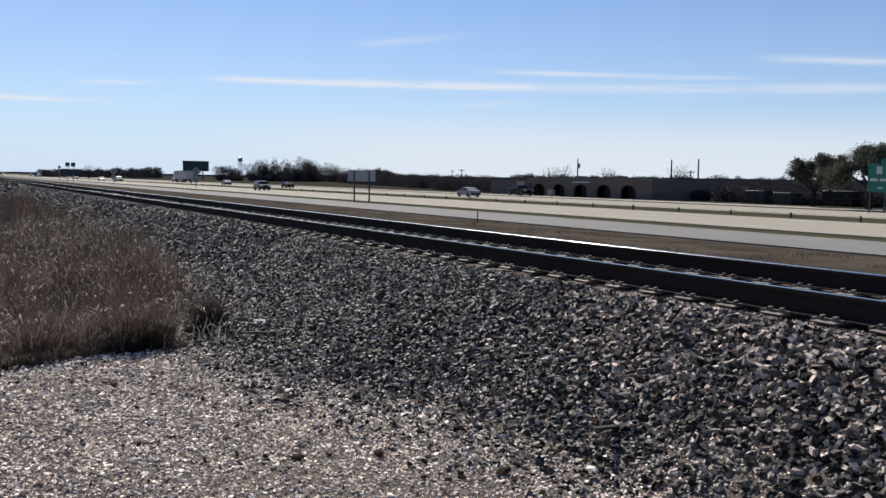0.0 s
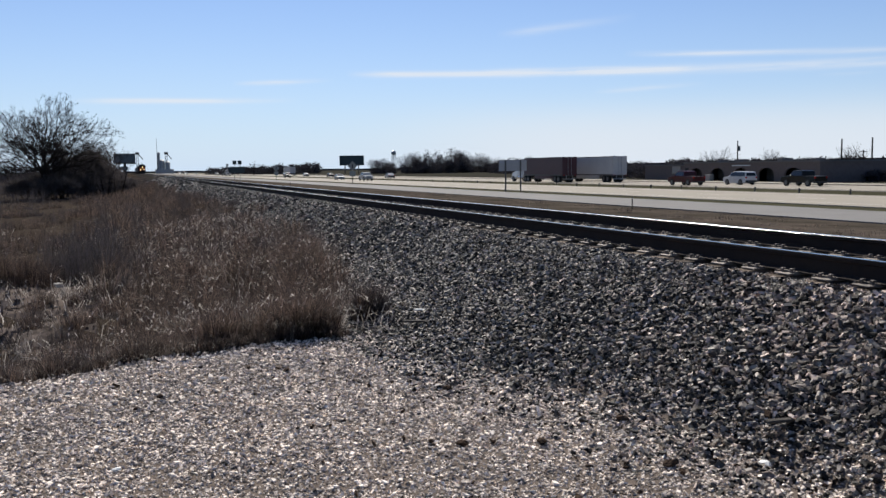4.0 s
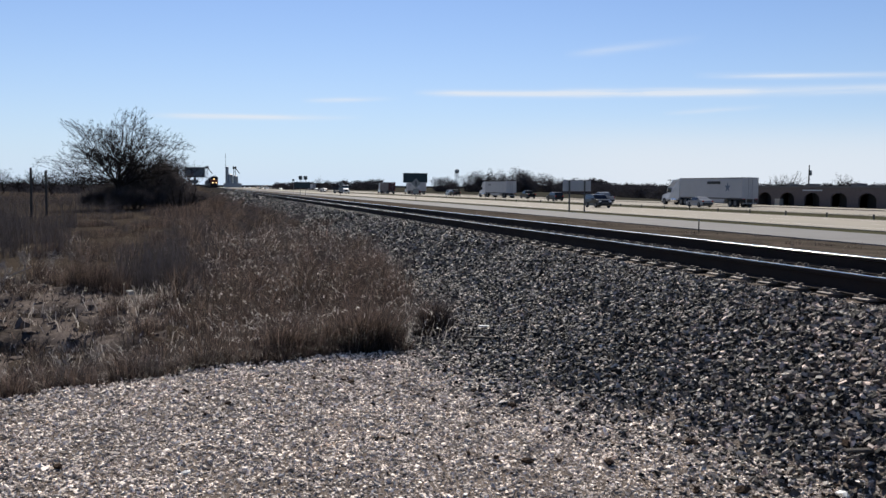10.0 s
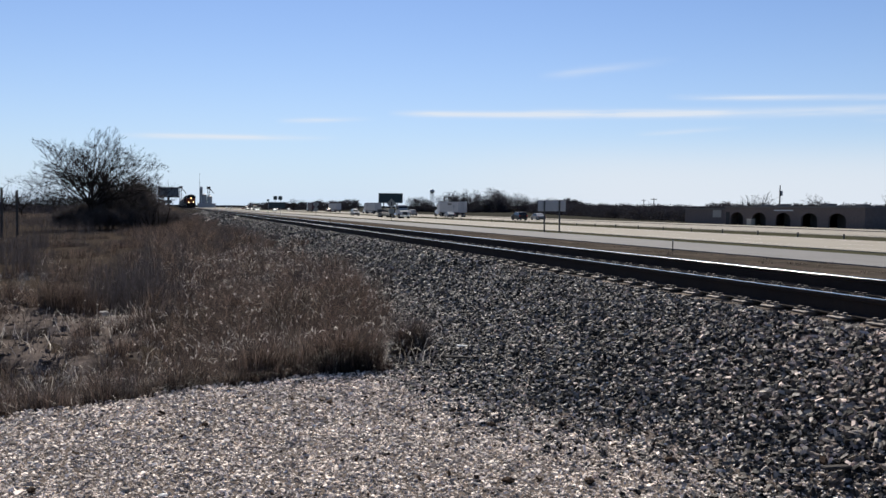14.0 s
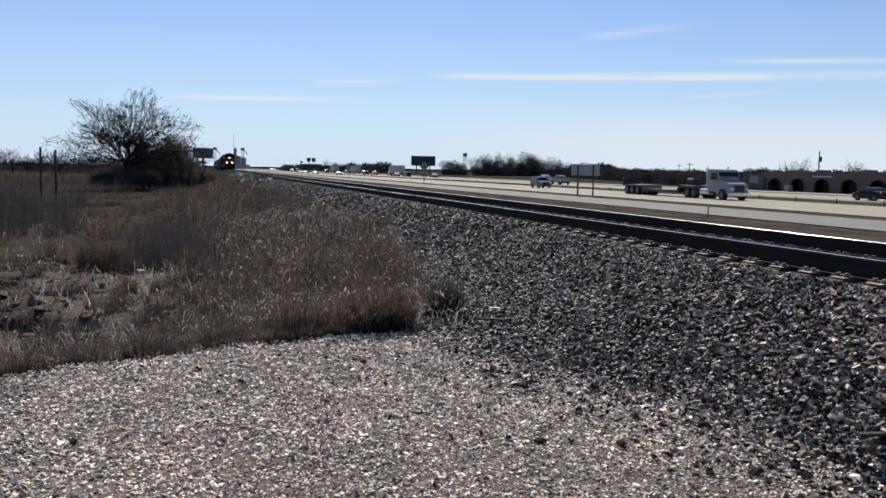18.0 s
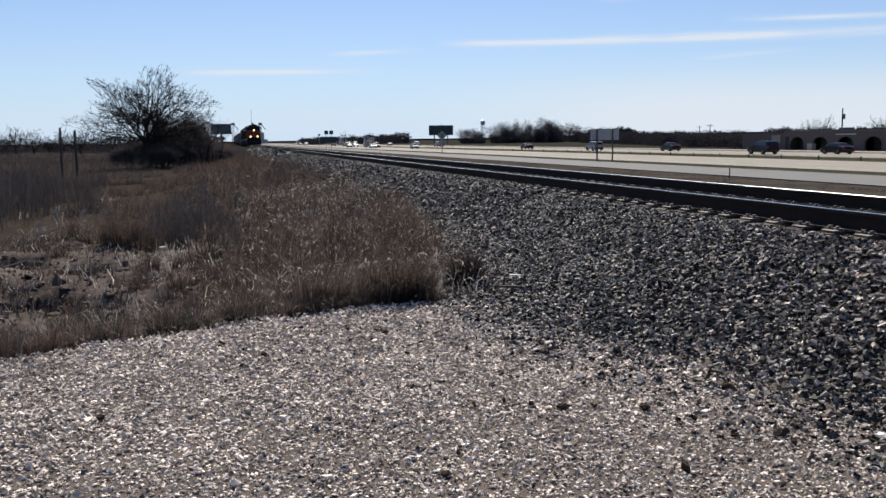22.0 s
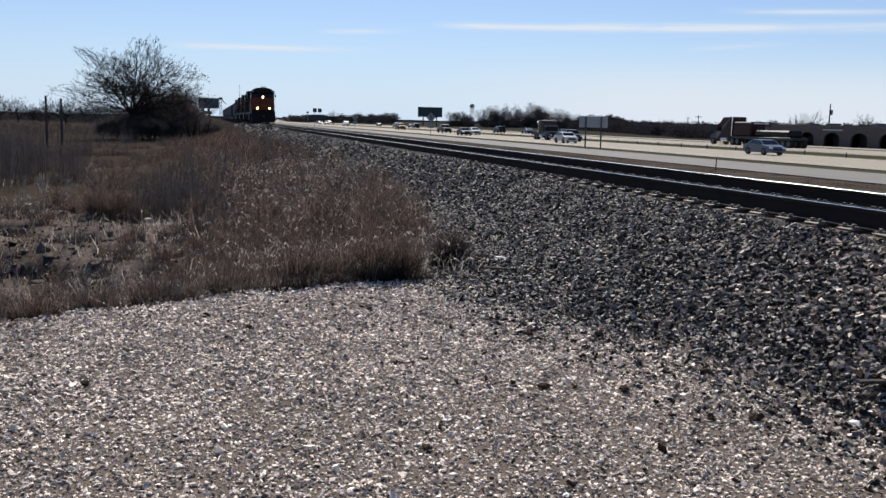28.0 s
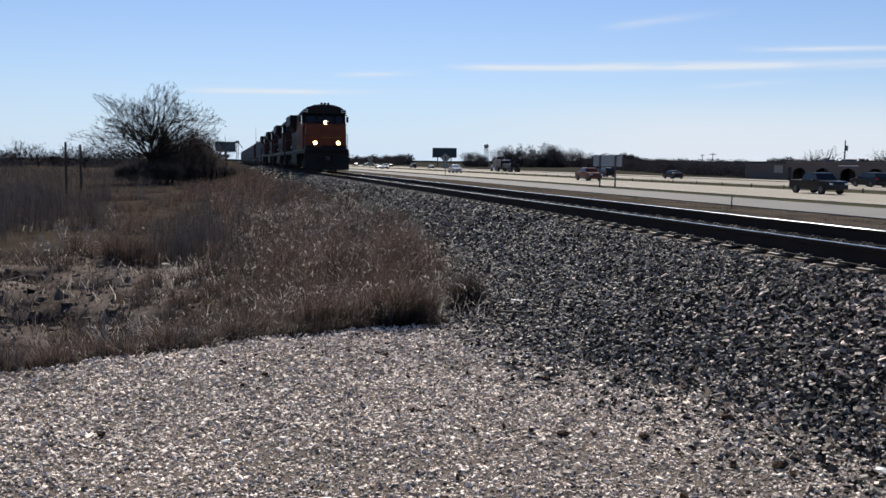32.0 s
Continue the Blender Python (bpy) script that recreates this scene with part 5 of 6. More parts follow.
def tractor(th, paint, key, day=False):
    """A conventional tractor with a sleeper or a short day cab, its nose at y = 0, body toward -y."""
    prof = [(-0.05, 0.55), (-0.02, 1.2), (-0.25, 1.55), (-1.6, 1.85), (-2.0, 2.65), (-2.6, 3.05), (-3.6, 3.9), (-5.6, 3.98), (-5.6, 0.9), (-5.0, 0.75), (-2.2, 0.75), (-2.0, 0.5)]
    if day:
        prof = [(-0.05, 0.55), (-0.02, 1.2), (-0.25, 1.55), (-1.6, 1.85), (-2.0, 2.65), (-2.35, 2.92), (-3.75, 2.96), (-3.75, 0.9), (-3.4, 0.75), (-2.2, 0.75), (-2.0, 0.5)]
    back, stack = (-3.9, 3.2) if day else (-5.75, 3.9)
    add(th, "cab", (key, "cab"), lambda: prism(bmesh.new(), prof, -1.22, 1.22, lambda x, y, z: (x * (0.82 if y > -1.7 and z < 2.2 else 1.0), y, z), bevel=0.06), paint)
    add(th, "windshield", (key, "tw"), lambda: prism(bmesh.new(), [(-1.66, 1.95), (-2.0, 2.68), (-2.1, 2.68), (-1.76, 1.95)], -1.05, 1.05), M["glass"])
    for s in (-1, 1):
        add(th, "side_window", (key, s, "sw"), lambda: prism(bmesh.new(), [(-2.15, 1.95), (-2.4, 2.6), (-3.1, 2.6), (-3.1, 1.95)], s * 1.18, s * 1.235), M["glass"])
        add(th, "fuel_tank", (key, s, "ft"), lambda: bmt((s * 1.0, -3.3, 0.75), (s * 1.0, -4.9, 0.75), 0.33, 0.33, 14), M["chrome"])
        add(th, "exhaust_stack", (key, s, "ex"), lambda: bmt((s * 1.15, back, 1.2), (s * 1.15, back, stack), 0.09, 0.09, 8), M["chrome"])
        add(th, "headlight", (key, s, "hl"), lambda: bmb(s * 0.8 - 0.15, s * 0.8 + 0.15, -0.25, 0.0, 0.95, 1.2, bevel=0.04), M["lamp_clear"])
        add(th, "mirror", (key, s, "mi"), lambda: bmb(s * 1.42 - 0.1, s * 1.42 + 0.1, -1.95, -1.85, 1.9, 2.6), M["trim"])
    add(th, "grille", (key, "gr"), lambda: bmb(-0.52, 0.52, -0.3, 0.02, 0.8, 1.42, bevel=0.03), M["trim"])
    add(th, "bumper", (key, "bu"), lambda: bmb(-1.2, 1.2, -0.15, 0.05, 0.35, 0.75, bevel=0.05), M["chrome"])
    add(th, "chassis", (key, "ch"), lambda: bmb(-0.5, 0.5, -8.0, -1.0, 0.7, 1.0), M["trim"])
    wheels(th, [(s * 1.02, y) for s in (-1, 1) for y in (-1.15, -6.2, -7.45)], 0.51, 0.45, "truck")


def trailer(th, mat, key, front=-5.9, length=16.15, doors=True, badge=""):
    y0, y1 = front - length, front
    box_ob = add(th, "trailer_box", (key, "box"), lambda: bmb(-1.3, 1.3, y0, y1, 1.15, 4.1, bevel=0.03), mat)
    add(box_ob, "bottom_rail", (key, "rail"), lambda: bmb(-1.31, 1.31, y0 + 0.01, y1 - 0.01, 1.1, 1.28), M["sign_post"])
    add(box_ob, "top_rail", (key, "toprail"), lambda: bmb(-1.31, 1.31, y0 + 0.01, y1 - 0.01, 4.0, 4.11), M["sign_post"])
    for k in range(13):
        y = y0 + 0.6 + k * 1.22
        for s in (-1, 1):
            add(box_ob, "panel_seam", (key, "seam"), lambda: bmb(-0.006, 0.006, -0.025, 0.025, 1.3, 3.98), mat, pose(s * 1.303, y, 0))
    if doors:
        for s in (-1, 1):
            d = add(box_ob, "rear_door", (key, s, "door"), lambda: bmb(s * 0.64 - 0.6, s * 0.64 + 0.6, y0 - 0.03, y0 + 0.01, 1.2, 4.05, bevel=0.01), mat)
            add(d, "lock_rod", (key, s, "rod"), lambda: bmt((s * 0.3, y0 - 0.06, 1.2), (s * 0.3, y0 - 0.06, 4.0), 0.025, 0.025, 6), M["steel"])
            add(box_ob, "tail_light", (key, s, "tl"), lambda: bmb(s * 1.0 - 0.2, s * 1.0 + 0.2, y0 - 0.04, y0, 1.12, 1.2), M["lamp_red"])
    add(th, "underride_guard", (key, "guard"), lambda: box(box(bmb(-1.15, 1.15, y0 - 0.02, y0 + 0.06, 0.5, 0.62), -0.6, -0.5, y0, y0 + 0.06, 0.5, 1.15), 0.5, 0.6, y0, y0 + 0.06, 0.5, 1.15), M["steel"])
    add(th, "bogie_frame", (key, "bf"), lambda: bmb(-0.9, 0.9, y0 + 0.9, y0 + 3.6, 0.75, 1.12), M["trim"])
    for s in (-1, 1):
        add(th, "landing_leg", (key, s, "leg"), lambda: bmb(s * 0.85 - 0.07, s * 0.85 + 0.07, y1 - 3.4, y1 - 3.26, 0.35, 1.15), M["trim"])
        add(th, "side_skirt", (key, s, "skirt"), lambda: bmb(s * 1.24 - 0.015, s * 1.24 + 0.015, y0 + 4.2, y1 - 4.2, 0.55, 1.12), mat)
    wheels(th, [(s * 1.02, y) for s in (-1, 1) for y in (y0 + 1.6, y0 + 2.85)], 0.51, 0.45, "truck")
    if badge == "star":
        def star():
            b = bmesh.new()
            pts = [(math.sin(k * math.pi / 5) * (0.75 if k % 2 == 0 else 0.3), math.cos(k * math.pi / 5) * (0.75 if k % 2 == 0 else 0.3)) for k in range(10)]
            prism(b, [(y0 + 3.4 + p, 2.75 + q) for p, q in pts], -1.312, -1.302)
            return b
        add(box_ob, "star_emblem", (key, "star"), star, M["paint_blue"])
        add(box_ob, "lettering_bar", (key, "bar"), lambda: bmb(-1.312, -1.302, y0 + 5.2, y0 + 8.6, 3.2, 3.6), M["paint_dark"])
    elif badge == "bar":
        add(box_ob, "lettering_bar", (key, "bar"), lambda: bmb(-1.312, -1.302, y1 - 4.6, y1 - 2.4, 3.0, 3.35), M["paint_grey"])


def semi(kind):
    if kind == "maroon":
        th = thing("semi_truck", (0, 0, 0), "white tractor pulling a maroon curtain trailer", "truck", "highway traffic")
        tractor(th, M["paint_white"], "tw_white")
        trailer(th, M["trailer_maroon"], "maroon", length=14.6)
    elif kind == "star":
        th = thing("semi_truck", (0, 0, 0), "white tractor with a white box trailer bearing a blue star", "truck", "highway traffic")
        tractor(th, M["paint_white"], "tw_white")
        trailer(th, M["trailer_white"], "star", badge="star")
    elif kind == "red":
        th = thing("semi_truck", (0, 0, 0), "dark red tractor pulling a low loaded trailer with warning lamps", "truck", "highway traffic")
        tractor(th, M["paint_red"], "tw_red")
        add(th, "trailer_bed", ("red", "bed"), lambda: bmb(-1.3, 1.3, -19.5, -5.9, 0.95, 1.3, bevel=0.03), M["trim"])
        add(th, "load", ("red", "load"), lambda: bmb(-1.2, 1.2, -10.5, -6.2, 1.3, 3.3, bevel=0.15), M["paint_red"], label="dark red box load")
        add(th, "load", ("red", "load2"), lambda: bmb(-1.1, 1.1, -18.8, -11.2, 1.3, 2.2, bevel=0.2), M["paint_dark"], label="dark machinery load")
        add(th, "light_bar", ("red", "lb"), lambda: bmb(-1.1, 1.1, -11.2, -11.0, 3.0, 3.15, bevel=0.03), M["lamp_clear"])
        wheels(th, [(s * 1.02, y) for s in (-1, 1) for y in (-16.6, -17.8, -19.0)], 0.48, 0.45, "truck")
    else:
        th = thing("semi_truck", (0, 0, 0), "white tractor with a plain white box trailer", "truck", "highway traffic")
        tractor(th, M["paint_white"], "tw_white")
        trailer(th, M["trailer_white"], "white", badge="bar")
    return th


def lowboy():
    th = thing("lowboy_truck", (0, 0, 0), "grey day cab tractor pulling an empty lowboy trailer", "truck", "highway traffic")
    tractor(th, M["paint_silver"], "tw_day", True)
    def deck():
        b = bmesh.new()
        prism(b, [(-6.0, 1.25), (-9.0, 1.3), (-9.5, 0.75), (-17.0, 0.7), (-17.6, 1.15), (-22.0, 1.15), (-22.0, 0.95), (-17.4, 0.9), (-17.0, 0.45), (-9.3, 0.45), (-8.8, 1.0), (-6.0, 1.0)], -1.28, 1.28)
        return b
    add(th, "deck", ("lowboy", "deck"), deck, M["trim"], label="dark stepped steel deck")
    add(th, "winch", ("lowboy", "winch"), lambda: bmb(-0.7, 0.7, -8.6, -7.2, 1.3, 2.0, bevel=0.1), M["loco_grey"])
    add(th, "loading_ramp", ("lowboy", "ramp"), lambda: bmb(-1.2, 1.2, -22.2, -21.9, 1.1, 1.9, bevel=0.02), M["trim"])
    wheels(th, [(s * 1.02, y) for s in (-1, 1) for y in (-18.4, -19.7, -21.0)], 0.48, 0.45, "truck")
    return th


def tow_truck():
    th = thing("tow_truck", (0, 0, 0), "dark heavy wrecker with its boom raised", "tow truck", "highway traffic")
    tractor(th, M["paint_dark"], "tw_dark")
    add(th, "deck", ("tow", "deck"), lambda: bmb(-1.25, 1.25, -9.4, -5.7, 0.95, 1.7, bevel=0.05), M["paint_dark"])
    add(th, "boom", ("tow", "boom"), lambda: tube(tube(bmesh.new(), (0, -6.2, 1.9), (0, -9.6, 3.6), 0.2, 0.14, 8), (0, -6.2, 1.7), (0, -6.2, 2.4), 0.35, 0.3, 8), M["steel"])
    th.scale = (0.88, 0.8, 0.74)
    add(th, "light_bar", ("tow", "lb"), lambda: bmb(-0.9, 0.9, -3.2, -2.9, 3.95, 4.1, bevel=0.03), M["lamp_amber"])
    return th


COLOUR_WORDS = {"dark": "dark charcoal", "grey": "dull grey", "black": "black", "silver": "silver grey", "white": "white", "maroon": "maroon", "blue": "pale blue", "orange": "copper orange"}
KIND_WORDS = {"sedan": "four-door sedan driving on the highway", "suv": "sport utility car driving on the highway", "pickup": "pickup truck driving on the highway"}
TRAFFIC = (
    "suv dark N1 -29.4 153.3", "pickup black FF -20.3 124.2", "sedan silver F1 30 111.1", "maroon - F1 30.4 26", "plain - F2 27.8 32.6", "pickup maroon F1 29.6 -22.9",
    "suv white F2 27 -15.3", "pickup black F2 28 -30.5", "sedan silver N1 -31.6 341.2", "pickup silver N2 -29.1 306.4", "suv dark N1 -31.3 416.2", "pickup silver F1 27.5 -136.6",
    "sedan silver F1 25.9 -150.9", "star - F2 28.6 -158.7", "plain - F2 29.4 -71", "suv dark F1 27.4 -114.5", "pickup black F2 28.8 -98.1", "sedan silver F2 28.5 -229.5",
    "suv dark F1 33.1 -298.3", "pickup silver F1 29.2 -364.6", "lowboy - N1 -28.5 587.1", "suv grey N1 -29.4 655.2", "sedan dark F1 28.7 -439.6", "suv silver F1 29 -484.2",
    "sedan dark F2 32.2 -572.5", "suv dark F1 32.4 -612.4", "sedan dark F2 31 -588", "suv dark F1 30 -636.3", "sedan blue F2 30 -639.6", "pickup white F2 38.8 -513.9",
    "sedan white N0 -27.1 865.9", "suv dark N2 -29.4 941.3", "sedan blue N1 -26.7 819.2", "red - F2 30.4 -733", "tow - N2 -30.9 989",
    "sedan dark N0 -28.0 939.1", "sedan white N2 -29.4 989.8", "pickup dark N1 -30.5 1042.2", "pickup orange N1 -29.8 1069.7", "suv dark F1 29 -778", "sedan dark F2 30 -795",
    "sedan dark F2 30 -824", "suv dark F2 30 -871.3", "pickup white N2 -36.6 1364.1", "sedan silver F1 28 240", 
    "plain - F2 27 330", "sedan dark F1 29 190", "suv white N2 -28 1180", "sedan silver N1 -30.3 1266.1",
)


def traffic():
    for row in TRAFFIC:
        kind, colour, lane, v, y0 = row.split()
        v, y0, x = float(v), float(y0), LANES[lane]
        if kind in CARS:
            th = car(kind, colour, COLOUR_WORDS[colour] + " " + KIND_WORDS[kind])
        elif kind == "lowboy":
            th = lowboy()
        elif kind == "tow":
            th = tow_truck()
        else:
            th = semi(kind)
        turn = 0 if v > 0 else 180
        MOVES.append((th, pose(x, y0, ROAD_Z + 0.005, 0, 0, turn), pose(x, y0 + 32 * v, ROAD_Z + 0.005, 0, 0, turn)))


traffic()

# ---- roadside signs, poles, buildings ----


def post(name, x, y, z, tall, r, mat, label, category, lean=0.0):
    ob = part(name, bmt((0, 0, 0), (lean, 0, tall), r, r * 0.9, 10), mat)
    ob.matrix_basis = pose(x, y, z)
    return tagged(ob, label, category)


def diamond_sign(x, y, z, half, up, plaque):
    th = thing("warning_sign", (x, y, z), "diamond warning sign on a steel post beside the road", "road sign", "diamond warning signs")
    part("post", bmt((0, 0, 0), (0, 0, up + half), 0.05, 0.05, 8), M["sign_post"], th)
    b = bmesh.new()
    prism(b, [(0, up - half), (half, up), (0, up + half), (-half, up)], -0.07, -0.055, lambda a, p, q: (p, a, q))
    d = part("diamond_panel", b, M["sign_yellow"], th)
    part("symbol", bmb(-0.09, 0.09, -0.078, -0.071, up - half * 0.45, up + half * 0.4), M["trim"], d)
    if plaque:
        part("plaque", bmb(-half * 0.62, half * 0.62, -0.07, -0.055, up - half * 2.05, up - half * 1.02, bevel=0.004), M["sign_yellow"], th)


def panel_sign(x, y, z, wide, low, high, legs, mat, label, lines=(), front=1):
    th = thing("highway_sign", (x, y, z), label, "road sign")
    for lx in legs:
        part("post", bmb(lx - wide * 0.022, lx + wide * 0.022, *sorted((0.03 * front, 0.11 * front)), 0, high - 0.03), M["sign_post"], th)
    p = part("panel", bmb(-wide / 2, wide / 2, -0.02, 0.02, low, high, bevel=0.005), mat, th)
    for a, b_, c, d in lines:
        part("legend_bar", bmb(a, b_, -0.03, -0.022, c, d), M["sign_white"], p)
    return th


def billboard(x, y, z, wide, low, high, mat, label, posts, second=None):
    th = thing("billboard", (x, y, z), label, "billboard")
    for px in posts:
        part("post", bmt((px, 0.3, 0), (px, 0.3, high - 0.3), 0.3, 0.3, 10), M["loco_grey"], th)
    p = part("panel", bmb(-wide / 2, wide / 2, -0.2, 0.2, low, high, bevel=0.04), mat, th)
    part("frame", box(bmb(-wide / 2 - 0.1, wide / 2 + 0.1, -0.24, 0.24, low - 0.22, low - 0.002), -wide / 2 - 0.1, wide / 2 + 0.1, -0.24, 0.24, high + 0.002, high + 0.15), M["trim"], p)
    part("catwalk", bmb(-wide / 2, wide / 2, -0.9, -0.25, low - 0.35, low - 0.28), M["steel"], th)
    if second:
        part("lower_panel", bmb(*second), mat, th)
    part("finial", bmt((0, 0, high + 0.15), (0, 0, high + 1.1), 0.08, 0.03, 6), M["loco_grey"], th)


diamond_sign(36.6, 149, -0.75, 0.86, 3.1, True)
diamond_sign(34.9, 222, -0.75, 0.86, 3.1, True)
panel_sign(38.0, 84.5, -0.75, 3.15, 2.15, 3.3, (-0.85, 0.85), M["sign_back"], "large bare metal sign back on two posts", front=-1)
panel_sign(77.9, 53.2, -0.75, 3.3, 2.0, 4.7, (-1.15, 1.15), M["sign_green"], "green highway guide sign on two steel posts", ((-0.45, 0.4, 3.75, 4.45), (-1.35, -0.2, 3.05, 3.3), (0.1, 1.3, 3.05, 3.3), (-0.2, 0.7, 2.35, 2.5)))
part("exit_tab", bmb(78.1, 79.4, 53.18, 53.22, 4.0, 4.45), M["sign_green"], bpy.data.objects["highway_sign.001"]).matrix_parent_inverse = bpy.data.objects["highway_sign.001"].matrix_basis.inverted()
billboard(122.0, 500, -0.8, 14.4, 5.4, 10.6, M["board"], "wide dark green billboard facing the highway", (-4, 4))
billboard(-0.6, 221, -0.4, 4.8, 4.3, 6.3, M["board_grey"], "faded grey roadside billboard on one post beyond the brush", (0,), (-1.5, 0.7, -0.1, 0.1, 2.6, 3.4))


def route_signs(x, y, z):
    th = thing("route_marker_signs", (x, y, z), "cluster of small route markers above a wide dark sign", "road sign")
    for px in (-0.6, 0.6):
        part("post", bmt((px, 0, 0), (px, 0, 4.6), 0.05, 0.05, 8), M["steel"], th)
    for px in (-0.55, 0.55):
        part("marker", bmb(px - 0.42, px + 0.42, -0.06, -0.04, 3.75, 4.6, bevel=0.05), M["board"], th)
    part("guide_panel", bmb(-1.9, 1.6, -0.06, -0.04, 1.9, 3.2, bevel=0.02), M["board"], th)
    part("post", bmt((-2.1, 0, 0), (-2.1, 0, 3.9), 0.04, 0.04, 8), M["steel"], th)
    part("marker", bmb(-2.4, -1.9, -0.06, -0.04, 3.45, 3.85, bevel=0.04), M["board"], th)


route_signs(22.9, 200, -0.6)


def delineator(x, y):
    z = height(x, y)
    th = thing("marker_post", (x, y, z), "thin pale roadside marker post in the grass", "marker post")
    part("shaft", bmb(-0.03, 0.03, -0.015, 0.015, 0, 0.72, bevel=0.006), M["post_wood"], th)
    part("reflector", bmb(-0.03, 0.03, -0.021, -0.016, 0.6, 0.7), M["sign_back"], th)


delineator(27.0, 43.4)
delineator(20.5, 118)


def cable_barrier():
    th = thing("cable_barrier", (58.0, 0, -0.98), "low cable barrier on thin posts along the grass median", "barrier")
    first = None
    for k in range(44):
        y = -8 + k * 6.1
        if first is None:
            first = shared("barrier_post", lambda: bmb(-0.05, 0.05, -0.06, 0.06, 0, 0.6, bevel=0.01), M["sign_post"])
        p = new("barrier_post", first)
        p.parent = th
        p.matrix_basis = pose(0, y, 0)
    for z in (0.3, 0.42, 0.54):
        part("cable", bmt((0, -8, z), (0, 254, z), 0.007, 0.007, 5), M["post_wood"], th)


cable_barrier()


def utility_pole(x, y, z, tall, arm, can, label="weathered wooden utility pole"):
    th = thing("utility_pole", (x, y, z), label, "utility pole", "utility poles")
    part("shaft", bmt((0, 0, 0), (0, 0, tall), 0.17, 0.12, 10), M["bark"], th)
    if arm:
        part("crossarm", bmb(-1.1, 1.1, -0.06, 0.06, tall - 0.55, tall - 0.4), M["bark"], th)
        for k in (-1, -0.4, 0.4, 1):
            part("insulator", bmt((k, 0, tall - 0.4), (k, 0, tall - 0.2), 0.05, 0.04, 6), M["steel"], th)
    if can:
        part("transformer", bmt((0.4, 0, tall - 2.3), (0.4, 0, tall - 1.2), 0.27, 0.27, 12), M["steel"], th)


utility_pole(129.0, 165, 0, 7.3, False, True, "wooden utility pole carrying a grey transformer")
utility_pole(122, 127, 0, 6.4, False, False)
utility_pole(122, 120, 0, 6.4, False, False)
utility_pole(150, 150, 0, 4.9, True, False)
utility_pole(150, 254, 0, 5.5, True, False)
utility_pole(190, 330, 0, 6.0, True, False)


def shop():
    """The long low brown building with arched openings."""
    th = thing("brick_building", (91.0, 0, -0.78), "long low brown brick building with dark arched openings", "building")
    y0, y1, H, deep = 98.5, 130.5, 2.95, 14.0
    arches = [127.2, 121.4, 115.5, 109.6, 103.8]
    half, spring = 1.75, 1.15
    # the front wall as piers and arched heads
    edges = [y0] + sorted(v for a in arches for v in (a - half, a + half)) + [y1]
    for a, b_ in zip(edges[0::2], edges[1::2]):
        part("wall_pier", bmb(0, 0.3, a, b_, 0, H), M["brick"], th)
    for a in arches:
        b = bmesh.new()
        pts = [(a + half, H), (a + half, spring)] + [(a + half * math.cos(t), spring + 1.0 * math.sin(t)) for t in [math.pi * k / 10 for k in range(1, 10)]] + [(a - half, spring), (a - half, H)]
        prism(b, pts, 0.002, 0.298)
        part("arch", b, M["brick"], th)
        # dark panel set back in the arch, its colour standing for the shade inside
        part("recess", bmb(1.6, 1.7, a - half, a + half, 0, 2.4), M["opening_shade_and_bin"], th)
    part("back_wall", bmb(deep - 0.3, deep, y0, y1, 0, H), M["brick"], th)
    part("end_wall", bmb(0.3, deep - 0.3, y0, y0 + 0.3, 0, H), M["brick"], th)
    part("end_wall", bmb(0.3, deep - 0.3, y1 - 0.3, y1, 0, H), M["brick"], th)
    part("roof", bmb(-0.15, deep + 0.1, y0 - 0.15, y1 + 0.15, H + 0.003, H + 0.22), M["roof"], th)
    part("sign_bar", bmb(-0.06, -0.005, 113.2, 117.6, 2.45, 2.6), M["sign_white"], th)
    part("door", bmb(-0.03, -0.002, 129.2, 130.2, 0, 2.2), M["opening_shade_and_bin"], th)
    for y, w in ((123.0, 1.7), (112.5, 1.9), (105.5, 1.4), (128, 1.3)):
        part("rooftop_unit", bmb(5, 7, y - w * 0.35, y + w * 0.35, H + 0.22, H + 0.3 + 0.2 * w, bevel=0.05), M["roof"], th)
    ob = part("utility_cabinet", bmb(-0.4, 0.4, -0.6, 0.6, 0, 1.1, bevel=0.03), M["pale_wall"])
    ob.matrix_basis = pose(89.6, 121.5, -0.76)
    tagged(ob, "small pale metal utility cabinet by the brick wall", "utility cabinet")
    # the lower neighbour with a square panel
    ob = thing("long_shed", (93.0, 0, -0.78), "low dark brown shed next to the brick building", "building")
    part("wall", bmb(0, 12, 131.5, 146, 0, 2.6), M["brick"], ob)
    part("roof", bmb(-0.2, 12.2, 131.3, 146.2, 2.603, 2.78), M["roof"], ob)
    part("wall_panel", bmb(-0.04, -0.003, 134.5, 137, 1.2, 2.5), M["pale_wall"], ob)


shop()


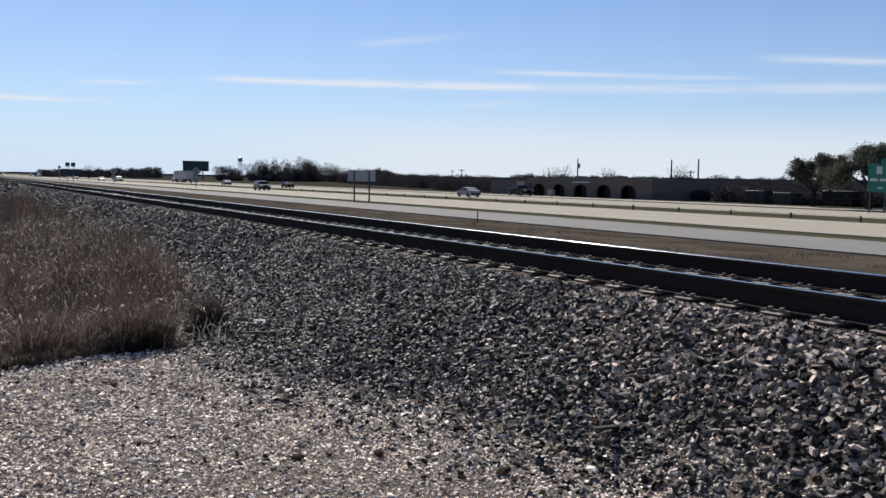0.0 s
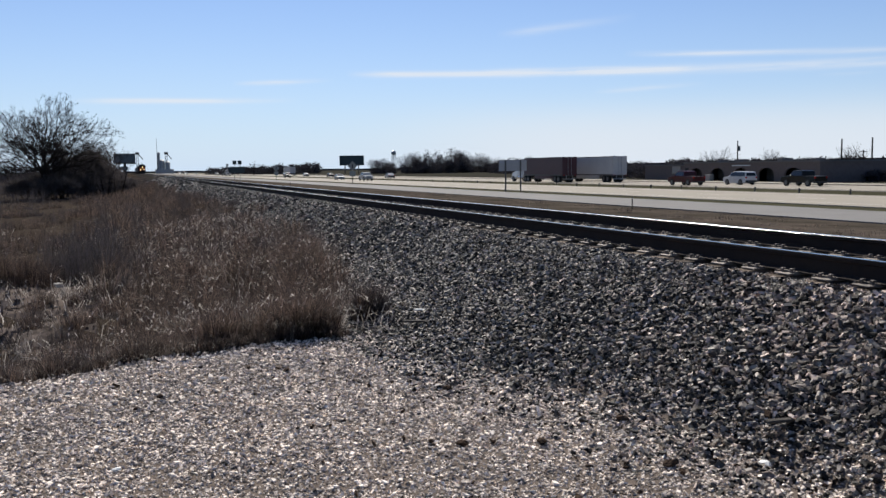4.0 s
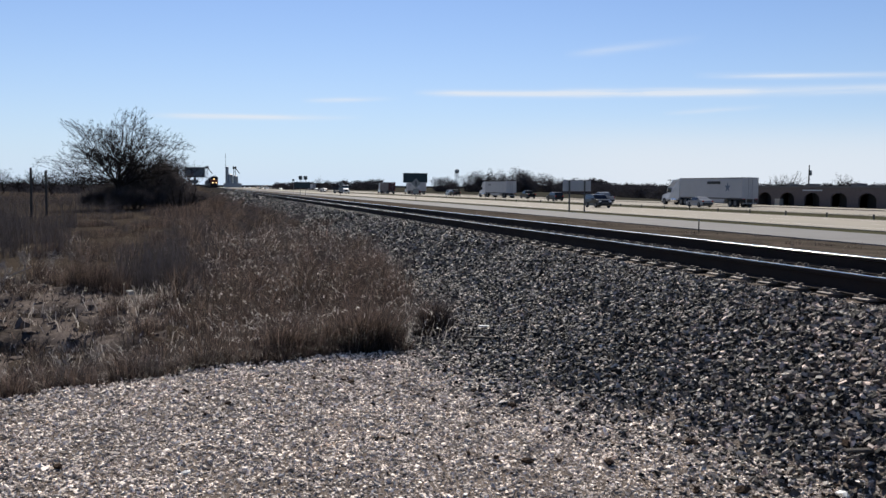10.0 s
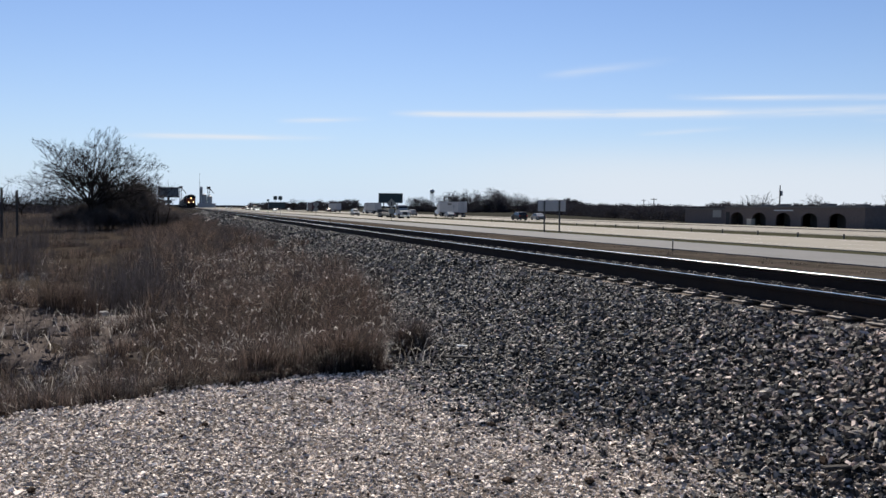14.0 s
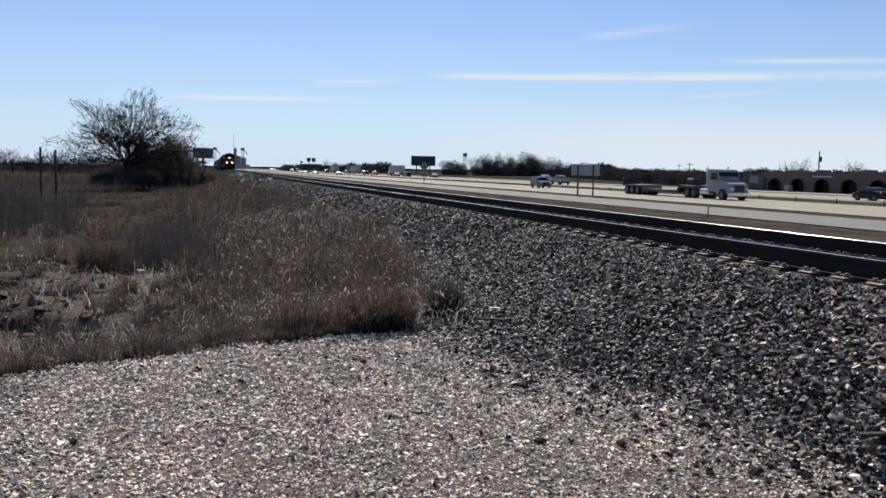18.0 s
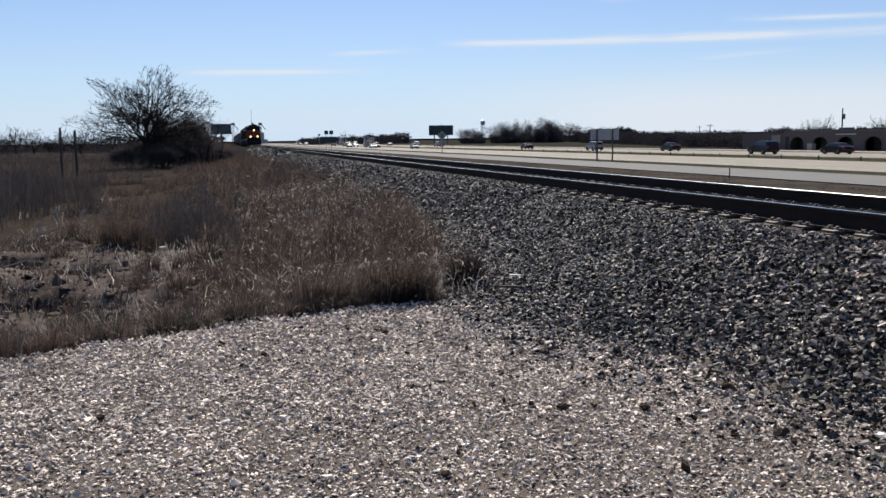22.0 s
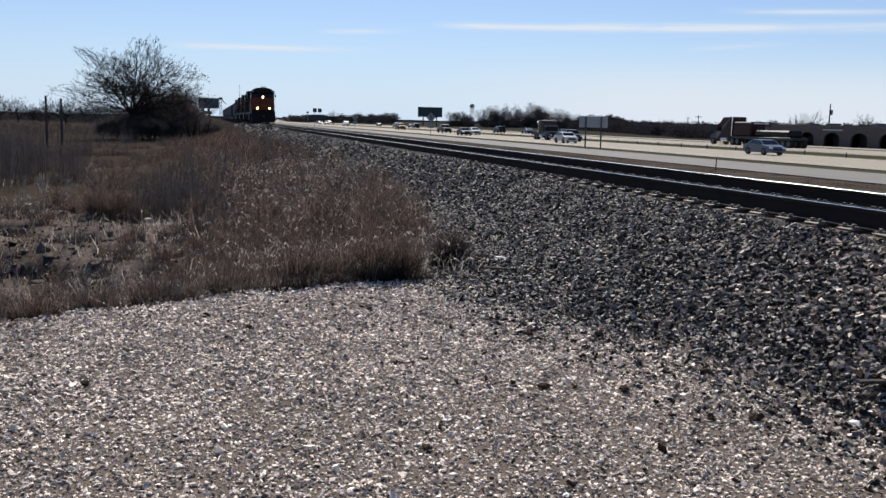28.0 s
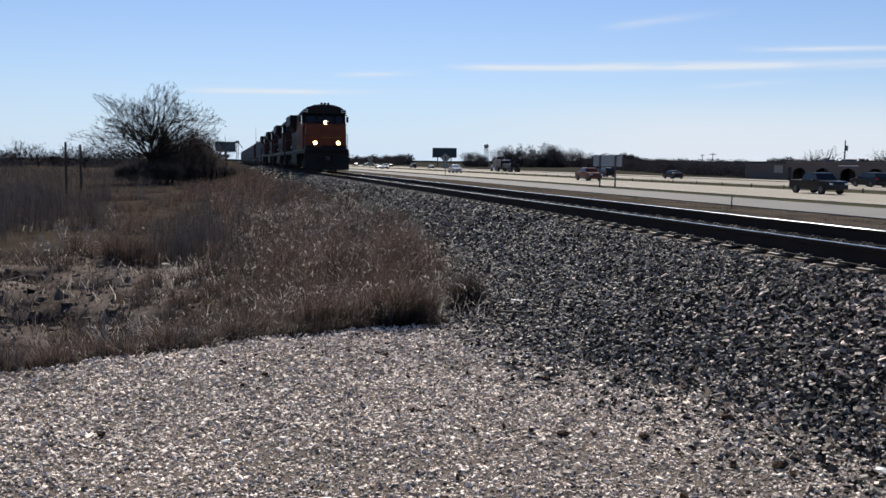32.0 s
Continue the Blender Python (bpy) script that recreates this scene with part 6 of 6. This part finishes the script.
def yard():
    """Low sheds, a fence and a pale wall behind the oaks."""
    for x, y, w, d, h, mat, nm, lab in ((97, 84, 1.8, 3.0, 1.7, "opening_shade_and_bin", "dumpster", "dark steel dumpster in the yard"), (97, 79.5, 1.6, 2.6, 1.5, "loco_grey", "dumpster", "grimy steel dumpster in the yard"),
                                        (99, 72.5, 2.2, 4.2, 1.9, "loco_black", "storage_bin", "black storage bin under the oaks")):
        b = bmesh.new()
        prism(b, [(-d / 2, 0.1), (d / 2, 0.1), (d / 2 + 0.12, h), (-d / 2 - 0.12, h)], -w / 2, w / 2, bevel=0.03)
        ob = thing(nm, (x, y, -0.76), lab, "bin")
        part("body", b, M[mat], ob)
        part("lid", bmb(-w / 2 - 0.03, w / 2 + 0.03, -d / 2 - 0.15, d / 2 + 0.15, h, h + 0.07, bevel=0.02), M["trim"], ob)
    th = thing("pale_house", (104, 52, -0.76), "low pale plastered house with dark doorways behind the oaks", "house")
    part("wall", bmb(0, 10, -14, 14, 0, 2.9), M["pale_wall"], th)
    part("roof", bmb(-0.5, 10.5, -14.5, 14.5, 2.903, 3.2), M["roof"], th)
    for y in (-9, -5, -1.5, 2.5, 6, 10):
        part("door", bmb(-0.05, -0.003, y - 0.8, y + 0.8, 0, 2.2), M["opening_shade_and_bin"], th)
    th = thing("rail_fence", (96, 0, -0.76), "low rail fence along the grass by the road", "fence")
    for k in range(12):
        part("fence_post", bmb(-0.05, 0.05, 62 + k * 2.4, 62.1 + k * 2.4, 0, 1.1), M["post_wood"], th)
    for z in (0.5, 0.95):
        part("fence_rail", bmb(-0.065, -0.052, 62, 88.5, z, z + 0.09), M["post_wood"], th)


yard()


def water_tower():
    th = thing("water_tower", (353, 1200, 0), "pale water tower on slender legs", "water tower")
    b = bmesh.new()
    bmesh.ops.create_uvsphere(b, u_segments=20, v_segments=12, radius=3.4, matrix=Matrix.Translation((0, 0, 25)) @ Matrix.Diagonal((1, 1, 0.95, 1)))
    part("tank", b, M["steel"], th, smooth=True)
    for k in range(4):
        a = math.pi / 4 + k * math.pi / 2
        part("leg", bmt((4.2 * math.cos(a), 4.2 * math.sin(a), 0), (2.9 * math.cos(a), 2.9 * math.sin(a), 24), 0.35, 0.3, 8), M["steel"], th)
    part("riser", bmt((0, 0, 0), (0, 0, 22), 0.5, 0.5, 10), M["steel"], th)


water_tower()


def grain_elevator():
    th = thing("grain_elevator", (27.5, 900, 0), "distant grain elevator with lattice legs, bins and a tall mast", "grain elevator")
    part("mast", bmt((-1.0, 0, 0), (-1.0, 0, 34), 0.35, 0.12, 6), M["loco_grey"], th)
    for x, h, r in ((3.5, 12.5, 2.4), (8.5, 11, 2.4), (0.5, 20, 1.3)):
        b = bmt((x, 0, 0), (x, 0, h), r, r, 16)
        tube(b, (x, 0, h), (x, 0, h + r * 0.6), r, 0.3, 16)
        part("bin", b, M["steel"], th)
    for x in (-19, 7.5):
        b = bmesh.new()
        for sx in (-0.9, 0.9):
            tube(b, (x + sx, 0, 0), (x + sx, 0, 21), 0.22, 0.22, 5)
        for k in range(6):
            tube(b, (x - 0.9, 0, k * 3.5), (x + 0.9, 0, k * 3.5 + 3.5), 0.14, 0.14, 4)
        box(b, x - 1.8, x + 1.8, -1, 1, 18.5, 20.5)
        tube(b, (x, 0, 20), (x + 5, 0, 14), 0.35, 0.35, 6)
        part("leg_tower", b, M["loco_grey"], th)
    part("shed", bmb(-3, 14, -6, 6, 0, 4.2), M["steel"], th)


grain_elevator()


def fence_posts():
    for x, y, h in ((-9.9, 60, 3.2), (-9.1, 60.5, 3.05), (-22, 60, 1.7), (-28, 66, 1.6)):
        z = height(x, y)
        th = thing("fence_post", (x, y, z - 0.1), "grey weathered wooden fence post in the weeds", "fence post", "fence posts in the field")
        part("shaft", bmt((0, 0, 0), (0.03, 0, h), 0.075, 0.065, 8), M["post_wood"], th)


fence_posts()

# ---- trees and brush ----


def bare_tree(x, y, z, tall, wide, seed, tips=7000, label="spreading leafless tree with a wide twiggy crown", thin=0.010, low=0.24):
    """A crown of scattered points, each joined to the nearest limb that leads back to the trunk; limbs thicken toward the root."""
    rng = np.random.default_rng(seed)
    th = thing("tree", (x, y, z), label, "tree")
    d = rng.normal(size=(tips * 2, 3))
    d /= np.linalg.norm(d, axis=1, keepdims=True)
    lobe = 1 + 0.2 * np.sin(d[:, 0] * 6 + d[:, 2] * 5 + seed) + 0.14 * np.sin(d[:, 1] * 8 - d[:, 0] * 9) + 0.12 * np.sin(d[:, 2] * 13 + d[:, 0] * 11)
    r = rng.random(tips * 2) ** 0.45 * lobe * 0.86
    p = np.array([0, 0, tall * 0.47]) + d * r[:, None] * np.array([wide / 2, wide * 0.42, tall * 0.5])
    p = p[(p[:, 2] > tall * low) & (p[:, 2] < tall)][:tips]
    # thin the middle below the crown so that the limbs show
    core = (np.hypot(p[:, 0], p[:, 1]) < wide * 0.2) & (p[:, 2] < tall * 0.42)
    p = p[~core | (rng.random(len(p)) < 0.25)]
    stem = np.array([[0, 0, -0.2], [0.04, 0, tall * 0.08], [0.0, 0.05, tall * 0.15], [-0.06, 0, tall * 0.22]])
    p = np.concatenate([stem, p[np.argsort(np.linalg.norm(p - stem[-1], axis=1))]])
    n = len(p)
    parent, path = np.zeros(n, int), np.zeros(n)
    for i in range(1, n):
        if i < 4:
            parent[i] = i - 1
        else:
            gap = np.linalg.norm(p[1:i] - p[i], axis=1)
            parent[i] = 1 + np.argmin(gap * (1 + 0.5 * gap) + 0.7 * path[1:i])
        path[i] = path[parent[i]] + np.linalg.norm(p[i] - p[parent[i]])
    load = np.ones(n)
    for i in range(n - 1, 0, -1):
        load[parent[i]] += load[i]
    # straighten the limbs along their heaviest child
    heir = np.arange(n)
    best = np.zeros(n)
    for i in range(4, n):
        if load[i] > best[parent[i]]:
            best[parent[i]], heir[parent[i]] = load[i], i
    inner = np.nonzero(heir != np.arange(n))[0]
    inner = inner[inner > 3]
    for k in range(4):
        p[inner] += 0.45 * ((p[parent[inner]] + p[heir[inner]]) / 2 - p[inner])
    radius = np.maximum(thin, tall * 0.034 * np.sqrt(load / load[1]))
    segs = [(p[parent[i]], p[i], min(radius[parent[i]], radius[i] * 1.5), radius[i]) for i in range(1, n)]
    put_mesh("trunk", tri_mesh("trunk", *limb_arrays([s for s in segs if s[3] > thin * 1.6])), M["bark"], th, "dark trunk and limbs")
    fine = limb_arrays([s for s in segs if s[3] <= thin * 1.6], 3)
    ends = np.nonzero(load < 2.5)[0]
    out = p[ends] - p[parent[ends]]
    out /= np.linalg.norm(out, axis=1, keepdims=True) + 1e-9
    way = np.repeat(out, 8, 0) * 0.9 + rng.normal(0, 0.6, (len(ends) * 8, 3)) + np.array([0, 0, 0.15])
    way /= np.linalg.norm(way, axis=1, keepdims=True)
    side = np.cross(way, rng.normal(size=way.shape))
    side /= np.linalg.norm(side, axis=1, keepdims=True)
    q = np.repeat(p[ends], 8, 0)
    v = np.stack([q - side * thin * 0.8, q + side * thin * 0.8, q + way * tall * rng.uniform(0.015, 0.05, (len(q), 1))], 1).reshape(-1, 3)
    put_mesh("crown", tri_mesh("crown", *joined([fine, (v, np.arange(len(v)).reshape(-1, 3))])), M["twig"], th, "fine bare twigs")
    return th


bare_tree(-6.2, 79, -0.35, 8.4, 11.2, 27)


def brush(x, y, z, wide, deep, tall, seed, count=2600, mat="brush", label="dense dark leafless thicket beside the track", length=0.5, width=0.02, group="thicket"):
    rng = np.random.default_rng(seed)
    th = thing("bush", (x, y, z), label, "bush", group)
    for k in range(7):
        segs = []
        p = np.array([rng.uniform(-wide, wide) * 0.6, rng.uniform(-deep, deep) * 0.6, -0.1])
        way = np.array([rng.normal(0, 0.3), rng.normal(0, 0.3), 1.0])
        grow(rng, p, way / np.linalg.norm(way), tall * 0.34, tall * 0.012, 3, segs, spread=0.6)
        put_mesh("stem", tri_mesh("stem", *limb_arrays(segs, 4)), M["bark"], th)
    lobes = [twig_cloud(rng, count // 5, (rng.uniform(-0.45, 0.45) * wide, rng.uniform(-0.45, 0.45) * deep, tall * rng.uniform(0.28, 0.6)), (wide * rng.uniform(0.4, 0.6), deep * 0.55, tall * rng.uniform(0.28, 0.42)), length, width) for k in range(5)]
    put_mesh("crown", tri_mesh("crown", *joined(lobes)), M[mat], th)
    return th


for i, (bx, by, bw, bt) in enumerate(((-5.9, 80, 2.0, 2.9), (-4.6, 81, 2.2, 4.2), (-3.4, 83, 2.2, 4.5), (-2.4, 84, 2.0, 4.5), (-1.8, 87, 1.8, 3.6), (-1.2, 89, 1.4, 2.3), (-2.4, 92, 2.0, 4.0), (-3.4, 98, 2.4, 4.4), (-2.3, 103, 1.9, 3.2), (-6.9, 81, 1.7, 2.2), (-3.0, 112, 2.2, 3.4), (-3.0, 124, 2.2, 3.2), (-8.0, 80, 1.5, 1.5), (-0.2, 96, 1.2, 1.3), (-5.2, 77.5, 1.8, 1.7), (-3.2, 79.5, 1.8, 2.3))):
    brush(bx, by, -0.4, bw * 1.25, bw * 1.1, bt * 1.22, 40 + i, 9000, length=0.42, width=0.014)


def woods(name, label, spots, seed, mat, count=900, length=1.2, width=0.09):
    """A far belt of bare trees as one mass of twigs with trunks."""
    rng = np.random.default_rng(seed)
    pieces = []
    for x, y, z, wide, tall in spots:
        for k in range(3):
            pieces.append(twig_cloud(rng, count // 3, (x + rng.uniform(-0.4, 0.4) * wide, y + rng.uniform(-0.4, 0.4) * wide, z + tall * rng.uniform(0.3, 0.62)), (wide * 0.6, wide * 0.6, tall * rng.uniform(0.3, 0.42)), length, width, 0.25, True))
        pieces.append(twig_cloud(rng, count // 2, (x, y, z + tall * 0.14), (wide * 0.75, wide * 0.75, tall * 0.2), length, width, 0.25, True))
        segs = [((x, y, z), (x + rng.normal(0, 0.3), y, z + tall * 0.7), 0.02 * tall, 0.006 * tall)]
        for k in range(4):
            segs.append(((x, y, z + tall * 0.25), (x + rng.normal(0, 0.25) * wide, y + rng.normal(0, 0.25) * wide, z + tall * rng.uniform(0.6, 0.85)), 0.008 * tall, 0.002 * tall))
        pieces.append(limb_arrays(segs, 4))
    v, f = joined(pieces)
    tagged(new(name, tri_mesh(name, v, f, (M[mat],))), label, "woods", kind="stuff")


def far_woods():
    rng = random.Random(5)
    row = []
    # the clump of trees between the big billboard and the sign back
    for k in range(44):
        s = k / 43
        x, y = 128 + 92 * s + rng.uniform(-2, 2), 452 + rng.uniform(-25, 25)
        tall = 8.2 + 4.0 * math.sin(math.pi * min(1, s * 1.35)) + rng.uniform(-2.2, 2.0)
        row.append((x, y, -0.5, rng.uniform(4.2, 7.5), tall))
        row.append((x + rng.uniform(-3, 3), y - 6, -0.5, rng.uniform(3.5, 5), tall * rng.uniform(0.4, 0.62)))
    for k in range(7):
        row.append((157 + rng.uniform(-4, 5), 330 + rng.uniform(-8, 8), -0.5, 3.2, rng.uniform(6, 9)))
    woods("tree_row", "row of bare winter trees beyond the highway", row, 61, "far_brush", 900, 0.5, 0.17)
    row = []
    for k in range(60):
        s = k / 59
        row.append((60 + 75 * s + rng.uniform(-6, 6), 660 + rng.uniform(-40, 40), -0.5, rng.uniform(5, 8), 4.5 + 4.5 * s + rng.uniform(-1, 1.5)))
    woods("tree_row", "low distant belt of bare trees behind the billboard", row, 62, "far_brush", 330, 0.8, 0.26)
    row = []
    for k in range(110):
        s = k / 109
        x = 170 + 90 * s + rng.uniform(-14, 14)
        y = 345 - 235 * s + rng.uniform(-12, 12)
        row.append((x, y, -0.4, rng.uniform(4, 7), rng.uniform(3.0, 4.4) + (1.5 if rng.random() < 0.08 else 0)))
    woods("tree_row", "long low belt of leafless brush behind the buildings", row, 63, "far_brush", 420, 0.5, 0.14)
    row = []
    for k in range(95):
        s = k / 94
        row.append((100 + 55 * s + rng.uniform(-5, 5), 140 + 215 * s + rng.uniform(-8, 8), -0.6, rng.uniform(4, 6), rng.uniform(2.9, 3.9) * (1 + 0.5 * s)))
    for k in range(46):
        row.append((101 + rng.uniform(-2, 4), 62 + 0.85 * k + rng.uniform(-1, 1), -0.7, rng.uniform(2.2, 3.2), rng.uniform(1.5, 2.3)))
    woods("tree_row", "dark leafless hedge along the far side of the highway", row, 65, "far_brush", 470, 0.45, 0.13)
    row = []
    for k in range(70):
        a = radians(-40 + 36 * k / 69)
        d = 260 + rng.uniform(-40, 60)
        row.append((math.sin(a) * d, math.cos(a) * d, -0.9, rng.uniform(5, 8), rng.uniform(4.0, 6.5) if k % 5 else rng.uniform(7, 9)))
        row.append((math.sin(a) * d * 0.95 + rng.uniform(-4, 4), math.cos(a) * d * 0.95, -0.9, rng.uniform(5, 8), rng.uniform(2.2, 3.6)))
    woods("tree_row", "ragged distant tree line across the field", row, 64, "far_brush", 330, 0.6, 0.09)
    row = []
    for k in range(150):
        a = radians(34 + 44 * k / 149)
        d = 760 + rng.uniform(-120, 120)
        row.append((math.sin(a) * d, math.cos(a) * d, -0.3, rng.uniform(8, 13), rng.uniform(7.5, 10.5)))
    woods("far_woods", "dark belt of distant woods beyond the yards", row, 66, "far_brush", 380, 1.2, 0.4)
    for k in range(17):
        y = 185 + rng.uniform(0, 60)
        x = -y * (0.10 + 0.0155 * k + rng.uniform(-0.004, 0.004))
        t = 4.2 + 1.6 * rng.random() + (1.4 if k in (4, 6, 7, 11) else 0)
        bare_tree(x, y, -0.6, t, t * rng.uniform(0.7, 1.2), 300 + k, 520, "slight bare tree in the field's far hedge", 0.022)
    for x, y, t in ((133, 176, 6.8), (131, 156, 6.2), (131, 134, 6.4), (150, 205, 6.6)):
        bare_tree(x, y, -0.3, t, t * 1.1, int(x * 7 + y), 420, "slight bare tree behind the low buildings", 0.018)
    bare_tree(62, 470, -0.5, 7.5, 8, 77, 260, "lone bare tree far along the track", 0.04)


far_woods()


def ridge():
    """Wooded rising ground that closes the horizon all round."""
    rng = np.random.default_rng(31)
    n = 400
    a = np.linspace(0, 2 * np.pi, n, endpoint=False)
    v, f = [], []
    for i, t in enumerate(a):
        right = math.exp(-((math.degrees(t) - 62) / 38) ** 2)
        h = 2.0 + 17 * right + 2.5 * noise.noise(Vector((math.cos(t) * 9, math.sin(t) * 9, 0))) + rng.uniform(0, 1.2)
        d = 2300
        v += [(math.sin(t) * d, math.cos(t) * d, -12), (math.sin(t) * d, math.cos(t) * d, h), (math.sin(t) * (d + 500), math.cos(t) * (d + 500), -12)]
    for i in range(n):
        j = (i + 1) % n
        f += [(3 * i, 3 * j, 3 * j + 1), (3 * i, 3 * j + 1, 3 * i + 1), (3 * i + 1, 3 * j + 1, 3 * j + 2), (3 * i + 1, 3 * j + 2, 3 * i + 2)]
    tagged(new("backdrop", tri_mesh("backdrop", v, f, (M["far_ridge"],))), "low wooded ridge far off on the horizon", "ridge", kind="structure")


ridge()


def live_oak(x, y, z, tall, wide, seed):
    rng = np.random.default_rng(seed)
    th = thing("oak_tree", (x, y, z), "dark evergreen live oak with a broad leafy crown", "tree", "live oaks by the road")
    segs = [(np.array([0, 0, -0.2]), np.array([0.1, 0, tall * 0.3]), tall * 0.05, tall * 0.04)]
    for k in range(5):
        a = 2 * np.pi * k / 5 + rng.uniform(-0.3, 0.3)
        way = np.array([np.cos(a) * 1.15, np.sin(a) * 1.15, 1.0])
        grow(rng, (0.1, 0, tall * 0.28), way / np.linalg.norm(way), tall * 0.24, tall * 0.022, 3, segs, spread=0.7)
    put_mesh("trunk", tri_mesh("trunk", *limb_arrays(segs)), M["bark"], th)
    lobes = []
    ends = [s[1] for s in segs if s[2] < tall * 0.012]
    for e in ends[:: max(1, len(ends) // 46)]:
        r = tall * rng.uniform(0.09, 0.15)
        lobes.append(twig_cloud(rng, 380, e, (r * 1.35, r * 1.35, r * 0.9), 0.2, 0.08, 0.1))
    put_mesh("crown", tri_mesh("crown", *joined(lobes)), M["oak_leaf"], th, "dark green clumps of small leaves")


live_oak(89.5, 69.5, -0.76, 6.6, 7, 91)
live_oak(87.0, 60.5, -0.76, 7.8, 8, 92)
live_oak(92.0, 60.0, -0.76, 7.6, 7, 93)


def motions():
    for ob, a, b in MOVES:
        walk(ob, [(0.0, a), (32.0, b)])


motions()
